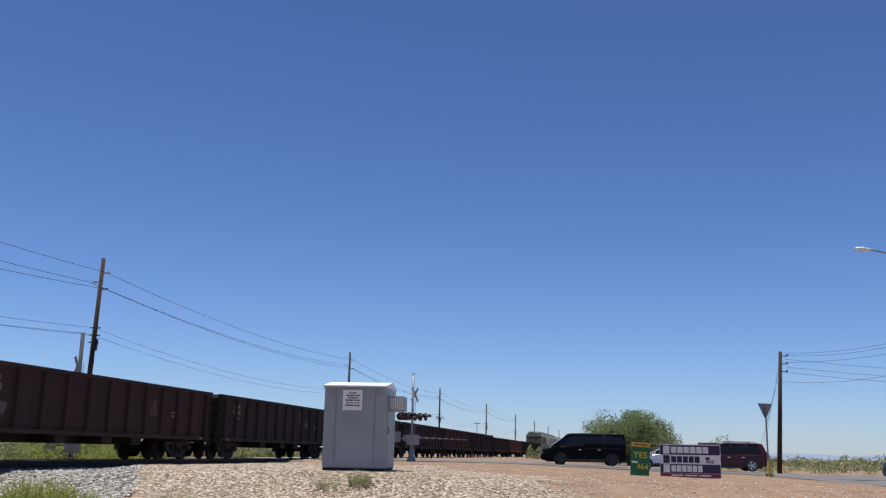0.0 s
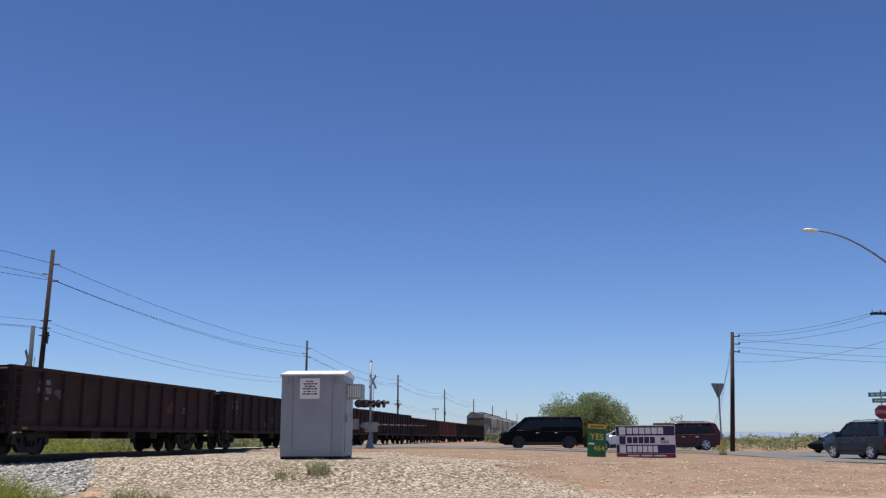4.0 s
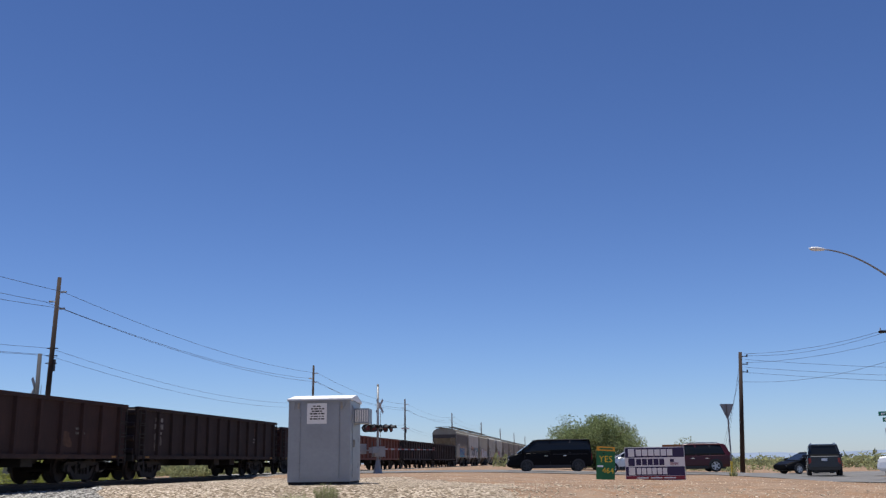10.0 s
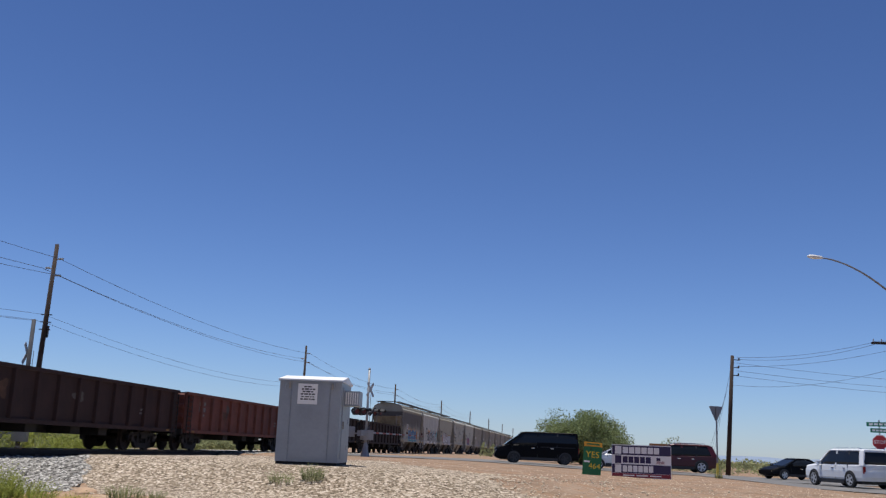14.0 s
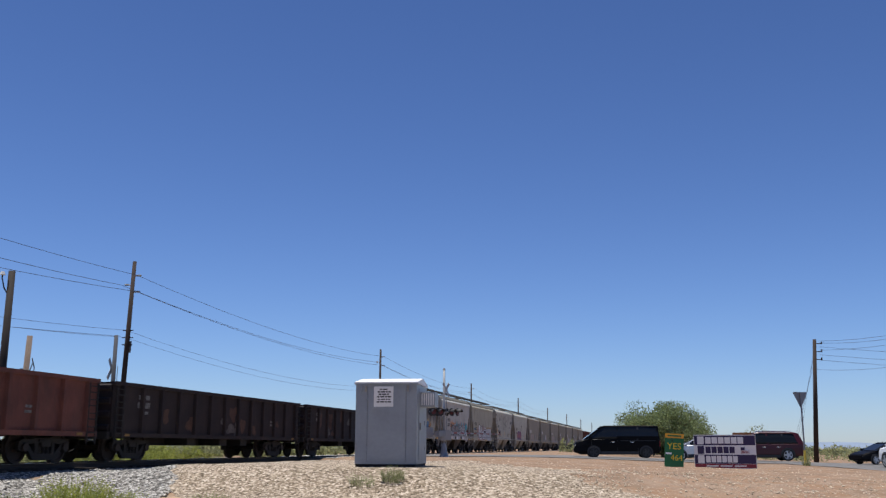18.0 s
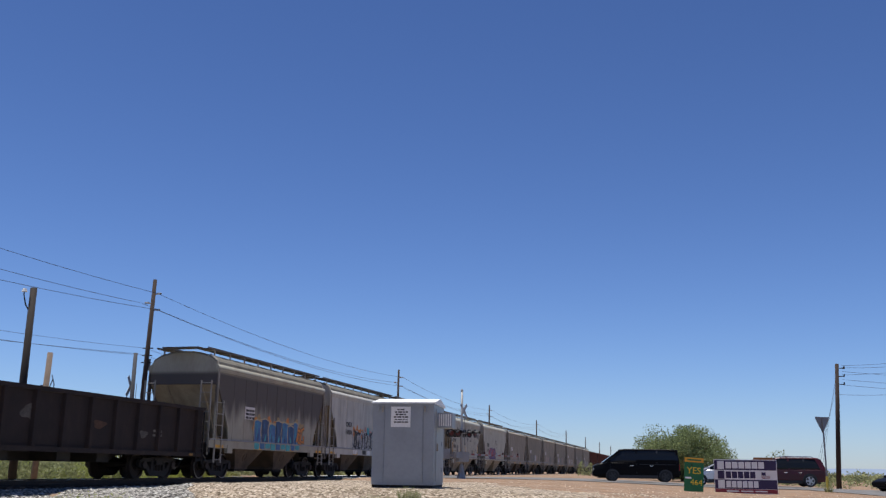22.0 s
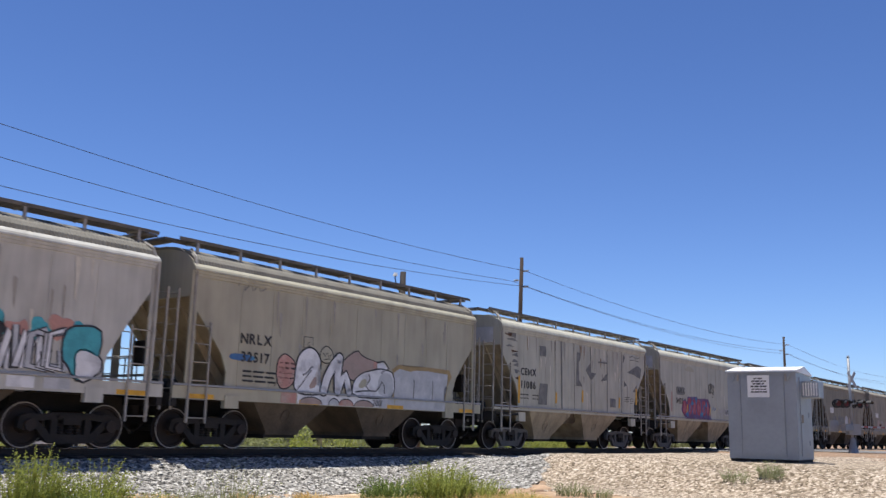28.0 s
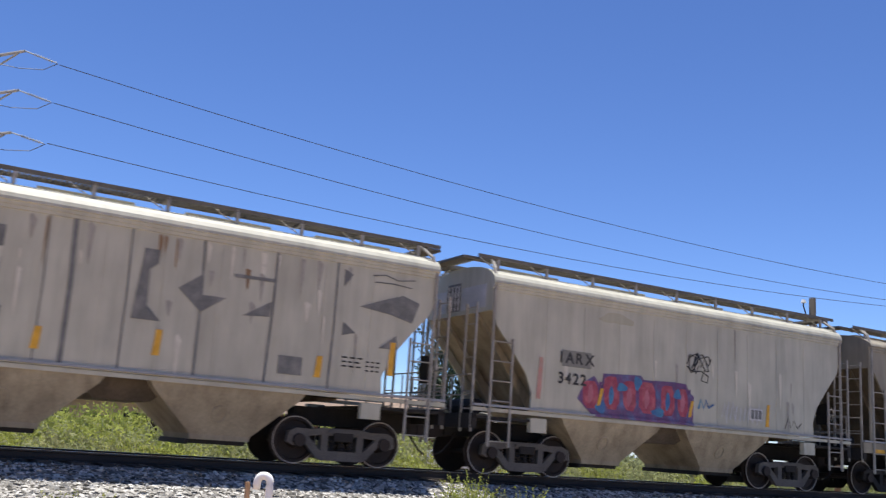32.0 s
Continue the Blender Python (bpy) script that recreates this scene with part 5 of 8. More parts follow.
    for s in (-1, 1):
        part("headlight", box(B(), xf - 0.28, xf - 0.02, min(s * (fr[4] - 0.30), s * (fr[4] + 0.055)), max(s * (fr[4] - 0.30), s * (fr[4] + 0.055)), fr[2] - 0.20, fr[2] - 0.05), HEADL, v, bevel=0.03)
        part("tail_light", box(B(), xb - 0.015, xb + 0.14, min(s * (re[4] - 0.12), s * (re[4] + 0.02)), max(s * (re[4] - 0.12), s * (re[4] + 0.02)), re[2] - 0.42, re[2] - 0.08), TAILL, v, bevel=0.02)
        mx = cx[0] - 0.05 if cx[0] > 0 else cx[-1] - 0.05
        mx = max(cx) - 0.35
        part("door_mirror", box(B(), mx - 0.1, mx + 0.1, min(s * (wl + 0.02), s * (wl + 0.24)), max(s * (wl + 0.02), s * (wl + 0.24)), belt + 0.0, belt + 0.18), paint, v, bevel=0.03)
        for hx in (x0 + (x1 - x0) * 0.46, x0 + (x1 - x0) * 0.80):
            part("door_handle", box(B(), hx - 0.1, hx + 0.1, min(s * (width - 0.02), s * (width + 0.025)), max(s * (width - 0.02), s * (width + 0.025)), belt - 0.17, belt - 0.13), CHROME if not boxy else TRIM, v)
        for hx in (x0 + (x1 - x0) * 0.36, x0 + (x1 - x0) * 0.72, max(cx) - 0.45):
            part("door_gap", box(B(), hx - 0.008, hx + 0.008, min(s * (width - 0.03), s * (width + 0.004)), max(s * (width - 0.03), s * (width + 0.004)), 0.42, belt - 0.02), TRIM, v)
        part("rocker_panel", box(B(), min(wheels_x) + r + 0.1, max(wheels_x) - r - 0.1, min(s * (width - 0.08), s * (width + 0.008)), max(s * (width - 0.08), s * (width + 0.008)), 0.22, 0.40), TRIM, v)
        if rack:
            bm = B()
            tube(bm, [(x0 + 0.3, s * (hw - 0.12), zr + 0.02), (x0 + 0.4, s * (hw - 0.12), zr + 0.09), (x1 - 0.4, s * (hw - 0.12), zr + 0.09), (x1 - 0.3, s * (hw - 0.12), zr + 0.02)], 0.022)
            part("roof_rail", bm, CHROME, v)
    part("grille", box(B(), xf - 0.03, xf + 0.012, -0.42, 0.42, fr[1] + 0.22, fr[2] - 0.12), TRIM, v, bevel=0.02)
    part("front_bumper", box(B(), xf - 0.15, xf + 0.04, -fr[3] + 0.03, fr[3] - 0.03, fr[1] + 0.02, fr[1] + 0.24), TRIM if boxy else paint, v, bevel=0.05)
    part("rear_bumper", box(B(), xb - 0.06, xb + 0.15, -re[3] + 0.03, re[3] - 0.03, re[1] + 0.02, re[1] + 0.26), TRIM if boxy else paint, v, bevel=0.05)
    part("number_plate", box(B(), xb - 0.07, xb - 0.055, -0.16, 0.16, re[1] + 0.36, re[1] + 0.50), WHITE, v)
    part("underbody", box(B(), xb + 0.3, xf - 0.3, -width + 0.25, width - 0.25, 0.20, 0.45), TRIM, v)
    if spare:
        bm = B()
        loft(bm, [[(xb - d, rr * math.cos(a), 1.0 + rr * math.sin(a)) for a in [2 * math.pi * k / 20 for k in range(20)]] for d, rr in ((0.0, 0.34), (0.02, 0.40), (0.22, 0.40), (0.25, 0.33), (0.22, 0.2))])
        part("spare_wheel", bm, TYRE, v)
    return v


BLACKC = mat("black_car_paint", (0.005, 0.005, 0.006), 0.42, var=0.1, bump=0, spec=0.08)
SILVER = mat("silver_car_paint", (0.68, 0.69, 0.70), 0.25, 0.3, var=0.05, bump=0)
MAROON = mat("maroon_car_paint", (0.065, 0.004, 0.009), 0.35, 0.0, var=0.06, bump=0)
DKGREY = mat("slate_grey_car_paint", (0.035, 0.042, 0.052), 0.25, 0.2, var=0.06, bump=0)
WHITEC = mat("white_car_paint", (0.78, 0.79, 0.80), 0.2, var=0.04, bump=0)
JEEPG = mat("grey_off_roader_paint", (0.17, 0.19, 0.21), 0.3, 0.2, var=0.05, bump=0)

van = car("van", "glossy black passenger van waiting at the crossing", "van", BLACKC,
          [(-2.56, 0.42, 1.12, 0.88, 0.90), (-2.50, 0.30, 1.18, 0.93, 0.95), (-1.5, 0.26, 1.20, 0.95, 0.95), (1.2, 0.26, 1.18, 0.95, 0.95), (1.7, 0.26, 1.16, 0.95, 0.92), (2.15, 0.26, 1.08, 0.92, 0.86), (2.45, 0.28, 0.98, 0.86, 0.80), (2.57, 0.34, 0.84, 0.78, 0.72)],
          [(-2.53, 1.10, 1.40, 0.91, 0.89), (-2.46, 1.10, 1.84, 0.93, 0.83), (-1.5, 1.10, 1.91, 0.94, 0.83), (0.7, 1.10, 1.90, 0.94, 0.82), (1.15, 1.10, 1.74, 0.93, 0.79), (2.0, 1.04, 1.14, 0.89, 0.76)],
          (-2.48, 0.95), (-1.72, 1.42), 0.34, 0.95, rim=DRIM)
for s_ in (-1, 1):      # blind panels behind the front doors
    part("side_panel", box(B(), -2.40, 0.02, min(s_ * 0.90, s_ * 0.945), max(s_ * 0.90, s_ * 0.945), 1.12, 1.30), BLACKC, van)
    part("slide_rail", box(B(), -2.3, -0.2, min(s_ * 0.95, s_ * 0.958), max(s_ * 0.95, s_ * 0.958), 1.02, 1.05), TRIM, van)
    part("fog_light", cyl(B(), (2.50, s_ * 0.62, 0.48), (2.575, s_ * 0.62, 0.48), 0.06, n=10), HEADL, van)
silver = car("hatchback", "silver compact car waiting behind the black van", "car", SILVER,
             [(-2.0, 0.42, 0.95, 0.78, 0.80), (-1.9, 0.28, 1.0, 0.86, 0.86), (0.8, 0.26, 0.98, 0.89, 0.87), (1.5, 0.26, 0.86, 0.87, 0.80), (1.98, 0.30, 0.70, 0.80, 0.72), (2.05, 0.36, 0.62, 0.72, 0.66)],
             [(-1.9, 0.92, 1.1, 0.8, 0.78), (-1.5, 0.92, 1.42, 0.84, 0.66), (-0.4, 0.92, 1.48, 0.86, 0.67), (0.3, 0.92, 1.40, 0.86, 0.66), (1.2, 0.90, 0.96, 0.82, 0.64)], (-1.5, 0.2), (-1.25, 1.28), 0.31, 0.88)
SUVB = [(-2.5, 0.50, 1.05, 0.84, 0.86), (-2.42, 0.32, 1.12, 0.93, 0.93), (-1.0, 0.28, 1.10, 0.97, 0.95), (1.2, 0.28, 1.08, 0.97, 0.94), (1.7, 0.28, 1.04, 0.95, 0.88), (2.35, 0.30, 0.92, 0.88, 0.80), (2.5, 0.40, 0.80, 0.80, 0.74)]
SUVC = [(-2.42, 1.02, 1.2, 0.88, 0.84), (-2.1, 1.02, 1.68, 0.91, 0.74), (-1.0, 1.02, 1.76, 0.93, 0.76), (0.3, 1.02, 1.74, 0.93, 0.75), (0.8, 1.02, 1.55, 0.92, 0.73), (1.5, 1.0, 1.08, 0.88, 0.72)]
red = car("red_suv", "maroon three-row sport utility vehicle waiting in the road", "suv", MAROON, SUVB, SUVC, (-2.15, 0.45), (-1.5, 1.55), 0.38, 0.96, rack=True)
sedan = car("sedan", "black four-door sedan stopped on the main road", "car", BLACKC,
            [(-2.25, 0.45, 0.92, 0.78, 0.78), (-2.15, 0.28, 0.98, 0.87, 0.84), (-1.2, 0.24, 0.96, 0.90, 0.87), (0.9, 0.24, 0.93, 0.90, 0.86), (1.7, 0.24, 0.82, 0.87, 0.80), (2.15, 0.28, 0.68, 0.80, 0.72), (2.25, 0.36, 0.60, 0.70, 0.64)],
            [(-1.75, 0.88, 0.98, 0.82, 0.72), (-1.0, 0.88, 1.36, 0.86, 0.62), (-0.3, 0.88, 1.43, 0.87, 0.63), (0.3, 0.88, 1.36, 0.87, 0.62), (1.25, 0.87, 0.93, 0.84, 0.66)], (-1.05, 0.2), (-1.35, 1.35), 0.32, 0.89)
suv = car("grey_suv", "slate-grey sport utility vehicle turning at the junction", "suv", DKGREY,
          [(-2.35, 0.52, 1.12, 0.84, 0.86), (-2.3, 0.34, 1.16, 0.92, 0.92), (-1.0, 0.32, 1.14, 0.95, 0.94), (1.2, 0.32, 1.12, 0.95, 0.93), (1.6, 0.32, 1.10, 0.94, 0.88), (2.25, 0.34, 1.0, 0.88, 0.82), (2.38, 0.44, 0.86, 0.80, 0.76)],
          [(-2.3, 1.08, 1.25, 0.88, 0.84), (-2.15, 1.08, 1.74, 0.90, 0.76), (-1.0, 1.08, 1.82, 0.92, 0.77), (0.3, 1.08, 1.80, 0.92, 0.76), (0.7, 1.08, 1.62, 0.91, 0.75), (1.25, 1.06, 1.14, 0.88, 0.74)], (-2.18, 0.4), (-1.4, 1.45), 0.37, 0.94, rack=True)
tahoe = car("white_suv", "white full-size sport utility vehicle with roof rails", "suv", WHITEC,
            [(-2.58, 0.55, 1.16, 0.90, 0.92), (-2.52, 0.36, 1.20, 0.97, 0.97), (-1.0, 0.34, 1.18, 1.0, 0.98), (1.2, 0.34, 1.17, 1.0, 0.97), (1.7, 0.34, 1.15, 0.99, 0.93), (2.45, 0.36, 1.06, 0.95, 0.89), (2.58, 0.46, 0.92, 0.88, 0.82)],
            [(-2.54, 1.12, 1.3, 0.92, 0.88), (-2.40, 1.12, 1.80, 0.95, 0.80), (-1.0, 1.12, 1.90, 0.97, 0.81), (0.4, 1.12, 1.88, 0.97, 0.80), (0.8, 1.12, 1.68, 0.96, 0.79), (1.35, 1.1, 1.2, 0.92, 0.78)], (-2.43, 0.5), (-1.55, 1.6), 0.40, 0.99, rack=True)
jeep = car("off_roader", "grey boxy off-road vehicle with black hard top and big tyres", "suv", JEEPG,
           [(-2.05, 0.62, 1.18, 0.76, 0.78), (-2.0, 0.52, 1.20, 0.79, 0.79), (0.7, 0.50, 1.20, 0.79, 0.78), (0.95, 0.52, 1.18, 0.74, 0.70), (2.0, 0.55, 1.14, 0.62, 0.58), (2.1, 0.62, 1.10, 0.58, 0.55)],
           [(-2.0, 1.16, 1.6, 0.76, 0.72), (-1.97, 1.16, 1.84, 0.76, 0.70), (-0.5, 1.16, 1.86, 0.77, 0.70), (0.3, 1.16, 1.85, 0.77, 0.70), (0.62, 1.16, 1.5, 0.76, 0.70), (0.8, 1.14, 1.22, 0.75, 0.70)], (-2.0, 0.45), (-1.45, 1.5), 0.43, 0.80, spare=True, boxy=True, flare=True)
part("hard_top", box(B(), -2.02, 0.35, -0.74, 0.74, 1.80, 1.93), TRIM, jeep, "black hard top", bevel=0.06)


def place(v, x, y, heading):
    """Stand a vehicle on the road; heading: the way it faces, as (x, y)."""
    return pose(x, y, ground_z(x, y) + 0.03, 0, 0, math.degrees(math.atan2(heading[1], heading[0])))


van.matrix_basis = place(van, -3.35, 60.0, (-1, -0.14))
silver.matrix_basis = place(silver, 1.75, 60.3, (-1, -0.05))
red.matrix_basis = place(red, 5.5, 64.6, (-1, -0.12))


def motions():
    for wagon, wheels, s in TRAIN:
        rows = []
        for t in (0, 4, 8, 12, 16, 20, 24, 28, 32):
            y = s - SPEED * t
            rows.append((t, pose(track_x(y), y, 0, 0, 0, TURN)))
        walk(wagon, rows)
    walk(sedan, [(t, place(sedan, x, y, h)) for t, x, y, h in (
        (0, 24.5, 75.4, (-1, -0.6)), (2, 20.5, 73.2, (-1, -0.6)), (3.5, 18.0, 71.8, (-1, -0.55)), (5.5, 15.4, 70.4, (-1, -0.5)), (7, 14.35, 69.9, (-1, -0.5)), (8, 13.9, 69.8, (-1, -0.5)), (20, 13.9, 69.8, (-1, -0.5)), (32, 13.9, 69.8, (-1, -0.5)))])
    walk(suv, [(t, place(suv, r * math.sin(radians(az)), r * math.cos(radians(az)), h)) for t, az, r, h in (
        (0, 15.3, 52.5, (-0.4, 0.92)), (3.5, 15.0, 52.9, (-0.4, 0.92)), (5.5, 14.6, 53.3, (-0.36, 0.93)), (7, 14.5, 54.2, (-0.25, 0.97)), (8, 13.7, 56.3, (-0.15, 0.99)), (9, 12.6, 59.3, (-0.03, 1)), (9.5, 12.25, 61, (0.06, 1)), (10, 12.1, 63.3, (0.18, 1)), (10.5, 12.15, 65.8, (0.3, 1)), (11, 12.3, 68.5, (0.6, 0.9)), (11.5, 12.9, 71.1, (0.9, 0.6)), (12, 14.3, 73.5, (1, 0.5)), (13, 18.5, 78.5, (1, 0.5)), (15, 26, 93.5, (1, 0.5)), (20, 40, 147.5, (1, 0.5)), (32, 50, 267.5, (1, 0.45)))])
    walk(tahoe, [(t, place(tahoe, r * math.sin(radians(az)), r * math.cos(radians(az)), h)) for t, az, r, h in (
        (0, 48, 65.5, (-0.95, 0.3)), (7, 24, 52, (-0.9, 0.4)), (9, 19.0, 52, (-0.8, 0.6)), (11, 16.6, 53.1, (-0.65, 0.76)), (11.5, 15.8, 53.4, (-0.55, 0.84)), (12.5, 14.7, 54.2, (-0.42, 0.91)), (13.5, 14.3, 54.9, (-0.36, 0.93)), (15.5, 13.5, 55.9, (-0.3, 0.95)), (17, 12.9, 57.1, (-0.25, 0.97)), (19, 12.9, 57.6, (-0.25, 0.97)), (21, 12.2, 61, (-0.05, 1)), (22, 12.4, 65.5, (0.3, 1)), (23, 13.8, 71.5, (0.9, 0.7)), (24, 18, 78.5, (1, 0.5)), (26, 26, 93.5, (1, 0.5)), (32, 45, 167.5, (1, 0.5)))])
    walk(jeep, [(t, place(jeep, r * math.sin(radians(az)), r * math.cos(radians(az)), h)) for t, az, r, h in (
        (0, 60, 117.5, (-0.95, 0.25)), (8, 48, 69.5, (-0.95, 0.3)), (13, 26, 50.8, (-0.9, 0.42)), (15.5, 18.7, 50.8, (-0.8, 0.6)), (17, 18.1, 51.2, (-0.75, 0.65)), (20, 17.4, 51.5, (-0.7, 0.7)), (22, 15.8, 52.5, (-0.5, 0.85)), (24, 14.3, 54.2, (-0.4, 0.9)), (32, 14.2, 54.5, (-0.4, 0.9)))])
    # rolling wheels of the hoppers that pass close by
    step = 0.08
    for wagon, wheels, s in TRAIN:
        if wagon in list(named.values())[1:5]:
            for w in wheels:
                y0, z0 = w.location.y, w.location.z
                n = int(32 / step)
                walk(w, [(k * step, pose(0, y0, z0, math.degrees(SPEED * k * step / 0.47), 0, 0)) for k in range(n + 1)])

# ---- markings and graffiti on the hopper wagons ----
SIDE = pose(0, 0, 0, 90, 0, 90)
FX = 1.5
G_WHITE = mat("white_spray_paint", (0.70, 0.70, 0.71), 0.7, var=0.12, scale=3, dirt=(0.45, 0.45, 0.47))
G_BLACK = mat("black_spray_paint", (0.03, 0.03, 0.035), 0.7, var=0.2, scale=4)
G_GREY = mat("grey_spray_paint", (0.42, 0.43, 0.45), 0.7, var=0.15, scale=2, dirt=(0.55, 0.55, 0.56))
G_PINK = mat("faded_pink_spray_paint", (0.46, 0.24, 0.20), 0.7, var=0.2, scale=3, dirt=(0.40, 0.33, 0.28))
G_PINKG = mat("dull_rose_grey_spray_paint", (0.36, 0.27, 0.235), 0.7, var=0.15, scale=3, dirt=(0.33, 0.27, 0.23))
G_TAN = mat("ochre_spray_paint", (0.34, 0.24, 0.11), 0.7, var=0.2, scale=3)
G_RED = mat("crimson_spray_paint", (0.30, 0.05, 0.085), 0.7, var=0.3, scale=5, dirt=(0.42, 0.12, 0.14))
G_ROSE = mat("rose_spray_paint", (0.40, 0.13, 0.17), 0.7, var=0.2, scale=4)
G_BLUE = mat("blue_spray_paint", (0.05, 0.13, 0.30), 0.7, var=0.25, scale=3, dirt=(0.06, 0.26, 0.42))
G_DEEP = mat("deep_blue_spray_paint", (0.035, 0.075, 0.17), 0.7, var=0.25, scale=3)
G_CREAM = mat("cream_spray_paint", (0.44, 0.36, 0.22), 0.7, var=0.2, scale=4)
G_TEAL = mat("teal_spray_paint", (0.06, 0.33, 0.38), 0.7, var=0.25, scale=3)
G_ORANGE = mat("orange_spray_paint", (0.58, 0.22, 0.05), 0.7, var=0.2, scale=3)
G_DUSK = mat("indigo_spray_paint", (0.13, 0.06, 0.15), 0.7, var=0.3, scale=4, dirt=(0.10, 0.14, 0.28))
PATCH = mat("dark_grey_patch_paint", (0.145, 0.145, 0.14), 0.75, var=0.2, scale=4, dirt=(0.22, 0.215, 0.20))
RUSTY = mat("bare_rust_patch", (0.075, 0.036, 0.022), 0.9, var=0.4, scale=5)
SCUFF = mat("faded_pale_scuff", (0.09, 0.078, 0.07), 0.9, var=0.4, scale=5)


def flat(car, name, poly, material, lift, label=""):
    """A thin painted shape on the near side of a wagon; poly in (along, height)."""
    bm = B()
    vs = [bm.verts.new((FX + 0.010 + lift * 0.0022, y, z)) for y, z in poly]
    bm.faces.new(vs)
    bmesh.ops.triangulate(bm, faces=bm.faces[:], ngon_method='EAR_CLIP')
    return part(name, bm, material, car, label)


def blob(cy, cz, ry, rz, n=18, wob=0.12, seed=0, sq=2.6):
    r = random.Random(seed)
    pts = []
    ph = r.random() * 6.28
    for k in range(n):
        a = 2 * math.pi * k / n
        c, s = math.cos(a), math.sin(a)
        e = (abs(c) ** sq + abs(s) ** sq) ** (-1 / sq)
        e *= 1 + wob * math.sin(3 * a + ph) + wob * 0.5 * r.uniform(-1, 1)
        pts.append((cy + ry * e * c, cz + rz * e * s))
    return pts


def grow(poly, d):
    cy = sum(p[0] for p in poly) / len(poly)
    cz = sum(p[1] for p in poly) / len(poly)
    return [(cy + (y - cy) + d * (y - cy) / (math.hypot(y - cy, z - cz) + 1e-6), cz + (z - cz) + d * (z - cz) / (math.hypot(y - cy, z - cz) + 1e-6)) for y, z in poly]


def stroke(car, pts, w, material, lift, name="painted_line"):
    """A painted line of even width through points."""
    bm = B()
    ps = [Vector(p) for p in pts]
    L, R = [], []
    for i, p in enumerate(ps):
        d = (ps[min(i + 1, len(ps) - 1)] - ps[max(i - 1, 0)]).normalized()
        n = Vector((-d.y, d.x)) * w / 2
        L.append(p + n)
        R.append(p - n)
    x = FX + 0.010 + lift * 0.0022
    a = [bm.verts.new((x, q.x, q.y)) for q in L]
    b = [bm.verts.new((x, q.x, q.y)) for q in R]
    for i in range(len(ps) - 1):
        bm.faces.new((a[i], a[i + 1], b[i + 1], b[i]))
    return part(name, bm, material, car)


def bubble(car, poly, fill, lift, edge=0.05):
    flat(car, "graffiti_outline", grow(poly, edge), G_BLACK, lift)
    flat(car, "graffiti_fill", poly, fill, lift + 1)


def stencil(car, text, y, z, size):
    """Stencilled characters, each a piece of its own, centred on y."""
    obs, w = [], 0.0
    for ch in text:
        if ch == "M":           # an open M with four clear strokes
            hh, ww = size * 0.35, size * 0.33
            o = part("stencil_letter", loft(B(), [[(a * ww, b * hh, e) for a, b in ((-1, -1), (-1, 1), (-0.62, 1), (0, -0.1), (0.62, 1), (1, 1), (1, -1), (0.68, -1), (0.68, 0.42), (0, -0.72), (-0.68, 0.42), (-0.68, -1))] for e in (-0.002, 0.002)]), BLACKP, car)
        else:
            o = letters(ch, size, BLACKP, car, SIDE, 0.002, "stencil_letter", fat=0.009)
        xs = [v.co.x for v in o.data.vertices]
        ex = max(0.0, size * 0.36 - (max(xs) - min(xs))) / 2      # narrow figures keep a full column
        obs.append((o, w + ex - min(xs)))
        w += max(xs) - min(xs) + 2 * ex + size * 0.13
    for o, d in obs:
        o.matrix_basis = pose(FX + 0.013, y - (w - size * 0.13) / 2 + d, z) @ SIDE


def bars(car, y, z, rows, w, h=0.055, gap=0.10, material=BLACKP, seed=1):
    r = random.Random(seed)
    for k in range(rows):
        x = y
        for j in range(3):
            ww = w * r.uniform(0.2, 0.32)
            flat(car, "stencil_bar", [(x, z - k * gap), (x + ww, z - k * gap), (x + ww, z - k * gap - h), (x, z - k * gap - h)], material, 2)
            x += ww + 0.05


def wild(car, y0, y1, z0, z1, fills, n, seed, edge=G_BLACK, lift=2.0, shape=0.0, thin=1.0):
    """Interlocking spray-can letter strokes: fat bars and hooks, each with a dark edge."""
    r = random.Random(seed)
    for k in range(n):
        u = (k + r.uniform(0.1, 0.9)) / n
        y = y0 + (y1 - y0) * u
        zt = z1 - shape * (z1 - z0) * abs(2 * u - 1) ** 2 - r.uniform(0, 0.18) * (z1 - z0)
        zb = z0 + r.uniform(0, 0.12) * (z1 - z0)
        w = r.uniform(0.10, 0.2) * thin
        kind = r.randrange(4)
        s = r.uniform(-0.18, 0.28)
        if kind == 0:
            pts = [(y, zb), (y + s, zt)]
        elif kind == 1:
            pts = [(y - 0.2, zt), (y + 0.1, zt - 0.05), (y + 0.12, (zt + zb) / 2), (y - 0.1, zb + 0.05), (y + 0.3, zb)]
        elif kind == 2:
            pts = [(y - 0.15, zb), (y + 0.02, zt), (y + 0.15, (zt + zb) / 2), (y + 0.32, zt - 0.05), (y + 0.36, zb)]
        else:
            pts = [(y + 0.25, zt), (y - 0.1, zt - 0.12), (y - 0.12, zb + 0.1), (y + 0.25, zb + 0.05), (y + 0.22, (zt + zb) / 2)]
        h = lift + 0.12 * k
        stroke(car, pts, w + 0.09 * thin, edge, h, "graffiti_outline")
        stroke(car, pts, w, r.choice(fills), h + 0.06, "graffiti_fill")


# tan wagon with white bubble letters
nr = named[2]
stencil(nr, "NRLX", -3.80, 2.73, 0.36)
stencil(nr, "32517", -3.80, 2.27, 0.35)
bars(nr, -4.2, 1.95, 3, 1.3, 0.05, 0.12)
flat(nr, "graffiti_fill", blob(-4.25, 2.26, 0.42, 0.085, wob=0.04, seed=3), G_BLUE, 1)


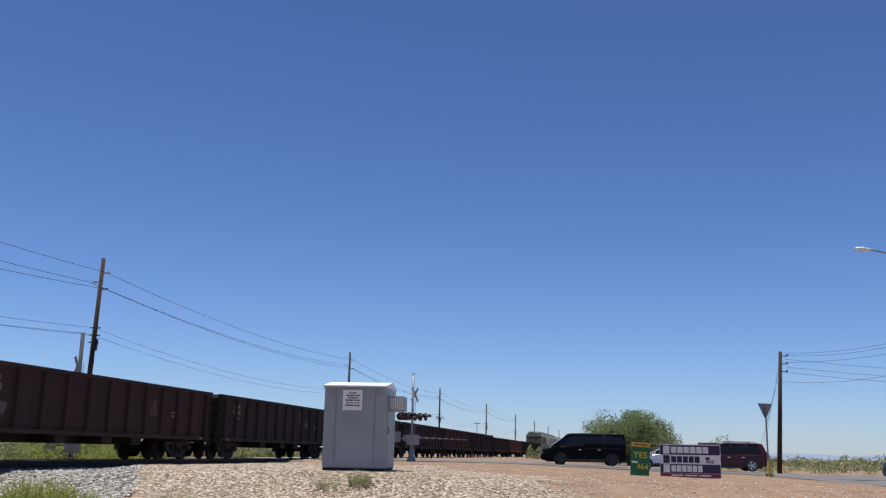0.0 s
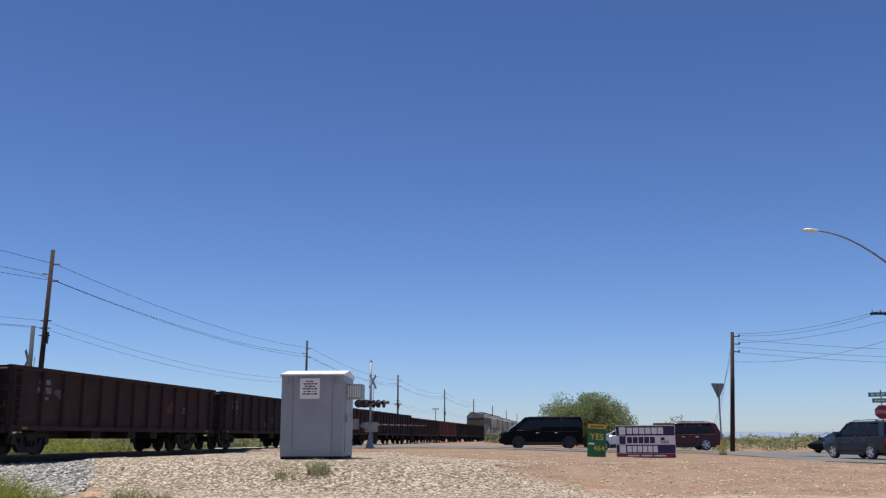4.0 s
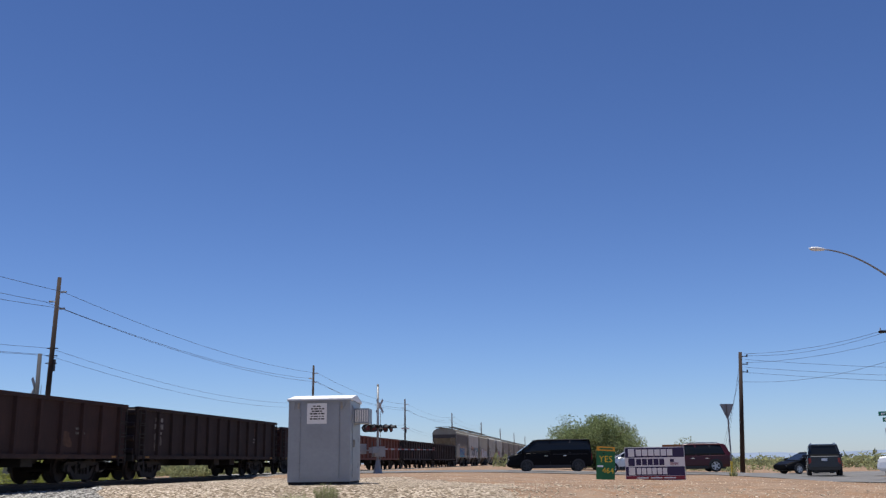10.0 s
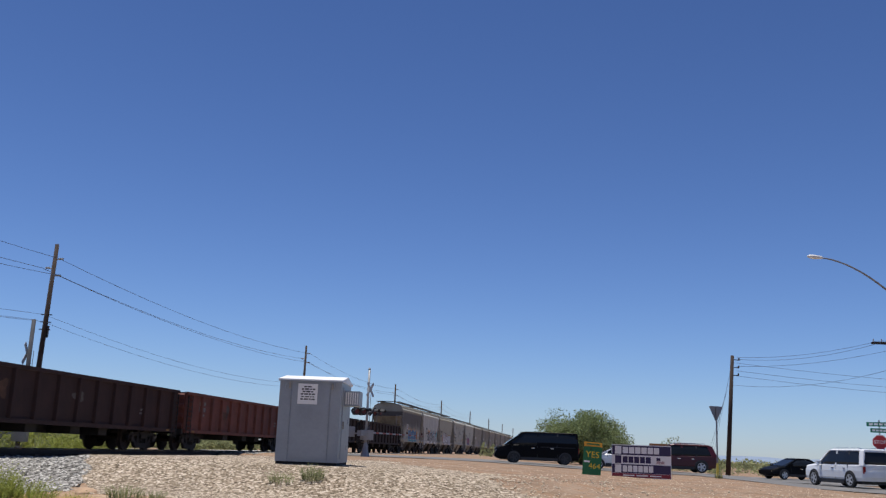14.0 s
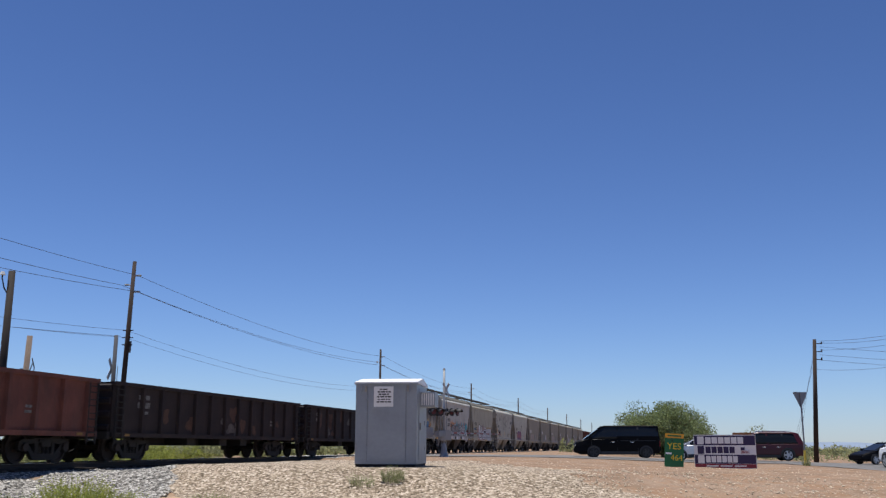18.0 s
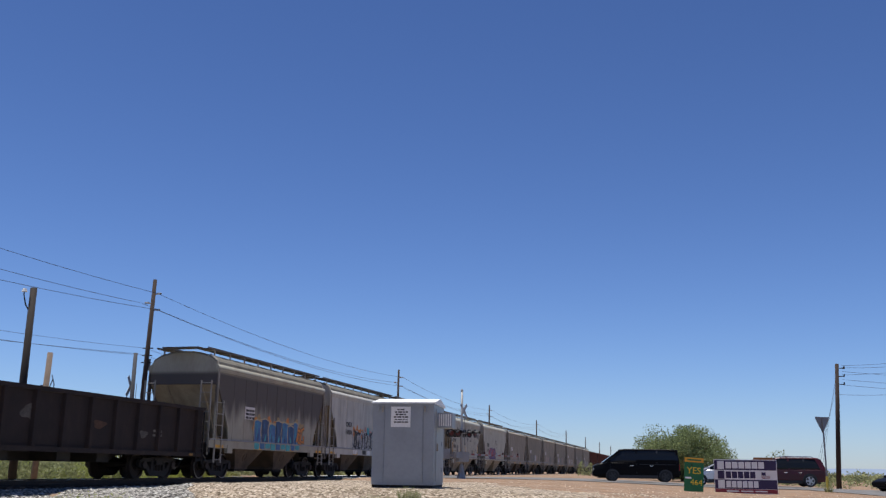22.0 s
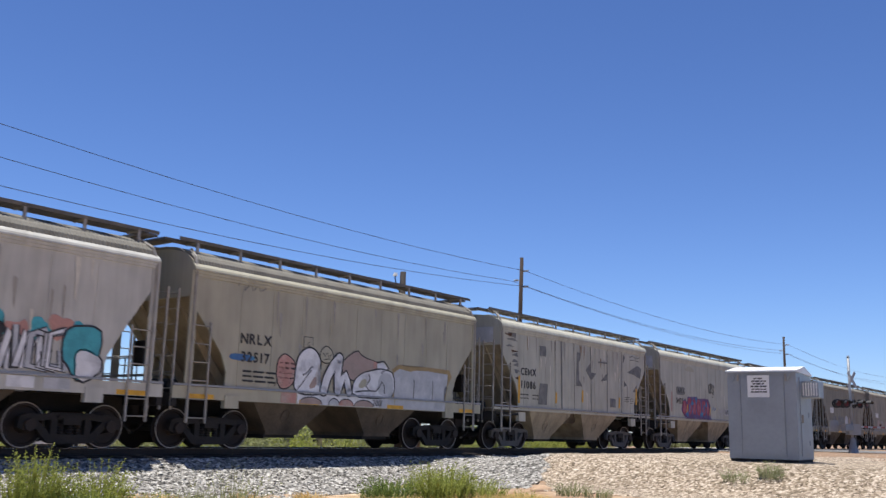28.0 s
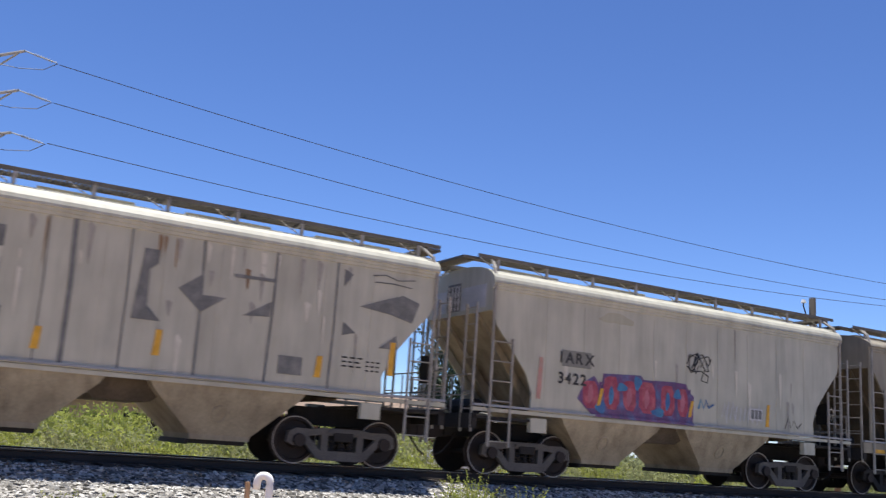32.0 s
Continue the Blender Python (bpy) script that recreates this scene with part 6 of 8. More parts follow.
def smooth_poly(p, n=2):
    for _ in range(n):
        p = [q for a, b in zip(p, p[1:] + p[:1]) for q in ((a[0] * 0.75 + b[0] * 0.25, a[1] * 0.75 + b[1] * 0.25), (a[0] * 0.25 + b[0] * 0.75, a[1] * 0.25 + b[1] * 0.75))]
    return p


def throwup(car, pts, w, fill, lift, edge=0.05, ends=True):
    """One fat rounded letter stroke with a black edge."""
    for mat_, ww, h, nm in ((G_BLACK, w + 2 * edge, lift, "graffiti_outline"), (fill, w, lift + 1, "graffiti_fill")):
        stroke(car, pts, ww, mat_, h, nm)
        if ends:
            for y, z in (pts[0], pts[-1]):
                flat(car, nm, blob(y, z, ww / 2, ww / 2, 14, 0, sq=2), mat_, h)


# grey-pink shape, then the fat white letters over it
bubble(nr, smooth_poly([(-0.62, 2.2), (-0.5, 2.48), (0.05, 2.8), (0.25, 2.6), (0.9, 2.52), (0.84, 2.2), (0.4, 2.0), (-0.2, 1.9)], 1), G_PINKG, 1, 0.04)
bubble(nr, [(0.74, 2.2), (0.78, 2.52), (0.92, 2.5), (0.88, 2.2)], G_PINK, 2, 0.02)
bubble(nr, smooth_poly([(-2.4, 1.45), (-2.38, 2.0), (-2.3, 2.45), (-1.95, 2.72), (-1.6, 2.62), (-1.42, 2.3), (-1.5, 2.05), (-1.8, 1.75), (-1.4, 1.68), (-1.3, 1.47)]), G_WHITE, 3, 0.05)
stroke(nr, [(-2.1, 1.95), (-1.95, 2.02), (-1.8, 2.18), (-1.72, 2.19)], 0.035, G_BLACK, 5)
stroke(nr, [(-2.3, 1.55), (-2.1, 1.75), (-1.92, 1.96), (-1.78, 2.1)], 0.03, G_BLACK, 5)
flat(nr, "graffiti_fill", smooth_poly([(-1.92, 1.58), (-1.6, 2.02), (-1.55, 1.66)], 1), G_PINKG, 5)
throwup(nr, [(-1.28, 1.58), (-1.16, 1.95), (-0.92, 2.3), (-0.70, 2.50)], 0.26, G_WHITE, 4.0)
throwup(nr, [(-0.70, 2.45), (-0.75, 2.0), (-0.72, 1.60)], 0.24, G_WHITE, 4.2)
throwup(nr, [(-0.72, 1.60), (-0.58, 1.9), (-0.42, 2.05), (-0.34, 1.85), (-0.26, 1.60)], 0.22, G_WHITE, 4.4)
bubble(nr, smooth_poly([(-0.12, 1.46), (-0.08, 1.9), (0.3, 2.16), (0.62, 2.18), (0.95, 2.30), (1.3, 2.3), (1.68, 2.22), (1.74, 1.6), (1.25, 1.48)], 1), G_WHITE, 4.6, 0.05)
flat(nr, "graffiti_fill", smooth_poly([(0.95, 1.62), (1.0, 2.1), (1.3, 2.24), (1.64, 2.14), (1.68, 1.55), (1.35, 1.5)], 1), G_GREY, 6)
flat(nr, "graffiti_fill", smooth_poly([(0.08, 1.72), (0.3, 2.02), (0.52, 1.96), (0.4, 1.72)], 1), TAN, 6)
for pts in ([(0.55, 2.15), (0.62, 2.0), (0.45, 1.78), (0.62, 1.66), (0.9, 1.66), (1.05, 1.8), (1.15, 1.95), (1.25, 1.85), (1.28, 1.6)], [(0.0, 1.6), (0.3, 1.64), (0.62, 1.66)], [(0.9, 2.5), (1.22, 2.56), (1.46, 2.36), (1.2, 2.26), (1.1, 2.18)]):
    stroke(nr, pts, 0.04, G_BLACK, 7)
flat(nr, "graffiti_fill", [(0.92, 2.46), (1.2, 2.52), (1.4, 2.35), (1.12, 2.24), (0.92, 2.32)], G_WHITE, 4)
bubble(nr, blob(-2.72, 2.0, 0.34, 0.44, wob=0.05, seed=8, sq=2.2), G_PINK, 1, 0.03)
bars(nr, -2.96, 2.25, 4, 0.5, 0.05, 0.13, G_BLACK, 5)
stroke(nr, [(-1.36, 2.6), (-1.28, 2.5), (-1.2, 2.62), (-1.12, 2.48), (-1.05, 2.6)], 0.025, G_BLACK, 6)
stroke(nr, [(-1.32, 2.42), (-1.08, 2.46)], 0.02, G_BLACK, 6)
bubble(nr, blob(-1.22, 2.55, 0.25, 0.22, wob=0.05, seed=9, sq=2), TAN, 3, 0.03)
flat(nr, "graffiti_outline", [(1.68, 1.5), (1.62, 2.35), (1.9, 2.5), (2.5, 2.46), (3.2, 2.52), (4.5, 2.5), (4.62, 2.3), (4.35, 1.9), (4.3, 1.5)], G_TAN, 1)
flat(nr, "graffiti_fill", [(1.74, 1.48), (1.70, 2.25), (1.95, 2.38), (2.5, 2.33), (2.7, 2.38), (3.4, 2.40), (4.4, 2.36), (4.38, 2.0), (4.2, 1.9), (4.22, 1.48)], G_GREY, 3)
for y in (2.65, 3.6):
    stroke(nr, [(y, 1.5), (y + 0.03, 1.9), (y + 0.02, 2.1)], 0.04, PATCH, 5)
for y0, y1, m_ in ((-2.85, -2.3, G_PINK), (-2.26, 1.1, G_WHITE), (1.14, 1.75, G_GREY), (1.8, 4.3, G_GREY)):   # sprayed over the sill
    part("graffiti_fill", box(B(), FX + 0.012, FX + 0.016, y0, y1, 1.19, 1.455), m_, nr)
for k, (y, w, m_) in enumerate(((-1.75, 0.42, G_PINKG), (-0.85, 0.2, G_GREY), (-0.35, 0.3, G_PINK), (0.4, 0.4, G_PINKG))):
    for g, mm in ((0.03, G_BLACK), (0.0, m_)):
        bm = B()
        bm.faces.new([bm.verts.new((FX + (0.018 if g else 0.020), y + (w + g) * math.cos(math.pi * j / 10), 1.195 + (0.17 + g) * math.sin(math.pi * j / 10))) for j in range(11)])
        part("graffiti_outline" if g else "graffiti_fill", bm, mm, nr)
for y0, txt in ((-4.52, 4.05),):
    stroke(nr, [(y0, txt), (y0 + 0.1, txt + 0.14), (y0 + 0.25, txt + 0.1), (y0 + 0.22, txt - 0.1), (y0 + 0.42, txt + 0.12), (y0 + 0.5, txt - 0.08), (y0 + 0.68, txt + 0.1), (y0 + 0.74, txt - 0.05), (y0 + 0.95, txt + 0.04)], 0.035, PATCH, 2)
bubble(nr, [(-2.1, 2.68), (-1.78, 2.68), (-1.78, 2.98), (-2.1, 2.98)], TAN, 1, 0.02)
stroke(nr, [(-3.1, 1.6), (-2.98, 1.85), (-2.9, 1.6), (-2.78, 1.83), (-2.68, 1.6), (-2.52, 1.8), (-2.4, 1.62)], 0.03, BLACKP, 2)

letters("200!", 0.26, G_BLACK, nr, pose(FX + 0.026, 0.98, 1.31) @ SIDE, 0.002, "graffiti_letters")
letters("C", 0.14, BLACKP, nr, pose(FX + 0.02, -1.94, 2.79) @ SIDE, 0.002, "stencil_letter")

# pale wagon with dark patches
ce = named[3]
stencil(ce, "CEMX", -4.02, 2.75, 0.36)
stencil(ce, "11086", -4.04, 2.28, 0.38)
for k_, (y_, z_, a_, b_) in enumerate(((-5.35, 4.02, 0.22, 0.05), (-5.15, 3.86, 0.30, 0.04), (-5.3, 3.62, 0.2, 0.035), (-5.0, 3.45, 0.22, 0.03), (-4.95, 3.1, 0.18, 0.05), (-4.82, 2.75, 0.14, 0.06), (-4.8, 2.5, 0.1, 0.04))):
    flat(ce, "paint_scar", blob(y_, z_, a_, b_, wob=0.35, seed=500 + k_), PATCH if k_ % 3 else RUSTY, 1.4 + 0.02 * k_)
bars(ce, -4.58, 1.96, 2, 0.6, 0.04, 0.13, seed=3)
bars(ce, -3.75, 1.96, 2, 0.45, 0.04, 0.13, seed=4)
for poly in ([(-3.25, 3.42), (-2.78, 3.42), (-2.78, 3.80), (-3.25, 3.80)], [(-3.36, 1.62), (-2.72, 1.62), (-2.66, 2.40), (-3.22, 2.40)],
             [(-0.28, 2.45), (0.26, 2.45), (0.0, 2.70), (-0.26, 2.72)], [(-0.26, 2.72), (-0.02, 2.70), (-0.04, 3.40), (-0.20, 3.42)], [(-0.20, 3.42), (-0.04, 3.40), (0.10, 3.52), (0.10, 3.78), (-0.18, 3.78)], [(0.52, 3.12), (0.95, 3.45), (0.95, 3.05), (1.45, 3.05), (0.98, 2.72)],
             [(1.55, 3.55), (2.4, 3.56), (2.4, 3.49), (1.58, 3.48)], [(1.80, 2.76), (2.36, 2.80), (2.36, 3.1)], [(3.65, 4.0), (3.85, 3.9), (3.66, 3.62)],
             [(4.05, 3.26), (4.75, 3.18), (5.3, 3.05), (5.45, 3.5), (5.05, 3.62), (4.75, 3.52), (4.5, 3.42)], [(3.7, 2.62), (4.0, 2.7), (3.72, 2.9)], [(4.55, 2.45), (4.95, 2.75), (5.0, 2.45)],
             [(2.62, 1.72), (3.12, 1.72), (3.12, 2.08), (2.62, 2.08)], [(-5.4, 3.98), (-4.9, 3.92), (-4.88, 4.12), (-5.45, 4.18)], [(-5.2, 3.3), (-4.75, 3.25), (-4.8, 3.42)], [(-5.1, 2.95), (-4.72, 2.9), (-4.72, 3.05)]):
    back_ = 0.22 if -0.5 < poly[0][0] < 3.2 else 0.0
    flat(ce, "dark_patch", [(y - back_, z) for y, z in poly], PATCH, 1)
for a, b, w in ((-1.66, -1.60, 0.09), (-0.66, -0.62, 0.03), (0.70, 0.76, 0.045), (2.18, 2.14, 0.05), (3.5, 3.48, 0.04), (-2.1, -2.06, 0.025)):
    stroke(ce, [(a, 4.12), ((a + b) / 2 + 0.02, 2.9), (b, 1.5)], w, PATCH, 2)
for y, z0, z1 in ((-4.68, 1.62, 2.6), (-2.05, 1.72, 2.12), (0.02, 1.82, 2.3), (3.24, 1.72, 2.15), (4.86, 1.9, 2.6)):
    flat(ce, "reflector_strip", [(y - 0.07, z0), (y + 0.07, z0), (y + 0.09, z1), (y - 0.03, z1)], YELLOW, 3)
bars(ce, 3.75, 2.2, 3, 0.42, 0.03, 0.09, seed=6)
bars(ce, 4.3, 2.15, 3, 0.28, 0.03, 0.09, seed=7)
stroke(ce, [(4.3, 3.95), (4.6, 4.0), (4.9, 3.92), (5.3, 3.98)], 0.03, PATCH, 2)
stroke(ce, [(4.35, 3.82), (4.8, 3.84), (5.25, 3.80)], 0.025, PATCH, 2)

# pale wagon with the crimson and blue piece
ia = named[4]
flat(ia, "dark_patch", [(-3.92, 2.56), (-3.06, 2.56), (-3.06, 2.94), (-3.92, 2.94)], mat("faded_grey_repaint", (0.2, 0.195, 0.17), 0.75, var=0.2, scale=4), 1)
stencil(ia, "IARX", -3.48, 2.75, 0.36)
stencil(ia, "3422", -3.60, 2.27, 0.36)
flat(ia, "graffiti_outline", [(-3.45, 1.85), (-3.2, 2.28), (-2.95, 2.42), (-2.73, 2.15), (-2.68, 2.5), (-1.5, 2.56), (-1.4, 2.46), (-0.4, 2.5), (0.0, 2.48), (0.08, 2.3), (0.26, 2.2), (0.24, 1.48), (-2.95, 1.46)], G_DUSK, 1)
for k, (y, w, zt) in enumerate(((-3.05, 0.42, 2.3), (-2.42, 0.42, 2.46), (-1.86, 0.36, 2.4), (-1.30, 0.5, 2.42), (-0.62, 0.4, 2.40), (-0.12, 0.30, 2.36))):
    q_ = random.Random(k + 4)
    flat(ia, "graffiti_fill", smooth_poly([(y - w / 2, 1.62 + 0.1 * q_.random()), (y - w / 2 - 0.04, zt - 0.1), (y - w / 4, zt), (y + w / 2, zt - 0.02), (y + w / 2 + 0.05, 1.66)], 1), G_RED, 2 + 0.05 * k)
    flat(ia, "graffiti_fill", smooth_poly([(y - 0.06, 1.7), (y - 0.09, 2.1), (y + 0.02, 2.28), (y + 0.1, 1.95)], 1), (G_ROSE, G_BLUE, G_ROSE)[k % 3], 3 + 0.05 * k)
    stroke(ia, [(y + w / 2 + 0.06, 1.6), (y + w / 2 + 0.1, 2.0), (y + w / 2 + 0.07, zt)], 0.07, G_DUSK, 3.5)
for y, z, ry, rz in ((-2.1, 2.22, 0.16, 0.1), (-1.6, 2.36, 0.12, 0.16), (-2.75, 1.7, 0.14, 0.14), (-0.95, 1.7, 0.2, 0.1), (-0.3, 2.2, 0.12, 0.12)):
    flat(ia, "graffiti_fill", blob(y, z, ry, rz, 12, 0.2, int(-y * 100)), G_BLUE, 3.8)
part("graffiti_fill", box(B(), FX + 0.012, FX + 0.053, -2.9, 0.24, 1.462, 1.53), G_DUSK, ia)
for y, z in ((-2.86, 1.72), (0.06, 1.66)):
    flat(ia, "graffiti_fill", [(y, z), (y + 0.1, z + 0.02), (y + 0.2, z + 0.42), (y + 0.1, z + 0.42)], YELLOW, 6)
loops = [(0.38 + 0.42 * math.cos(a * 1.0) * math.cos(a * 0.37), 3.05 + 0.22 * math.sin(a * 1.9) + 0.05 * math.sin(a * 5)) for a in [0.22 * k for k in range(60)]]
stroke(ia, loops, 0.028, BLACKP, 3)
stroke(ia, [(0.0, 3.0), (0.12, 3.25), (0.3, 3.2), (0.22, 2.95), (0.4, 3.28), (0.5, 2.95), (0.62, 3.2), (0.75, 3.0), (0.85, 3.2)], 0.035, BLACKP, 3)
stroke(ia, [(0.0, 2.95), (0.2, 2.82), (0.5, 2.86), (0.75, 2.75), (0.72, 2.58), (0.5, 2.62), (0.62, 2.9)], 0.03, BLACKP, 3)
stroke(ia, [(0.42, 1.9), (0.5, 2.15), (0.6, 1.9), (0.68, 2.15), (0.78, 1.95), (0.95, 2.05)], 0.05, G_BLUE, 3)
for k in range(9):
    r_ = random.Random(k)
    y = 1.25 + k * 0.16
    stroke(ia, [(y, 1.6 + 0.2 * r_.random()), (y + 0.08, 2.0 + 0.2 * r_.random()), (y + 0.14, 1.7), (y + 0.2, 2.05)], 0.03, G_GREY, 2)
flat(ia, "dark_patch", [(2.28, 1.76), (2.72, 1.76), (2.72, 2.06), (2.28, 2.06)], WHITEP, 2)
for k in range(3):
    flat(ia, "dark_patch", [(2.31 + 0.14 * k, 1.79), (2.42 + 0.14 * k, 1.79), (2.42 + 0.14 * k, 2.03), (2.31 + 0.14 * k, 2.03)], PATCH, 4)
stroke(ia, [(3.6, 1.62), (3.75, 1.95), (3.82, 1.65), (3.95, 1.85), (4.1, 1.65), (4.25, 1.8)], 0.03, BLACKP, 2)
flat(ia, "reflector_strip", [(-4.62, 1.75), (-4.5, 1.75), (-4.45, 2.7), (-4.56, 2.7)], G_PINK, 2)
flat(ia, "reflector_strip", [(2.85, 1.62), (2.98, 1.62), (3.02, 2.2), (2.92, 2.2)], YELLOW, 2)
flat(ia, "dark_patch", blob(-2.3, 3.85, 0.5, 0.13, wob=0.2, seed=12), TAN, 1)

# first hopper: soot over the upper half, blue letters with orange glow
h1 = named[0]
r_ = random.Random(31)
flat(h1, "white_panel", [(-3.2, 2.4), (-2.25, 2.4), (-2.25, 2.92), (-3.2, 2.92)], WHITEP, 1.5)
bars(h1, -3.1, 2.82, 3, 0.95, 0.1, 0.15, seed=9)
for i in range(16):
    y = -2.1 + i * 0.34
    flat(h1, "graffiti_glow", blob(y, 2.2 + 0.14 * math.sin(i * 2.1), 0.26, 0.30, wob=0.25, seed=40 + i), (G_ORANGE, G_TAN)[i % 2], 1.6 + 0.02 * i)
flat(h1, "graffiti_outline", [(-2.35, 1.5), (-2.3, 2.2), (-1.6, 2.5), (-0.4, 2.36), (0.8, 2.5), (1.9, 2.4), (2.5, 2.5), (2.7, 1.9), (2.6, 1.5)], G_CREAM, 2.1)
flat(h1, "graffiti_outline", [(-2.28, 1.5), (-2.22, 2.15), (-1.6, 2.42), (-0.4, 2.28), (0.8, 2.42), (1.9, 2.33), (2.42, 2.42), (2.6, 1.9), (2.5, 1.5)], G_DEEP, 2.25)
for k, (y, w, lean_) in enumerate(((-1.85, 0.62, 0.1), (-1.1, 0.66, 0.14), (-0.35, 0.6, -0.1), (0.35, 0.62, 0.12), (1.05, 0.6, 0.06), (1.75, 0.62, -0.06), (2.3, 0.4, 0.1))):
    z1 = 2.42 + 0.1 * math.sin(k * 2.3)
    poly = [(y - w / 2, 1.5), (y - w / 2 + lean_, 2.05), (y - w / 2 - 0.04, z1 - 0.05), (y - 0.05, z1), (y + w / 2 + 0.02, z1 - 0.08), (y + w / 2 - lean_ * 0.6, 1.95), (y + w / 2 + 0.06, 1.5)]
    flat(h1, "graffiti_outline", grow(poly, 0.06), G_CREAM, 2.4 + 0.1 * k)
    flat(h1, "graffiti_fill", poly, (G_BLUE, G_DEEP)[k % 2], 2.45 + 0.1 * k)
    flat(h1, "graffiti_fill", smooth_poly([(y - 0.1, 1.55), (y - 0.02 + lean_, 1.95), (y + 0.12, 1.55)], 1), (G_DEEP, G_TEAL)[k % 2], 2.5 + 0.1 * k)
    stroke(h1, [(y - w / 4, 2.3), (y - w / 4 + lean_, 2.0), (y - w / 5, 1.7)], 0.05, (G_TEAL, G_BLUE)[k % 2], 2.53 + 0.1 * k)
wild(h1, 2.3, 3.2, 1.55, 2.3, [G_ORANGE, G_PINK], 3, 5, lift=4.2)
for i in range(9):
    y = -1.9 + i * 0.56
    bm = B()
    box(bm, FX + 0.012, FX + 0.020, y - 0.22, y + 0.24, 1.19 + 0.03 * (i % 3), 1.46)
    part("graffiti_fill", bm, (G_TEAL, G_BLUE, G_TEAL)[i % 3], h1)

# second hopper: black and white letters with teal and orange tops
h2 = named[1]
stencil(h2, "CMEX", -3.0, 2.78, 0.34)
stencil(h2, "150516", -3.0, 2.36, 0.33)
for i in range(14):
    y = -2.1 + i * 0.48
    m_ = G_ORANGE if i < 4 else (G_TEAL if i % 2 else G_PINK)
    flat(h2, "graffiti_glow", blob(y, 2.42 + 0.1 * math.sin(i * 1.7), 0.24, 0.24, wob=0.25, seed=60 + i), m_, 0.6 + 0.02 * i)
wild(h2, -2.3, 3.9, 1.53, 2.5, [G_GREY, G_GREY, G_WHITE, G_BLACK], 34, 8, lift=1.4, thin=0.7)
for i in range(8):
    y = -2.2 + i * 0.8
    bm = B()
    box(bm, FX + 0.012, FX + 0.020, y, y + 0.6, 1.22, 1.45)
    part("graffiti_fill", bm, (G_WHITE, G_GREY, G_BLACK)[i % 3], h2)
for i, (cy, cz, ry, rz) in enumerate([(4.2, 2.05, 0.42, 0.55), (4.35, 1.75, 0.3, 0.3)]):
    bubble(h2, blob(cy, cz, ry, rz, seed=20 + i), G_WHITE if i else G_TEAL, 7 + i, 0.05)

# lime runs, grime and rust on the near sides
LIME = mat("lime_run", (0.56, 0.53, 0.45), 0.8, var=0.15, scale=4)
GRIME = mat("grey_grime_run", (0.32, 0.30, 0.265), 0.85, var=0.2, scale=4)
RUSTR = mat("rust_run", (0.25, 0.16, 0.09), 0.85, var=0.25, scale=4)
for w, seed, n, kinds in ((named[3], 1, 34, (LIME, GRIME, LIME, GRIME, RUSTR)), (named[4], 2, 12, (GRIME, LIME)), (named[2], 3, 12, (GRIME,)), (named[1], 4, 22, (GRIME, LIME))):
    r_ = random.Random(seed)
    for k in range(n):
        y = r_.uniform(-4.3, 4.3)
        zt = 4.05 if r_.random() < 0.45 else r_.uniform(2.2, 3.7)
        ln = r_.uniform(0.25, 1.0)
        ww = r_.uniform(0.02, 0.07)
        pts = [(y - ww, zt), (y - ww * 0.3, zt + r_.uniform(0, 0.06)), (y + ww, zt - r_.uniform(0, 0.08)), (y + ww * 0.7, zt - ln * 0.45), (y + ww * 0.2 + r_.uniform(-0.02, 0.02), zt - ln), (y - ww * 0.25, zt - ln * 0.8), (y - ww * 0.6, zt - ln * 0.4)]
        flat(w, "paint_run", pts, kinds[k % len(kinds)], 0.1 + 0.01 * k)

# scrawls on the far hopper sides
for k, (w, wh, s) in enumerate(TRAIN):
    if w.name.startswith("hopper_wagon") and w not in named.values():
        r_ = random.Random(k)
        for j in range(5):
            y = -3.0 + j * 1.1 + r_.uniform(-0.2, 0.2)
            flat(w, "graffiti_fill", blob(y, 1.95, 0.45, 0.38, wob=0.15, seed=k * 7 + j), r_.choice([G_GREY, GRIME, PATCH, G_PINKG]), 1 + 0.1 * j)
        flat(w, "dark_patch", [(-4.0, 2.5), (-3.1, 2.5), (-3.1, 2.85), (-4.0, 2.85)], WHITEP, 1)

# faded paint on the last gondolas
for k, (w, wh, s) in enumerate(TRAIN[:11]):
    r_ = random.Random(200 + k)
    for j in range(9 if k > 8 else 2):
        y = r_.uniform(-6.5, 6.5)
        z = r_.uniform(1.2, 2.2)
        bm = B()
        pl = blob(y, z, r_.uniform(0.15, 0.42), r_.uniform(0.12, 0.35), wob=0.25, seed=300 + k * 9 + j)
        bm.faces.new([bm.verts.new((1.485, a, b)) for a, b in pl])
        part("paint_scar", bm, RUSTY if j % 3 else SCUFF, w)

# lattice grille and pale panels on the end caps of the pale wagons
for w in (named[3], named[4]):
    for y0, d in ((-5.905, -1), (5.905, 1)):
        for x0, x1 in ((0.1, 1.2), (-1.2, -0.62)):
            part("end_panel", box(B(), x0, x1, min(y0, y0 + d * 0.006), max(y0, y0 + d * 0.006), 3.72, 4.26), G_GREY, w)
        part("end_grille_back", box(B(), -0.56, 0.04, min(y0, y0 + d * 0.006), max(y0, y0 + d * 0.006), 3.72, 4.40), PATCH, w)
        bm = B()
        for k in range(4):
            for e in (-1, 1):
                for j in range(3):
                    zb = 3.74 + 0.2 * j
                    xa = -0.48 + 0.15 * k
                    cyl(bm, (xa - e * 0.035, y0 + d * 0.014, zb), (xa + e * 0.035, y0 + d * 0.014, zb + 0.2), 0.014, n=4)
        part("end_grille", bm, WHITEP, w)

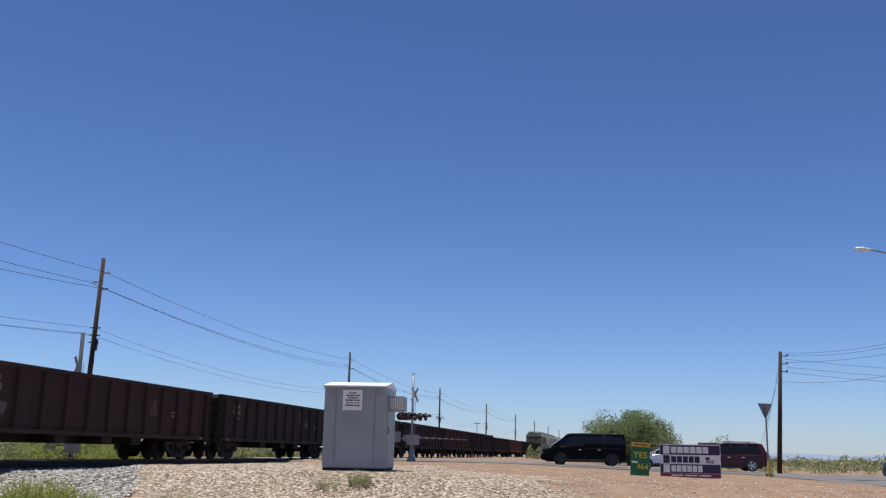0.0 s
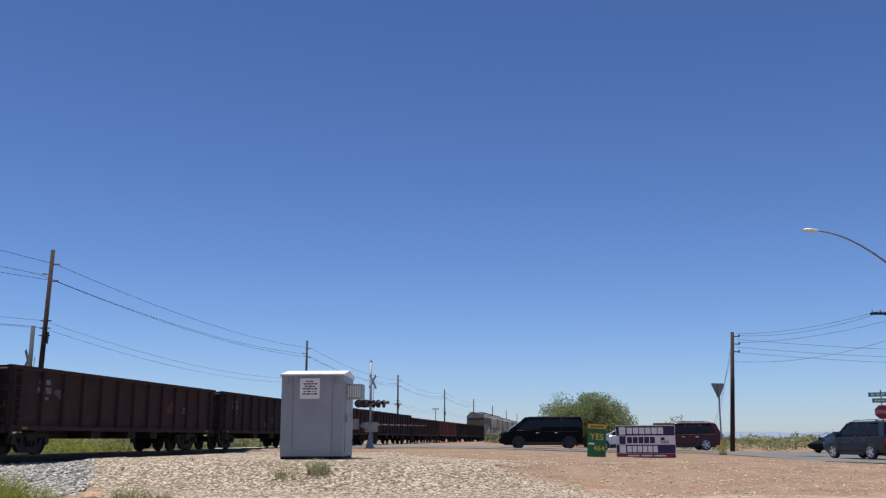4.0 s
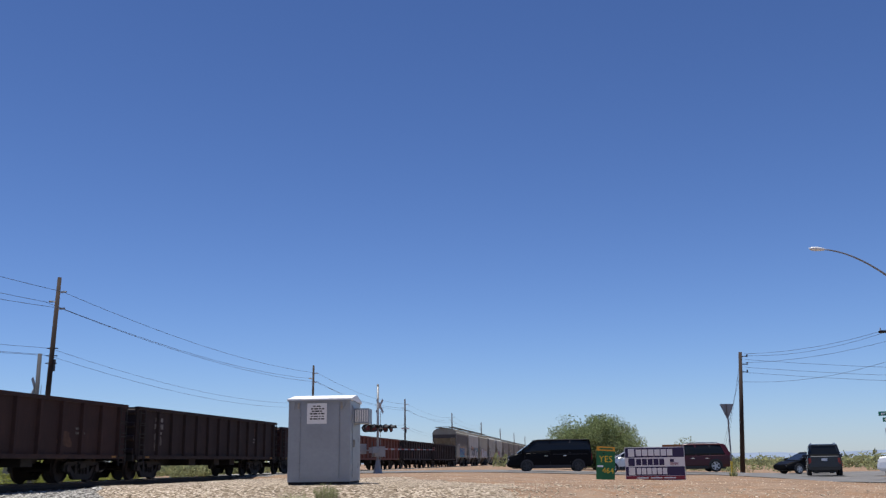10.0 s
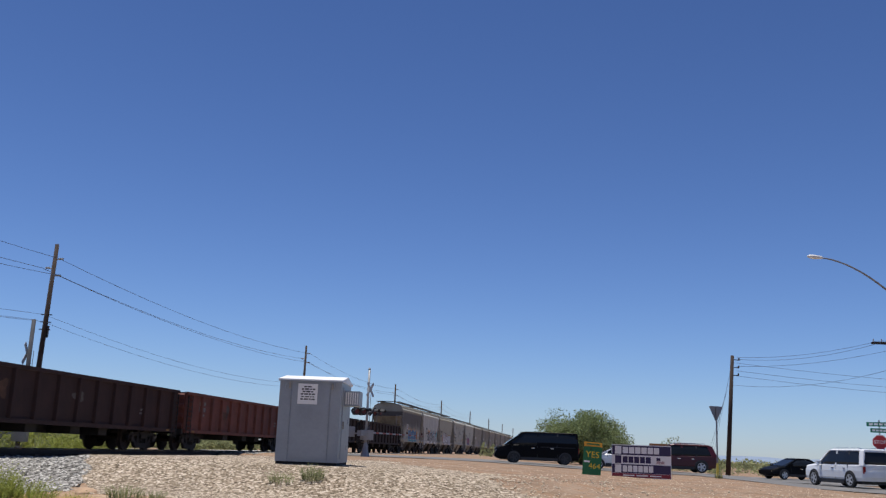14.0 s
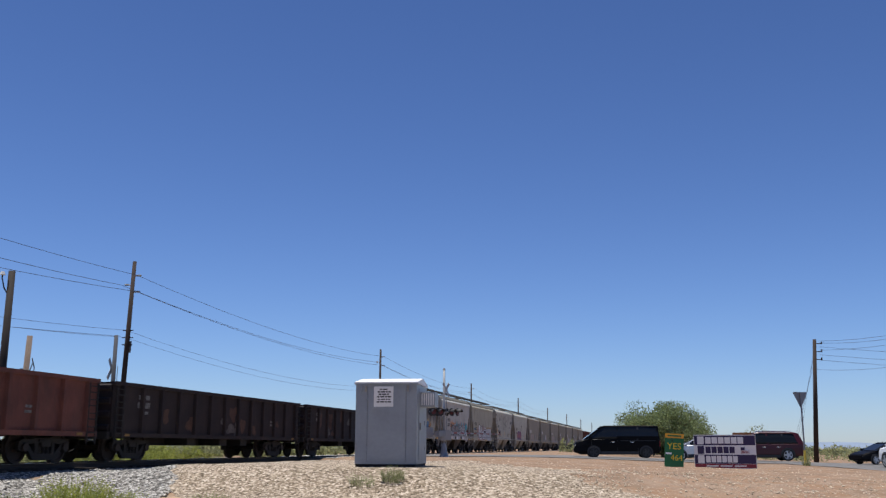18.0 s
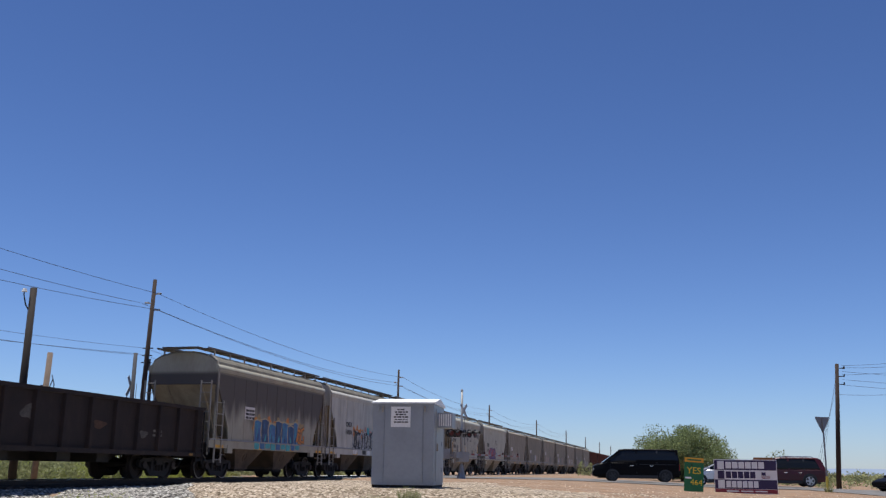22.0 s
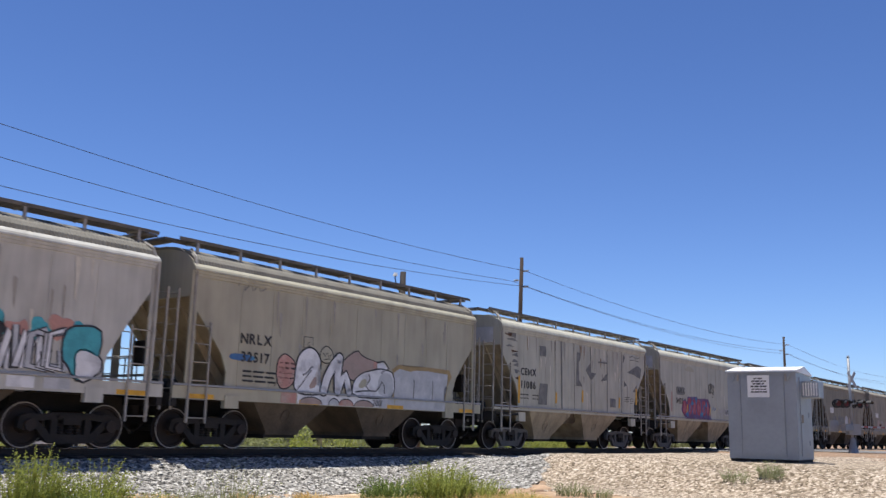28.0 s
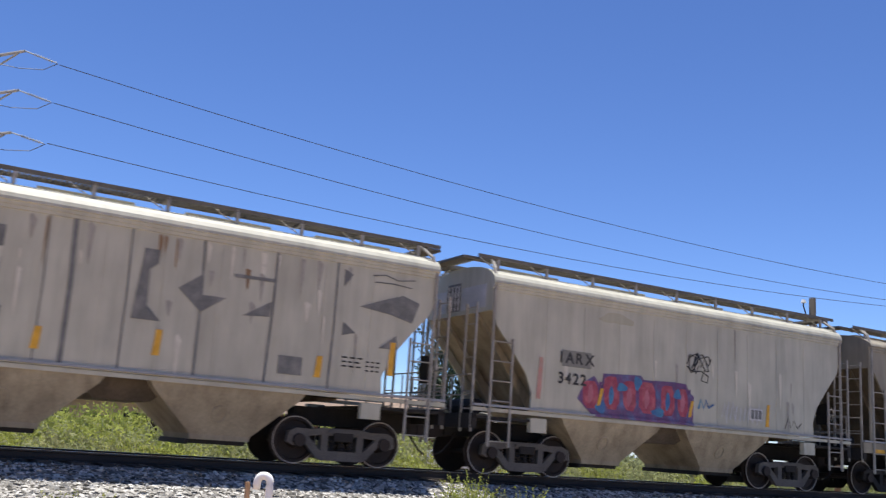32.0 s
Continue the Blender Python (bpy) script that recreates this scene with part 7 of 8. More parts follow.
# ---- poles, lamp and road signs at the junction ----
GREENS = mat("green_sign_face", (0.01, 0.17, 0.09), 0.45, var=0.06, bump=0)
REDS = mat("red_sign_face", (0.42, 0.02, 0.025), 0.45, var=0.06, bump=0)
SIGNB = mat("bare_sign_back", (0.22, 0.225, 0.24), 0.5, 0.4, var=0.1)
POSTY = mat("yellow_post_sleeve", (0.62, 0.48, 0.06), 0.6, var=0.1)
PURPLE = mat("dark_purple_print", (0.026, 0.014, 0.07), 0.5, var=0.05, bump=0)
REDP = mat("red_print", (0.24, 0.02, 0.035), 0.5, var=0.05, bump=0)
GREENP = mat("green_print", (0.012, 0.14, 0.04), 0.5, var=0.05, bump=0)
YELLOWP = mat("yellow_print", (0.75, 0.50, 0.02), 0.5, var=0.05, bump=0)
ORANGEP = mat("orange_print", (0.70, 0.33, 0.02), 0.5, var=0.05, bump=0)


def facing(x, y, z, turn=0.0):
    """A frame at x, y, z whose front (-y) looks back at the visitor's stand."""
    return pose(x, y, z, 0, 0, math.degrees(math.atan2(-x, y)) + turn)


def flat_sign(v, name, x0, x1, z0, z1, material, y, thick=0.01, label=""):
    return part(name, box(B(), x0, x1, y - thick, y, z0, z1), material, v, label)


# street lamp with a long curved arm
gl = ground_z(15.29, 49.71)
lamp = thing("street_lamp", pose(14.82, 49.71, gl, 0, 2.8), "tall grey steel street lamp with long curved arm", "street lamp")
hz = 9.0 - gl
part("lamp_post", cyl(B(), (0, 0, 0), (0, 0, hz), 0.13, 0.075, n=12), SIGNB, lamp, smooth=True)
tip = Vector((11.32 - 15.29, 48.67 - 49.71, 10.58 - gl))
a0 = Vector((0, 0, hz - 0.15))
pts = []
for k in range(13):
    u = k / 12
    q = a0.lerp(Vector((tip.x, tip.y, a0.z)), u)
    pts.append((q.x, q.y, a0.z + (tip.z - a0.z) * math.sin(u * math.pi / 2) ** 0.9))
part("lamp_arm", tube(B(), pts, [0.06 - 0.025 * k / 12 for k in range(13)], n=8), SIGNB, lamp, smooth=True)
bm = B()
ax = Vector((tip.x, tip.y, 0)).normalized()
loft(bm, [[tuple(tip + ax * d + Vector((-ax.y, ax.x, 0)) * (w * math.cos(a)) + Vector((0, 0, h * math.sin(a)))) for a in [2 * math.pi * k / 10 for k in range(10)]] for d, w, h in ((-0.15, 0.05, 0.05), (0.0, 0.12, 0.08), (0.3, 0.17, 0.11), (0.55, 0.13, 0.09), (0.66, 0.05, 0.04))])
part("lamp_head", bm, LAMPG, lamp, "pale cobra-head lamp", smooth=True)
part("foot_plate", box(B(), -0.22, 0.22, -0.22, 0.22, 0, 0.05), CONC, lamp)


def side_pole(x, y, top, label, lean=0.0):
    g = ground_z(x, y)
    p = thing("utility_pole", pose(x, y, g - 0.1, 0, lean), label, "utility pole", "poles along the road")
    part("pole", cyl(B(), (0, 0, 0), (0, 0, top - g + 0.1), 0.19, 0.13, n=10), WOOD, p, smooth=True)
    return p, top - g + 0.1


pr, h = side_pole(10.35, 75.65, 8.6, "reddish-brown timber utility pole with stacked insulator arms and guy wires", 3.4)
for k, dz in enumerate((0.35, 0.95, 1.55)):
    bm = B()
    box(bm, 0.1, 0.55, -0.03, 0.03, h - dz, h - dz + 0.06)
    cyl(bm, (0.5, 0, h - dz + 0.05), (0.5, 0, h - dz + 0.2), 0.05, n=8)
    part("insulator_arm", bm, WOOD, pr)
for k, (dx, z) in enumerate(((-2.6, 0.4), (-3.2, 0.9), (-3.8, 1.6))):
    part("guy_wire", tube(B(), [(0, 0, h - z), (dx * 0.45, 1.5, 0.1)], 0.008), WIRE, pr)
px_, h = side_pole(20.05, 66.89, 9.0, "brown timber utility pole with crossarm and fused cut-outs", 2.9)
fr = math.degrees(math.atan2(-20.63, 66.89))
bm = B()
box(bm, -1.7, 1.7, -0.06, 0.06, h - 0.35, h - 0.22)
part("crossarm", bm, WOOD, px_, m=pose(0, 0.16, 0, 0, 0, fr))
part("crossarm", box(B(), -1.7, 1.7, -0.06, 0.06, h - 0.35, h - 0.22), WOOD, px_, m=pose(0, -0.16, 0, 0, 0, fr))
for s in (-1, 1):
    part("arm_brace", tube(B(), [(s * 0.9, -0.2, h - 0.35), (0, -0.2, h - 1.0)], 0.025), WOOD, px_, m=pose(0, 0, 0, 0, 0, fr))
for x in (-1.6, -1.1, -0.5, 0.5, 1.1, 1.6):
    part("pin_insulator", cyl(B(), (x, -0.16, h - 0.22), (x, -0.16, h - 0.03), 0.05, 0.03, n=8), INSUL, px_, m=pose(0, 0, 0, 0, 0, fr))
part("lower_arm", box(B(), -0.7, 0.7, -0.05, 0.05, h - 2.4, h - 2.3), WOOD, px_, m=pose(0, -0.2, 0, 0, 0, fr))
for x in (0.3, 0.55, 0.8):
    bm = B()
    cyl(bm, (x, -0.3, h - 1.7), (x + 0.05, -0.3, h - 1.2), 0.05, n=8)
    tube(bm, [(x + 0.3, -0.2, h - 0.25), (x + 0.2, -0.3, h - 0.8), (x, -0.3, h - 1.2)], 0.014)
    tube(bm, [(x, -0.3, h - 1.7), (x - 0.25, -0.3, h - 2.2), (x - 0.3, -0.2, h - 2.4)], 0.014)
    part("cut_out", bm, BLACKM, px_, m=pose(0, 0, 0, 0, 0, fr))
for k, (a, b, sg) in enumerate((((11.2, 75.6, 8.45), (19.1, 67.4, 8.85), 0.35), ((11.2, 75.6, 8.3), (19.6, 67.2, 8.85), 0.5), ((11.2, 75.6, 7.75), (22.1, 66.3, 8.85), 0.5),
                               ((11.2, 75.6, 8.0), (70, 78, 9.0), 1.8), ((11.2, 75.6, 7.4), (70, 78, 8.4), 1.8), ((11.2, 75.6, 7.0), (70, 78, 7.9), 1.8), ((10.9, 75.6, 6.3), (20.6, 66.9, 7.2), 0.6),
                               ((19.1, 67.4, 8.9), (60, 40, 9.6), 0.6), ((22.1, 66.3, 8.9), (62, 38, 9.6), 0.6), ((20.6, 66.9, 6.6), (62, 39, 7.2), 0.7))):
    span(a, b, sg, r=0.011)

# stop sign with street-name blades
st = thing("stop_sign", facing(14.98, 52.93, ground_z(14.98, 52.93), 2), "red octagonal stop sign under two green street-name blades", "road sign")
zc = 1.80 - ground_z(14.98, 52.93)
part("post", box(B(), -0.03, 0.03, 0.0, 0.05, 0, zc + 1.15), SIGNB, st)
for rr, y, m_, nm in ((0.40, -0.004, WHITE, "border"), (0.375, -0.009, REDS, "face")):
    bm = B()
    o = [(rr * math.cos(radians(22.5 + 45 * k)), zc + rr * math.sin(radians(22.5 + 45 * k))) for k in range(8)]
    loft(bm, [[(a, y, b) for a, b in o], [(a, 0.0 if nm == "border" else -0.004, b) for a, b in o]])
    part(nm, bm, m_, st)
letters("STOP", 0.25, WHITE, st, pose(0, -0.013, zc, 90, 0, 0), 0.002, "sign_lettering")
for z, w, t in ((0.92, 0.62, -3), (0.60, 0.46, 4)):
    bl = part("street_blade", box(B(), -w, w, -0.012, 0.0, zc + z - 0.11, zc + z + 0.11), GREENS, st, m=pose(0, 0, 0, 0, 0, t * 4))
    for k in range(4):
        part("print_bar", box(B(), -w * 0.8 + k * w * 0.4, -w * 0.8 + k * w * 0.4 + w * 0.3, -0.016, -0.012, zc + z - 0.05, zc + z + 0.05), WHITE, bl)

# back of a yield sign
gy_ = ground_z(6.39, 50.59)
yd = thing("yield_sign", facing(6.39, 50.59, gy_, 40), "bare grey back of a triangular yield sign on a post", "road sign")
zt = 3.27 - gy_
bm = B()
tri = [(-0.40, zt), (0.40, zt), (0.43, zt - 0.06), (0.04, zt - 0.76), (-0.04, zt - 0.76), (-0.43, zt - 0.06)]
loft(bm, [[(a, -0.004, b) for a, b in tri], [(a, 0.006, b) for a, b in tri]])
part("sign_plate", bm, SIGNB, yd)
part("post", box(B(), -0.03, 0.03, -0.055, -0.006, 0, zt - 0.06), SIGNB, yd)
part("post_sleeve", box(B(), -0.045, 0.045, -0.07, 0.005, 0, 0.75), POSTY, yd)

# campaign board: three name bands and a red strip
gb = ground_z(2.1, 41.0)
pb = thing("campaign_board", facing(2.1, 40.95, gb, -1), "purple and white campaign board with red strip on stakes", "sign board")
zt = 1.03 - gb
part("panel", box(B(), -1.22, 1.22, 0, 0.015, zt - 1.36, zt), WHITE, pb)
for i, (z0, z1, m_) in enumerate(((0.03, 0.42, PURPLE), (0.80, 1.16, PURPLE), (1.17, 1.33, REDP))):
    flat_sign(pb, "band", -1.2, 1.2, zt - z1, zt - z0, m_, -0.001, 0.004)
for i, (z, x0, w, m_) in enumerate(((0.225, -1.08, 1.85, WHITE), (0.61, -1.08, 1.5, PURPLE), (0.98, -1.08, 1.6, WHITE))):
    flat_sign(pb, "name_bar", x0, x0 + 0.26, zt - z - 0.16, zt - z + 0.16, m_, -0.006, 0.003)
    x = x0 + 0.32
    n_ = 6 - (i == 1)
    for k in range(n_):
        ww = (w - 0.32) / n_ - 0.035
        flat_sign(pb, "name_bar", x, x + ww, zt - z - 0.13, zt - z + 0.13, m_, -0.006, 0.003)
        x += ww + 0.035
for k in range(3):
    flat_sign(pb, "print_bar", -0.75 + k * 0.55, -0.28 + k * 0.55, zt - 1.275, zt - 1.225, WHITE, -0.006, 0.003)
flat_sign(pb, "flag_canton", 0.62, 0.78, zt - 0.62, zt - 0.50, PURPLE, -0.006, 0.003)
for k in range(4):
    flat_sign(pb, "flag_stripe", 0.62, 0.95, zt - 0.655 - k * 0.03, zt - 0.64 - k * 0.03, REDP, -0.005, 0.003)
for x in (-1.15, 0, 1.15):
    part("stake", box(B(), x - 0.02, x + 0.02, 0.016, 0.056, -0.2, zt - 0.05), WOOD, pb)

# leaning green board
gg = ground_z(0.0, 40.3)
gs = thing("ballot_board", facing(0.02, 40.25, gg, 4), "green and yellow ballot board leaning on the ground", "sign board")
bd = part("panel", box(B(), -0.36, 0.40, 0, 0.012, 0, 1.36), GREENP, gs, m=pose(0, 0, 0, -4, 3.5))
flat_sign(bd, "orange_band", -0.355, 0.395, 1.16, 1.34, ORANGEP, -0.001, 0.003)
flat_sign(bd, "print_bar", -0.25, 0.3, 1.22, 1.28, GREENP, -0.005, 0.003)
letters("YES", 0.36, YELLOWP, bd, pose(0.02, -0.006, 0.82, 90, 0, 0), 0.002, "sign_lettering")
letters("464", 0.32, YELLOWP, bd, pose(0.12, -0.006, 0.36, 90, 0, 0), 0.002, "sign_lettering")
flat_sign(bd, "print_bar", -0.32, -0.08, 0.50, 0.57, WHITE, -0.004, 0.003)
part("prop", box(B(), -0.02, 0.02, 0.0, 0.04, 0, 1.1), WOOD, gs, m=pose(0, 0.25, 0, 10))
# brown board whose top shows over the campaign board
bb = thing("brown_board", facing(3.05, 44.5, ground_z(3.05, 44.5)), "small brown notice board on two posts", "sign board")
part("panel", box(B(), -0.4, 0.4, 0, 0.02, 0.7, 1.5), mat("brown_board_paint", (0.30, 0.14, 0.05), 0.7), bb)
for x in (-0.3, 0.3):
    part("post", box(B(), x - 0.03, x + 0.03, 0.02, 0.08, 0, 1.4), WOOD, bb)

# guard rail
GALVR = mat("weathered_guard_rail", (0.35, 0.32, 0.29), 0.6, 0.4, var=0.2)
gr = thing("guard_rail", pose(16.6, 56.6, ground_z(17, 56)), "weathered steel guard rail on timber posts by the junction", "guard rail")
bm = B()
prof = [(0, 0.42), (0.05, 0.50), (0, 0.57), (0.05, 0.64), (0, 0.72), (0.02, 0.72), (0.07, 0.64), (0.02, 0.57), (0.07, 0.50), (0.02, 0.42)]
loft(bm, [[(x * 1.0, y0 + a, b) for a, b in prof] for x, y0 in ((0, 0), (7.5, -1.8), (30, -11))])
part("rail_beam", bm, GALVR, gr)
for k in range(9):
    x = k * 1.9
    part("post", box(B(), x - 0.08, x + 0.08, 0.1 - x * 0.25, 0.28 - x * 0.25, -0.2, 0.75), WOOD, gr)

# ---- vent pipe and stake by the ballast ----
PVC = mat("white_pvc", (0.80, 0.80, 0.78), 0.4, var=0.04, bump=0)
vx, vy = -10.9, 4.71
gv_ = ground_z(vx, vy)
vp = thing("vent_pipe", pose(vx, vy, gv_, 0, 0, 60), "white plastic vent pipe with a gooseneck top", "pipe")
top_ = 0.05 - gv_
arc = [(-0.075 + 0.075 * math.cos(math.pi * k / 8), 0, top_ - 0.075 + 0.075 * math.sin(math.pi * k / 8)) for k in range(9)]
part("pipe", tube(B(), [(0, 0, -0.1), (0, 0, top_ - 0.3), (0, 0, top_ - 0.12)] + arc + [(-0.152, 0, top_ - 0.16)], 0.047, n=12), PVC, vp, smooth=True)
sk = thing("survey_stake", pose(-11.12, 4.55, ground_z(-11.12, 4.55), 3, 2), "rough sun-bleached timber survey stake", "stake")
part("stake", box(B(), -0.025, 0.025, -0.025, 0.025, -0.2, 0.92), mat("bleached_timber", (0.42, 0.28, 0.17), 0.9, var=0.2, fine=30), sk)

# ---- plants ----
LEAFG = leaf(mat("bright_shrub_leaf", (0.29, 0.325, 0.08), 0.8, var=0.25, scale=4, isl=0.28, spec=0.2))
LEAFD = leaf(mat("dark_shrub_leaf", (0.16, 0.22, 0.06), 0.8, var=0.3, scale=4, isl=0.4, spec=0.2))
LEAFS = leaf(mat("silver_green_leaf", (0.26, 0.28, 0.14), 0.8, var=0.3, scale=4, isl=0.35, spec=0.2))
STRAW = leaf(mat("dry_straw_grass", (0.54, 0.40, 0.18), 0.9, var=0.3, scale=4, isl=0.35, spec=0.1))
TWIG = mat("brown_twig", (0.17, 0.115, 0.075), 0.9, var=0.3)
LEAFT = leaf(mat("palo_verde_leaf", (0.205, 0.25, 0.115), 0.8, var=0.3, scale=2, isl=0.4, spec=0.2))


def blades(n, r, h, seed, lean=0.5, w=0.02, leafy=0, zlift=0.0):
    """Many thin upright blades, each a bent strip; leafy: small leaves along them."""
    q = random.Random(seed)
    vs, fs = [], []
    for k in range(n):
        a, d = q.uniform(0, 6.28), r * math.sqrt(q.random())
        bx, by = d * math.cos(a), d * math.sin(a)
        hh = h * q.uniform(0.45, 1.0) * (1 - 0.35 * (d / r) ** 2)
        la, ll = a + q.uniform(-0.8, 0.8), lean * q.uniform(0.2, 1.0) * hh
        px, py = math.cos(la + 1.57) * w, math.sin(la + 1.57) * w
        pts = [(bx + ll * math.cos(la) * u * u, by + ll * math.sin(la) * u * u, zlift + hh * u) for u in (0, 0.5, 1.0)]
        i = len(vs)
        for j, (x, y, z) in enumerate(pts):
            s = (1, 0.8, 0.1)[j]
            vs += [(x - px * s, y - py * s, z), (x + px * s, y + py * s, z)]
        fs += [(i, i + 1, i + 3, i + 2), (i + 2, i + 3, i + 5, i + 4)]
        ls = min(0.62, 0.25 + 0.4 * h)
        for j in range(int(leafy * 1.9)):
            u = q.uniform(0.2, 1.0)
            c = Vector((bx + ll * math.cos(la) * u * u, by + ll * math.sin(la) * u * u, zlift + hh * u))
            e1 = Vector((q.uniform(-1, 1), q.uniform(-1, 1), q.uniform(-0.2, 1))).normalized() * q.uniform(0.04, 0.085) * ls
            e2 = e1.cross(Vector((q.uniform(-1, 1), q.uniform(-1, 1), q.uniform(-1, 1)))).normalized() * q.uniform(0.012, 0.022) * ls
            i = len(vs)
            vs += [tuple(c), tuple(c + e1 * 0.5 + e2), tuple(c + e1), tuple(c + e1 * 0.5 - e2)]
            fs.append((i, i + 1, i + 2, i + 3))
    return vs, fs


def plant(name, label, x, y, parts, cat="shrub", group="", z=None):
    p = thing(name, pose(x, y, (ground_z(x, y) if z is None else z) - 0.02), label, cat, group)
    for nm, (vs, fs), m_, off in parts:
        o = mesh_from(nm, [(a + off[0], b + off[1], c) for a, b, c in vs], fs, m_)
        o.parent = p
    return p


plant("desert_shrub", "bright green broom-like shrub over dry yellow grass", -12.85, 8.65, [
    ("foliage", blades(320, 0.40, 1.22, 1, 0.30, 0.009, 12), LEAFG, (0, 0)), ("foliage", blades(240, 0.42, 1.0, 2, 0.4, 0.009, 11), LEAFG, (0.35, 0.85)), ("foliage", blades(120, 0.24, 0.75, 12, 0.4, 0.008, 9), LEAFG, (-0.2, -0.9)),
    ("foliage", blades(90, 0.3, 0.6, 13, 0.5, 0.010, 9), LEAFD, (0.5, 0.3)),
    ("dry_grass", blades(1900, 0.8, 0.36, 3, 1.3, 0.008), STRAW, (0.35, 0.1)), ("dry_grass", blades(1300, 0.6, 0.30, 4, 1.3, 0.008), STRAW, (0.4, 1.3)), ("dry_grass", blades(1000, 0.6, 0.26, 14, 1.3, 0.008), STRAW, (0.35, -1.2))], group="verge plants")
for gx_, gy_, gr_, gh_, gs_ in ((-12.2, 7.6, 0.9, 0.34, 301), (-11.6, 9.9, 0.8, 0.30, 302), (-12.9, 10.6, 0.7, 0.34, 303), (-10.9, 14.2, 0.7, 0.26, 304), (-9.6, 16.6, 0.7, 0.24, 305), (-12.0, 5.9, 0.7, 0.3, 306)):
    plant("grass_tuft", "mound of dry straw-yellow grass on the verge", gx_, gy_, [("dry_grass", blades(1500, gr_, gh_, gs_, 1.4, 0.007), STRAW, (0, 0)), ("foliage", blades(40, gr_ * 0.5, gh_ * 1.3, gs_ + 50, 0.6, 0.007, 6), LEAFG, (0.1, 0.2))], "grass", "verge plants")
plant("desert_shrub", "wispy grey-green shrub with fine upright twigs", -9.1, 9.2, [
    ("foliage", blades(170, 0.5, 1.0, 5, 0.55, 0.005, 4), LEAFS, (0, 0)), ("brushwood", blades(90, 0.45, 1.2, 6, 0.6, 0.004), LEAFS, (0, 0))], group="verge plants")
plant("desert_shrub", "low green shrub edged with dry yellow grass", -10.7, 15.5, [
    ("foliage", blades(430, 0.6, 0.88, 7, 0.6, 0.009, 12), LEAFG, (0.1, 0.1)), ("foliage", blades(260, 0.45, 0.62, 8, 0.7, 0.009, 11), LEAFD, (-0.4, -0.9)), ("foliage", blades(200, 0.45, 0.6, 18, 0.8, 0.009, 11), LEAFG, (0.45, 0.9)),
    ("dry_grass", blades(1500, 0.8, 0.30, 9, 1.3, 0.008), STRAW, (0.4, 0.4)), ("dry_grass", blades(1100, 0.6, 0.26, 10, 1.3, 0.008), STRAW, (0.1, -1.2)), ("dry_grass", blades(900, 0.6, 0.24, 11, 1.3, 0.008), STRAW, (0.9, 1.6))], group="verge plants")
plant("desert_shrub", "small grey-green weed at the foot of the bank", -9.55, 18.8, [("foliage", blades(90, 0.35, 0.38, 21, 0.9, 0.008, 7), LEAFS, (0, 0)), ("foliage", blades(60, 0.3, 0.25, 22, 0.9, 0.008, 7), LEAFS, (0.5, 0.2))], group="verge plants")
plant("dry_weed", "small dried brown weed on bare soil", -5.85, 18.0, [("brushwood", blades(60, 0.12, 0.26, 23, 0.9, 0.006, 3), TWIG, (0, 0)), ("brushwood", blades(70, 0.16, 0.30, 24, 0.9, 0.006, 3), STRAW, (0.45, 0.1))], "weed", "verge plants")
plant("desert_shrub", "dense dark green low bush on pale soil", -5.4, 12.4, [("foliage", blades(230, 0.27, 0.36, 25, 0.8, 0.008, 10), LEAFD, (0, 0)), ("foliage", blades(60, 0.2, 0.3, 26, 0.9, 0.008, 7), LEAFS, (-0.6, 0.1))], group="verge plants")
plant("desert_shrub", "pale yellow-green shrub by the vent pipe", -11.6, 2.7, [("foliage", blades(140, 0.5, 0.85, 27, 0.5, 0.010, 8), LEAFG, (0, 0)), ("foliage", blades(120, 0.5, 0.75, 28, 0.6, 0.008, 4), STRAW, (0.2, 0.4))], group="verge plants")
plant("desert_shrub", "straggly grey-green shrub beside the ballast", -11.9, 6.6, [("foliage", blades(120, 0.4, 0.55, 29, 0.8, 0.008, 6), LEAFS, (0, 0)), ("dry_grass", blades(300, 0.7, 0.3, 30, 1.0, 0.010), STRAW, (0.2, 0.5))], group="verge plants")
plant("desert_shrub", "sparse sprawling twiggy plant on the ballast", -15.5, 13.2, [("brushwood", blades(110, 0.55, 0.42, 31, 1.6, 0.006, 6), LEAFS, (0, 0)), ("brushwood", blades(50, 0.4, 0.3, 32, 1.8, 0.005, 3), LEAFS, (0.1, 0.8))], group="verge plants")
plant("desert_shrub", "grey-green weed growing from the gravel bank", -7.45, 22.6, [("foliage", blades(120, 0.30, 0.40, 33, 0.8, 0.004, 5), LEAFS, (0, 0))], group="verge plants")
plant("desert_shrub", "green weed growing from the gravel bank", -6.75, 22.95, [("foliage", blades(150, 0.28, 0.50, 34, 0.7, 0.004, 6), LEAFS, (0, 0))], group="verge plants")
plant("dry_weed", "tiny weed at the foot of the yield sign post", 6.4, 50.2, [("foliage", blades(60, 0.2, 0.4, 35, 0.7, 0.012, 5), LEAFS, (0, 0))], "weed", "verge plants")
for k in range(16):
    q = random.Random(50 + k)
    y = -8 + k * 3.4 + q.uniform(-1, 1)
    x = -14.9 + q.uniform(-0.6, 2.6)
    if y < 20 and not (2.0 < y < 6.2 and x > -12.8):
        plant("dry_weed", "small tuft of weeds at the edge of the ballast", x, y, [("foliage", blades(50, 0.22, q.uniform(0.2, 0.4), 70 + k, 0.9, 0.008, 5), q.choice([LEAFG, LEAFS, STRAW]), (0, 0)), ("dry_grass", blades(120, 0.4, 0.2, 90 + k, 1.2, 0.008), STRAW, (0.1, 0.1))], "weed", "verge plants")


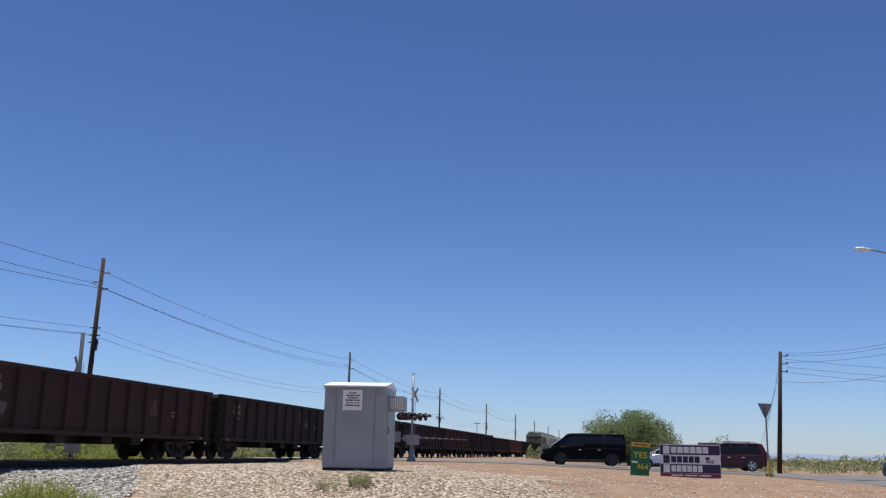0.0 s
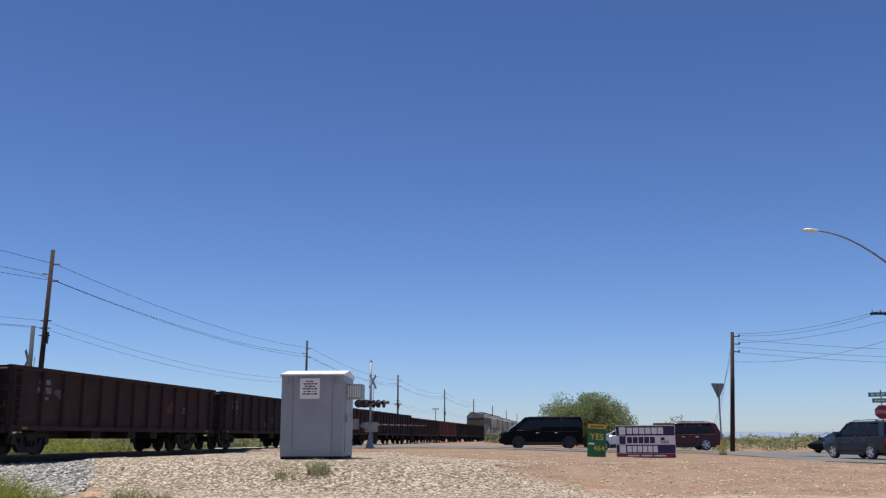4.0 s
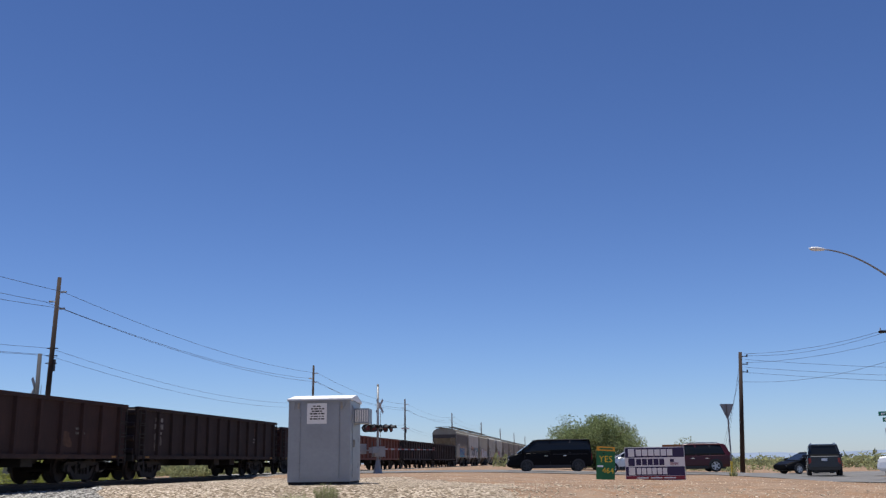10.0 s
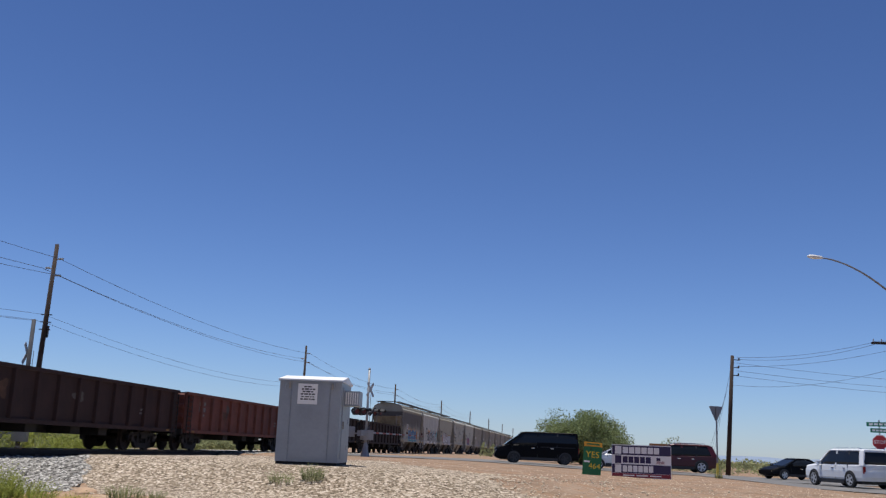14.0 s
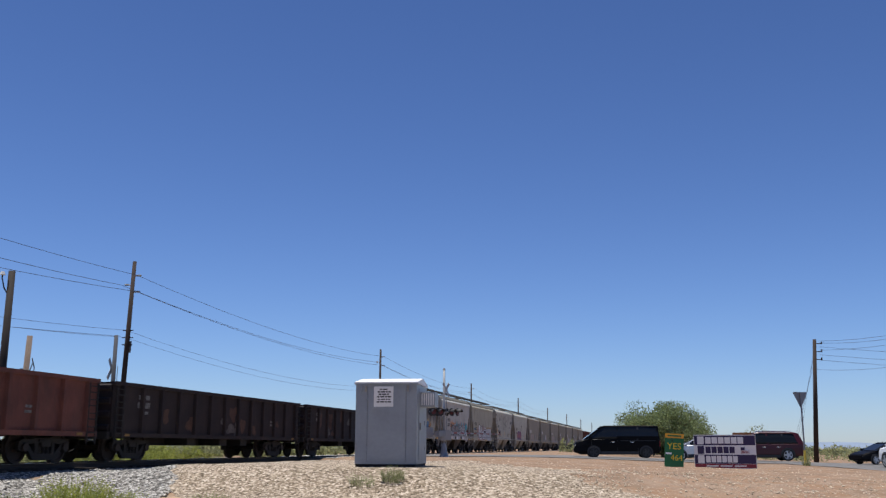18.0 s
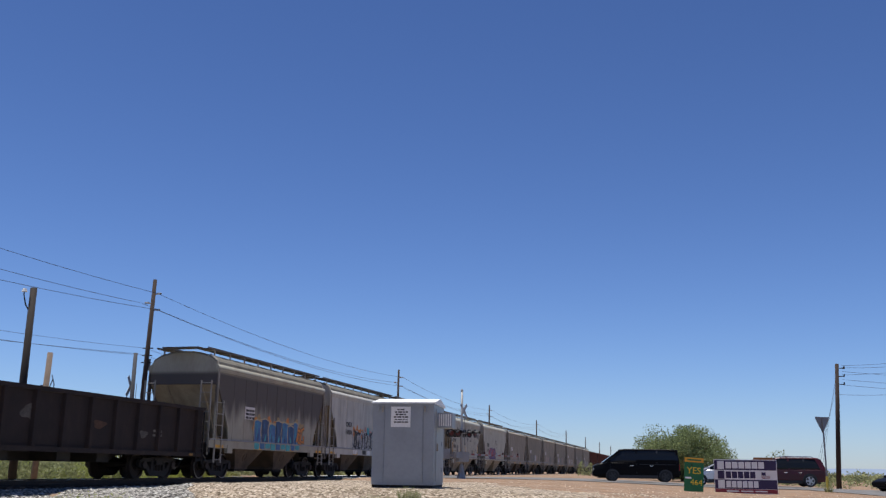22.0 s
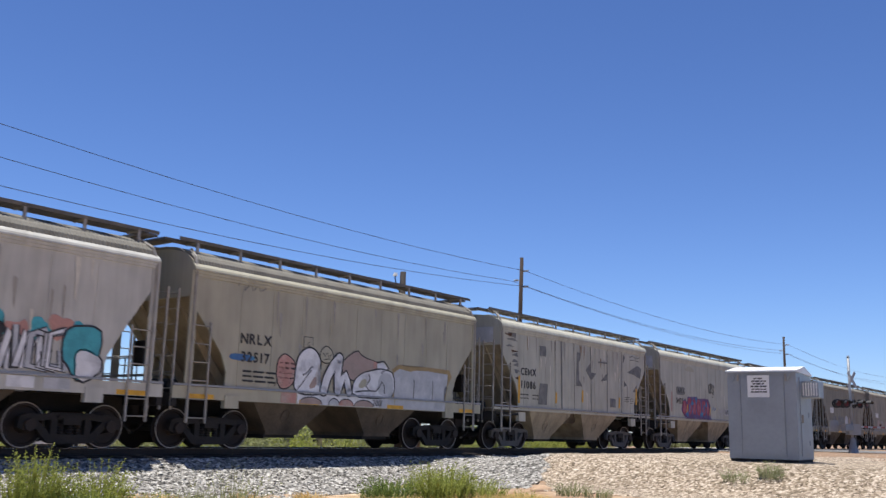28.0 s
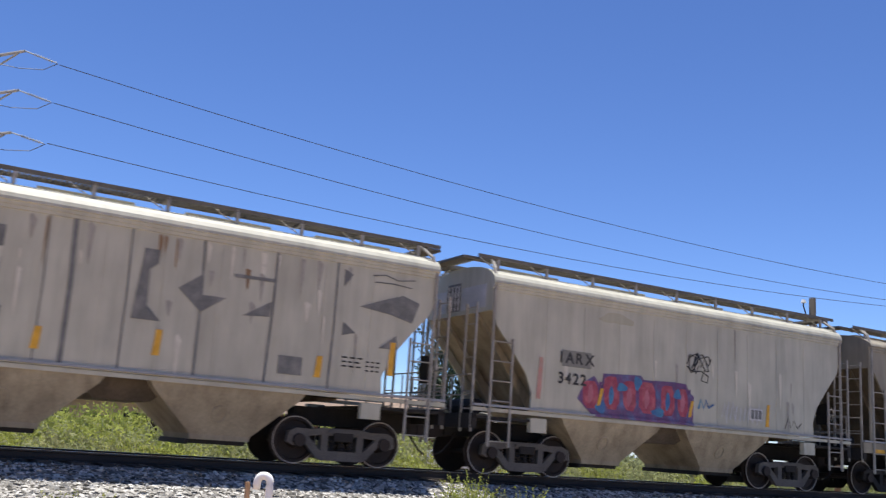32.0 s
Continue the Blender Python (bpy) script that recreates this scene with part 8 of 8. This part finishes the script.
def clumps(name, label, places, n, leaf, material, seed, cat="scrub"):
    """Far scrub in one mesh: many small leaf faces round each place (x, y, radius, height)."""
    r = np.random.RandomState(seed)
    V, F = [], []
    k = 0
    for x, y, rad, h in places:
        g = ground_z(x, y)
        u = r.normal(size=(n, 3))
        u /= np.linalg.norm(u, axis=1)[:, None]
        p = u * (0.55 + 0.45 * r.rand(n, 1)) * np.array([rad, rad, h * 0.55]) * (1 + 0.3 * np.sin(5 * u[:, :1] + seed))
        p[:, 2] = np.abs(p[:, 2] + h * 0.42)
        p += (x, y, g)
        e1 = r.normal(size=(n, 3)) * leaf * rad
        e2 = r.normal(size=(n, 3)) * leaf * rad
        V.append(np.stack([p, p + e1, p + e2], 1).reshape(-1, 3))
        F.append(np.arange(3 * n).reshape(-1, 3) + k)
        k += 3 * n
    o = mesh_from(name, np.concatenate(V).tolist(), np.concatenate(F).tolist(), material)
    return tagged(o, label, cat, kind="stuff")


q = random.Random(11)
back = []
for k in range(420):
    y = q.uniform(-14, 62)
    x = track_x(y) - 5.5 - 15 * q.random() ** 1.3
    s = q.uniform(0.6, 1.35)
    if 48 < y < 66 or -0.06 < math.atan2(-x, y) - math.atan2(38.5, 23.5) < 0.035 and x > -42:
        continue
    back.append((x, y, s, s * q.uniform(0.95, 1.6)))
clumps("verge_scrub", "bright yellow-green roadside scrub behind the train", back[::2], 900, 0.055, LEAFG, 1)
clumps("verge_scrub", "dusty green roadside scrub behind the train", back[1::2], 900, 0.055, LEAFS, 2)
grass = [(track_x(y) - q.uniform(3.6, 20), y, q.uniform(0.5, 1.1), q.uniform(0.25, 0.5)) for y in [q.uniform(-16, 48) for _ in range(260)]]
clumps("verge_grass", "yellow-green grass along the far side of the track", grass, 300, 0.08, mat("verge_grass_blade", (0.26, 0.28, 0.085), 0.9, var=0.3, scale=3, isl=0.35, spec=0.1), 3, "grass")
field = []
for k in range(430):
    y = q.uniform(-6, 56)
    x = track_x(y) - q.uniform(14, 46)
    if -0.06 < math.atan2(-x, y) - math.atan2(38.5, 23.5) < 0.035 and x > -44 or y > 50:
        continue
    field.append((x, y, q.uniform(1.0, 2.2), q.uniform(0.35, 0.75)))
clumps("field_grass", "rough olive grass in the field behind the railway", field, 170, 0.09, MATS["verge_grass_blade"], 6, "grass")
hedge = [(-46 - 9 * q.random(), -6 + 40 * q.random(), q.uniform(1.2, 2.2), q.uniform(1.5, 2.6)) for k in range(46)]
clumps("field_bushes", "tall green and straw bushes at the back of the field", hedge, 700, 0.06, LEAFG, 14)
thicket = [(-28 - 62 * q.random(), 67.5 + 30 * q.random(), q.uniform(1.3, 2.4), q.uniform(0.9, 1.5)) for k in range(170)]
thicket = [p for p in thicket if p[1] < 60 - 0.9 * p[0] * 0.6 + 20]
clumps("far_thicket", "olive scrub beyond the road behind the railway", thicket, 260, 0.08, LEAFS, 8)
far = []
for k in range(900):
    a = radians(q.uniform(-6, 50) if k < 760 else q.uniform(-75, -12))
    r_ = q.uniform(82, 330)
    x, y = r_ * math.sin(a), r_ * math.cos(a)
    if k < 760 and y < 66 + 0.6 * x + 12 or (k >= 760 and x > -62):
        continue
    s = q.uniform(0.8, 1.8)
    far.append((x, y, s, s * q.uniform(0.7, 1.1)))
clumps("far_scrub", "distant olive desert scrub along the horizon", far, 90, 0.16, LEAFS, 4)
near_road = [(6 + k * 3.1 + q.uniform(-1, 1), 74.5 + k * 2.2 + q.uniform(-1, 2.5), q.uniform(0.5, 1.1), q.uniform(0.5, 1.1)) for k in range(34)]
clumps("road_scrub", "dry olive scrub beyond the road", near_road, 600, 0.06, LEAFS, 5)


def tree(name, label, x, y, crown, height, trunk_h, n, leaf, material, seed, limbs=7, spread=0.8, squash=1.0):
    """Tapered trunk, forked limbs, and a crown of small leaves in uneven clumps."""
    q = random.Random(seed)
    r = np.random.RandomState(seed)
    g = ground_z(x, y)
    t = thing(name, pose(x, y, g), label, "tree", "trees")
    bm = B()
    ends = []
    tube(bm, [(0, 0, -0.2), (0.05, 0.02, trunk_h * 0.6), (0.0, 0.1, trunk_h)], [0.22, 0.17, 0.15], n=8)
    for k in range(limbs):
        a = 6.28 * k / limbs + q.uniform(-0.3, 0.3)
        d = crown * q.uniform(0.45, 0.85) * spread
        z = trunk_h + (height - trunk_h) * q.uniform(0.35, 0.8)
        p1 = Vector((0, 0.1, trunk_h * 0.9))
        p3 = Vector((d * math.cos(a), d * math.sin(a), z))
        p2 = p1.lerp(p3, 0.5) + Vector((q.uniform(-0.2, 0.2), q.uniform(-0.2, 0.2), 0.25))
        tube(bm, [p1, p2, p3], [0.10, 0.06, 0.025], n=6)
        ends.append(p3)
        for j in range(3):
            e = p2.lerp(p3, 0.4 + 0.3 * j / 2) + Vector((q.uniform(-1, 1), q.uniform(-1, 1), q.uniform(-0.1, 0.8))) * crown * 0.28
            tube(bm, [p2.lerp(p3, 0.3), e], [0.04, 0.012], n=5)
            ends.append(e)
    part("trunk", bm, TWIG, t)
    V = []
    m = 170 if n > 20000 else 110
    mid = trunk_h * 0.6 + (height - trunk_h * 0.6) * 0.42
    for k in range(m):
        u = r.normal(size=3)
        u /= np.linalg.norm(u)
        rad = 0.45 + 0.5 * r.rand()
        c = u * rad * np.array([crown, crown, (height - mid) * (1.0 if u[2] > 0 else 0.75)]) + (0, 0, mid)
        sz = crown * r.uniform(0.10, 0.20)
        per = n // m
        p = r.normal(size=(per, 3)).clip(-1.6, 1.6) * sz * np.array([0.8, 0.8, 0.5 * squash]) + c
        p[:, 2] = np.abs(p[:, 2] - 0.2) + 0.2
        e1 = r.normal(size=(per, 3)) * leaf
        e2 = r.normal(size=(per, 3)) * leaf
        V.append(np.stack([p, p + e1, p + e1 * 0.4 + e2], 1).reshape(-1, 3))
    V = np.concatenate(V)
    o = mesh_from("crown", V.tolist(), np.arange(len(V)).reshape(-1, 3).tolist(), material)
    o.parent = t
    return t


tree("palo_verde_tree", "rounded olive-green palo verde tree beyond the road", -0.75, 79.5, 3.95, 4.35, 0.6, 64000, 0.066, LEAFT, 23, limbs=11, spread=0.95)
tree("desert_tree", "small sparse tree far beyond the road", 8.3, 100, 1.6, 3.2, 1.0, 1200, 0.08, LEAFS, 6, limbs=5)
tree("shade_tree", "round dark green tree by the houses", -68, 16.5, 3.2, 7.2, 2.2, 5000, 0.16, LEAFD, 7, limbs=7)
tree("pine_tree", "tall narrow dark pine behind the railway", -60, 34.5, 2.6, 10.5, 2.5, 8000, 0.15, mat("pine_needles", (0.035, 0.06, 0.028), 0.85, var=0.3, isl=0.4), 8, limbs=9, squash=3.0)
tree("shade_tree", "round dark green tree by the houses", -75, 3, 3.5, 6.5, 2.0, 4000, 0.17, LEAFD, 9, limbs=7)
tree("shade_tree", "dark green tree beyond the crossing", -84, 48, 3.5, 6.0, 2.0, 3500, 0.17, LEAFD, 10, limbs=7)

# ---- beyond the railway: houses, parked car, service pole ----
STUCCO = mat("tan_stucco", (0.42, 0.30, 0.20), 0.9, var=0.08, scale=1)
BRICKW = mat("red_brown_block_wall", (0.20, 0.095, 0.065), 0.9, var=0.2, scale=3)
ROOFT = mat("brown_roof_shingle", (0.21, 0.15, 0.11), 0.9, var=0.2, scale=3, fine=20)
ROOFG = mat("pale_grey_roof", (0.48, 0.46, 0.43), 0.8, var=0.12, scale=2)


def house(x, y, rz, w, d, h, ridge, wallm, roofm, label):
    g = ground_z(x, y)
    c = thing("house", pose(x, y, g, 0, 0, rz), label, "house", "houses behind the railway")
    part("wall", box(B(), -w / 2, w / 2, -d / 2, d / 2, -0.1, h), wallm, c)
    bm = B()
    rf = [(-d / 2 - 0.5, h), (d / 2 + 0.5, h), (d / 2 + 0.5, h + 0.12), (0, ridge), (-d / 2 - 0.5, h + 0.12)]
    loft(bm, [[(xx, a, b) for a, b in rf] for xx in (-w / 2 - 0.5, w / 2 + 0.5)])
    part("roof", bm, roofm, c)
    for k in range(3):
        xx = -w / 2 + w * (k + 0.5) / 3
        wd = part("window", box(B(), xx - 0.6, xx + 0.6, -d / 2 - 0.03, -d / 2 + 0.02, 1.0, 2.1), DGLASS, c)
        part("frame", box(B(), xx - 0.68, xx + 0.68, -d / 2 - 0.05, -d / 2 - 0.031, 0.92, 1.0), WHITE, wd)
    part("door", box(B(), w / 2 - 1.7, w / 2 - 0.8, -d / 2 - 0.04, -d / 2 + 0.02, 0, 2.05), TRIM, c)
    return c


house(-62, 27.0, 62, 14, 9, 2.6, 4.6, BRICKW, ROOFT, "single-storey brown house with shingled roof")
house(-66, 10.0, 75, 13, 9, 2.8, 5.0, STUCCO, ROOFT, "single-storey tan stucco house with brown roof")
house(-66, 44.5, 55, 12, 8, 2.5, 4.2, STUCCO, ROOFG, "single-storey stucco house with pale roof")
house(-63, -8.0, 90, 13, 9, 2.7, 4.8, STUCCO, ROOFT, "single-storey tan stucco house with brown roof")
wc = car("parked_car", "white sedan parked behind the railway verge", "car", WHITEC,
         [(-2.25, 0.45, 0.95, 0.78, 0.78), (-2.15, 0.28, 1.0, 0.87, 0.84), (-1.2, 0.24, 0.98, 0.90, 0.87), (0.9, 0.24, 0.95, 0.90, 0.86), (1.7, 0.24, 0.84, 0.87, 0.80), (2.15, 0.28, 0.70, 0.80, 0.72), (2.25, 0.36, 0.60, 0.70, 0.64)],
         [(-1.9, 0.90, 1.0, 0.82, 0.72), (-1.2, 0.90, 1.36, 0.86, 0.62), (-0.3, 0.90, 1.46, 0.87, 0.63), (0.3, 0.90, 1.38, 0.87, 0.62), (1.25, 0.89, 0.95, 0.84, 0.66)], (-1.25, 0.2), (-1.35, 1.35), 0.33, 0.89)
wc.matrix_basis = pose(-38.6, 23.2, ground_z(-38.6, 23.2) + 0.02, 0, 0, 232)
sc_ = car("parked_car", "silver hatchback parked behind the railway verge", "car", SILVER,
          [(-2.0, 0.45, 1.0, 0.78, 0.80), (-1.9, 0.28, 1.05, 0.86, 0.86), (0.8, 0.26, 1.0, 0.89, 0.87), (1.5, 0.26, 0.9, 0.87, 0.80), (1.98, 0.30, 0.74, 0.80, 0.72), (2.05, 0.36, 0.64, 0.72, 0.66)],
          [(-1.95, 0.94, 1.2, 0.8, 0.78), (-1.7, 0.94, 1.5, 0.84, 0.66), (-0.4, 0.94, 1.56, 0.86, 0.67), (0.3, 0.94, 1.46, 0.86, 0.66), (1.2, 0.92, 0.98, 0.82, 0.64)], (-1.7, 0.2), (-1.25, 1.28), 0.32, 0.88)
sc_.matrix_basis = pose(-41.5, 18.0, ground_z(-41.5, 18.0) + 0.02, 0, 0, 215)
g0 = ground_z(-44, 10.7)
sv = thing("service_pole", pose(-44, 10.7, g0 - 0.1, 1.0), "dark timber service pole with crossarm and transformer", "utility pole", "poles behind the railway")
h = 10.25 - g0
part("pole", cyl(B(), (0, 0, 0), (0, 0, h), 0.17, 0.12, n=10), DARKP, sv, smooth=True)
part("crossarm", box(B(), -0.08, 0.08, -0.9, 0.9, h - 1.2, h - 1.08), DARKP, sv)
part("transformer", cyl(B(), (0.35, 0, h - 2.9), (0.35, 0, h - 2.1), 0.22, n=12), SIGNB, sv)
part("cut_out", tube(B(), [(0.1, 0.6, h - 1.1), (0.3, 0.7, h - 1.5), (0.3, 0.3, h - 2.0)], 0.02), BLACKM, sv)
span((-44, 10.7, 7.2), (-36.9, 57.9, 8.0), 0.5, r=0.012)
span((-44, 10.7, 9.1), (-74, -25, 9.6), 0.5, r=0.012)
# platform light towers far behind the train
for x, y in ((-44, 212), (-41, 246)):
    ft = thing("flood_light_mast", pose(x, y, ground_z(x, y)), "slender mast with a pair of flood lights", "light mast", "flood light masts")
    part("mast", cyl(B(), (0, 0, 0), (0, 0, 8.5), 0.12, 0.08, n=8), SIGNB, ft)
    part("lamp_bar", box(B(), -0.9, 0.9, -0.1, 0.1, 8.4, 8.7), LAMPG, ft)
# culvert posts seen under the wagons
for k, (x, y) in enumerate(((-26.3, 26.3), (-26.3, 28.0))):
    pp = thing("standpipe", pose(x, y, ground_z(x, y)), "short rusty steel standpipe with a side cap", "pipe", "standpipes")
    part("pipe", cyl(B(), (0, 0, 0), (0, 0, 1.15), 0.13, n=10), TAN, pp)
    part("cap", cyl(B(), (0, -0.3, 0.85), (0, 0.12, 0.85), 0.06, n=8), STEEL, pp)

# fallen twigs on the soil
for k, (x, y, rz, l) in enumerate(((-8.2, 16.9, 15, 1.6), (-7.0, 16.4, -8, 1.8), (-8.8, 16.2, 5, 1.2), (-6.0, 17.5, 0, 0.6), (-9.5, 16.6, -12, 1.0))):
    q = random.Random(k)
    tw = thing("fallen_twig", pose(x, y, ground_z(x, y), 0, 0, rz), "thin dry brown twig lying on the soil", "twig", "fallen twigs")
    part("stick", tube(B(), [(-l / 2, 0, 0.02), (-l / 5, 0.06, 0.05), (l / 5, -0.04, 0.03), (l / 2, 0.05, 0.05)], [0.02, 0.018, 0.014, 0.008], n=5), TWIG, tw)
    part("side_shoot", tube(B(), [(-l / 5, 0.06, 0.05), (0, 0.2, 0.09), (l / 6, 0.3, 0.06)], [0.012, 0.009, 0.005], n=5), TWIG, tw)
# reddish clod at the edge of the bank
cl = thing("earth_clod", pose(-10.95, 19.75, ground_z(-10.95, 19.75) + 0.02), "pale reddish lump of earth on the bank edge", "clod")
bm = B()
bmesh.ops.create_icosphere(bm, subdivisions=3, radius=0.2)
for v_ in bm.verts:
    v_.co *= 1 + 0.35 * noise.noise(v_.co * 4)
    v_.co.z *= 0.55
    v_.co.y *= 1.7
part("lump", bm, mat("reddish_earth", (0.40, 0.27, 0.17), 0.95, var=0.2, scale=6), cl, smooth=True)

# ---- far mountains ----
# the blue of distant haze is mixed into the base colour
HILL = mat("haze_tinted_rock", (0.21, 0.26, 0.34), 1.0, var=0.1, scale=0.004, fine=0.02, bump=0, spec=0.0)
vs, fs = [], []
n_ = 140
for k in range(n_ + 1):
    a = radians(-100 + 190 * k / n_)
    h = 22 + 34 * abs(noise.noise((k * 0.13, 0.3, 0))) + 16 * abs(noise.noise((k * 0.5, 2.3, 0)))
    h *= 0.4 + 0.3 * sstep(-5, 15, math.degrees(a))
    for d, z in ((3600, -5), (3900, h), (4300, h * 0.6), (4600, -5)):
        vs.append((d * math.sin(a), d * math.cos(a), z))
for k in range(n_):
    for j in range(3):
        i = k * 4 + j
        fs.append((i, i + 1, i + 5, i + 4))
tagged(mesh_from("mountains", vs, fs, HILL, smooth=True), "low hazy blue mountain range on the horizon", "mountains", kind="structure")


motions()
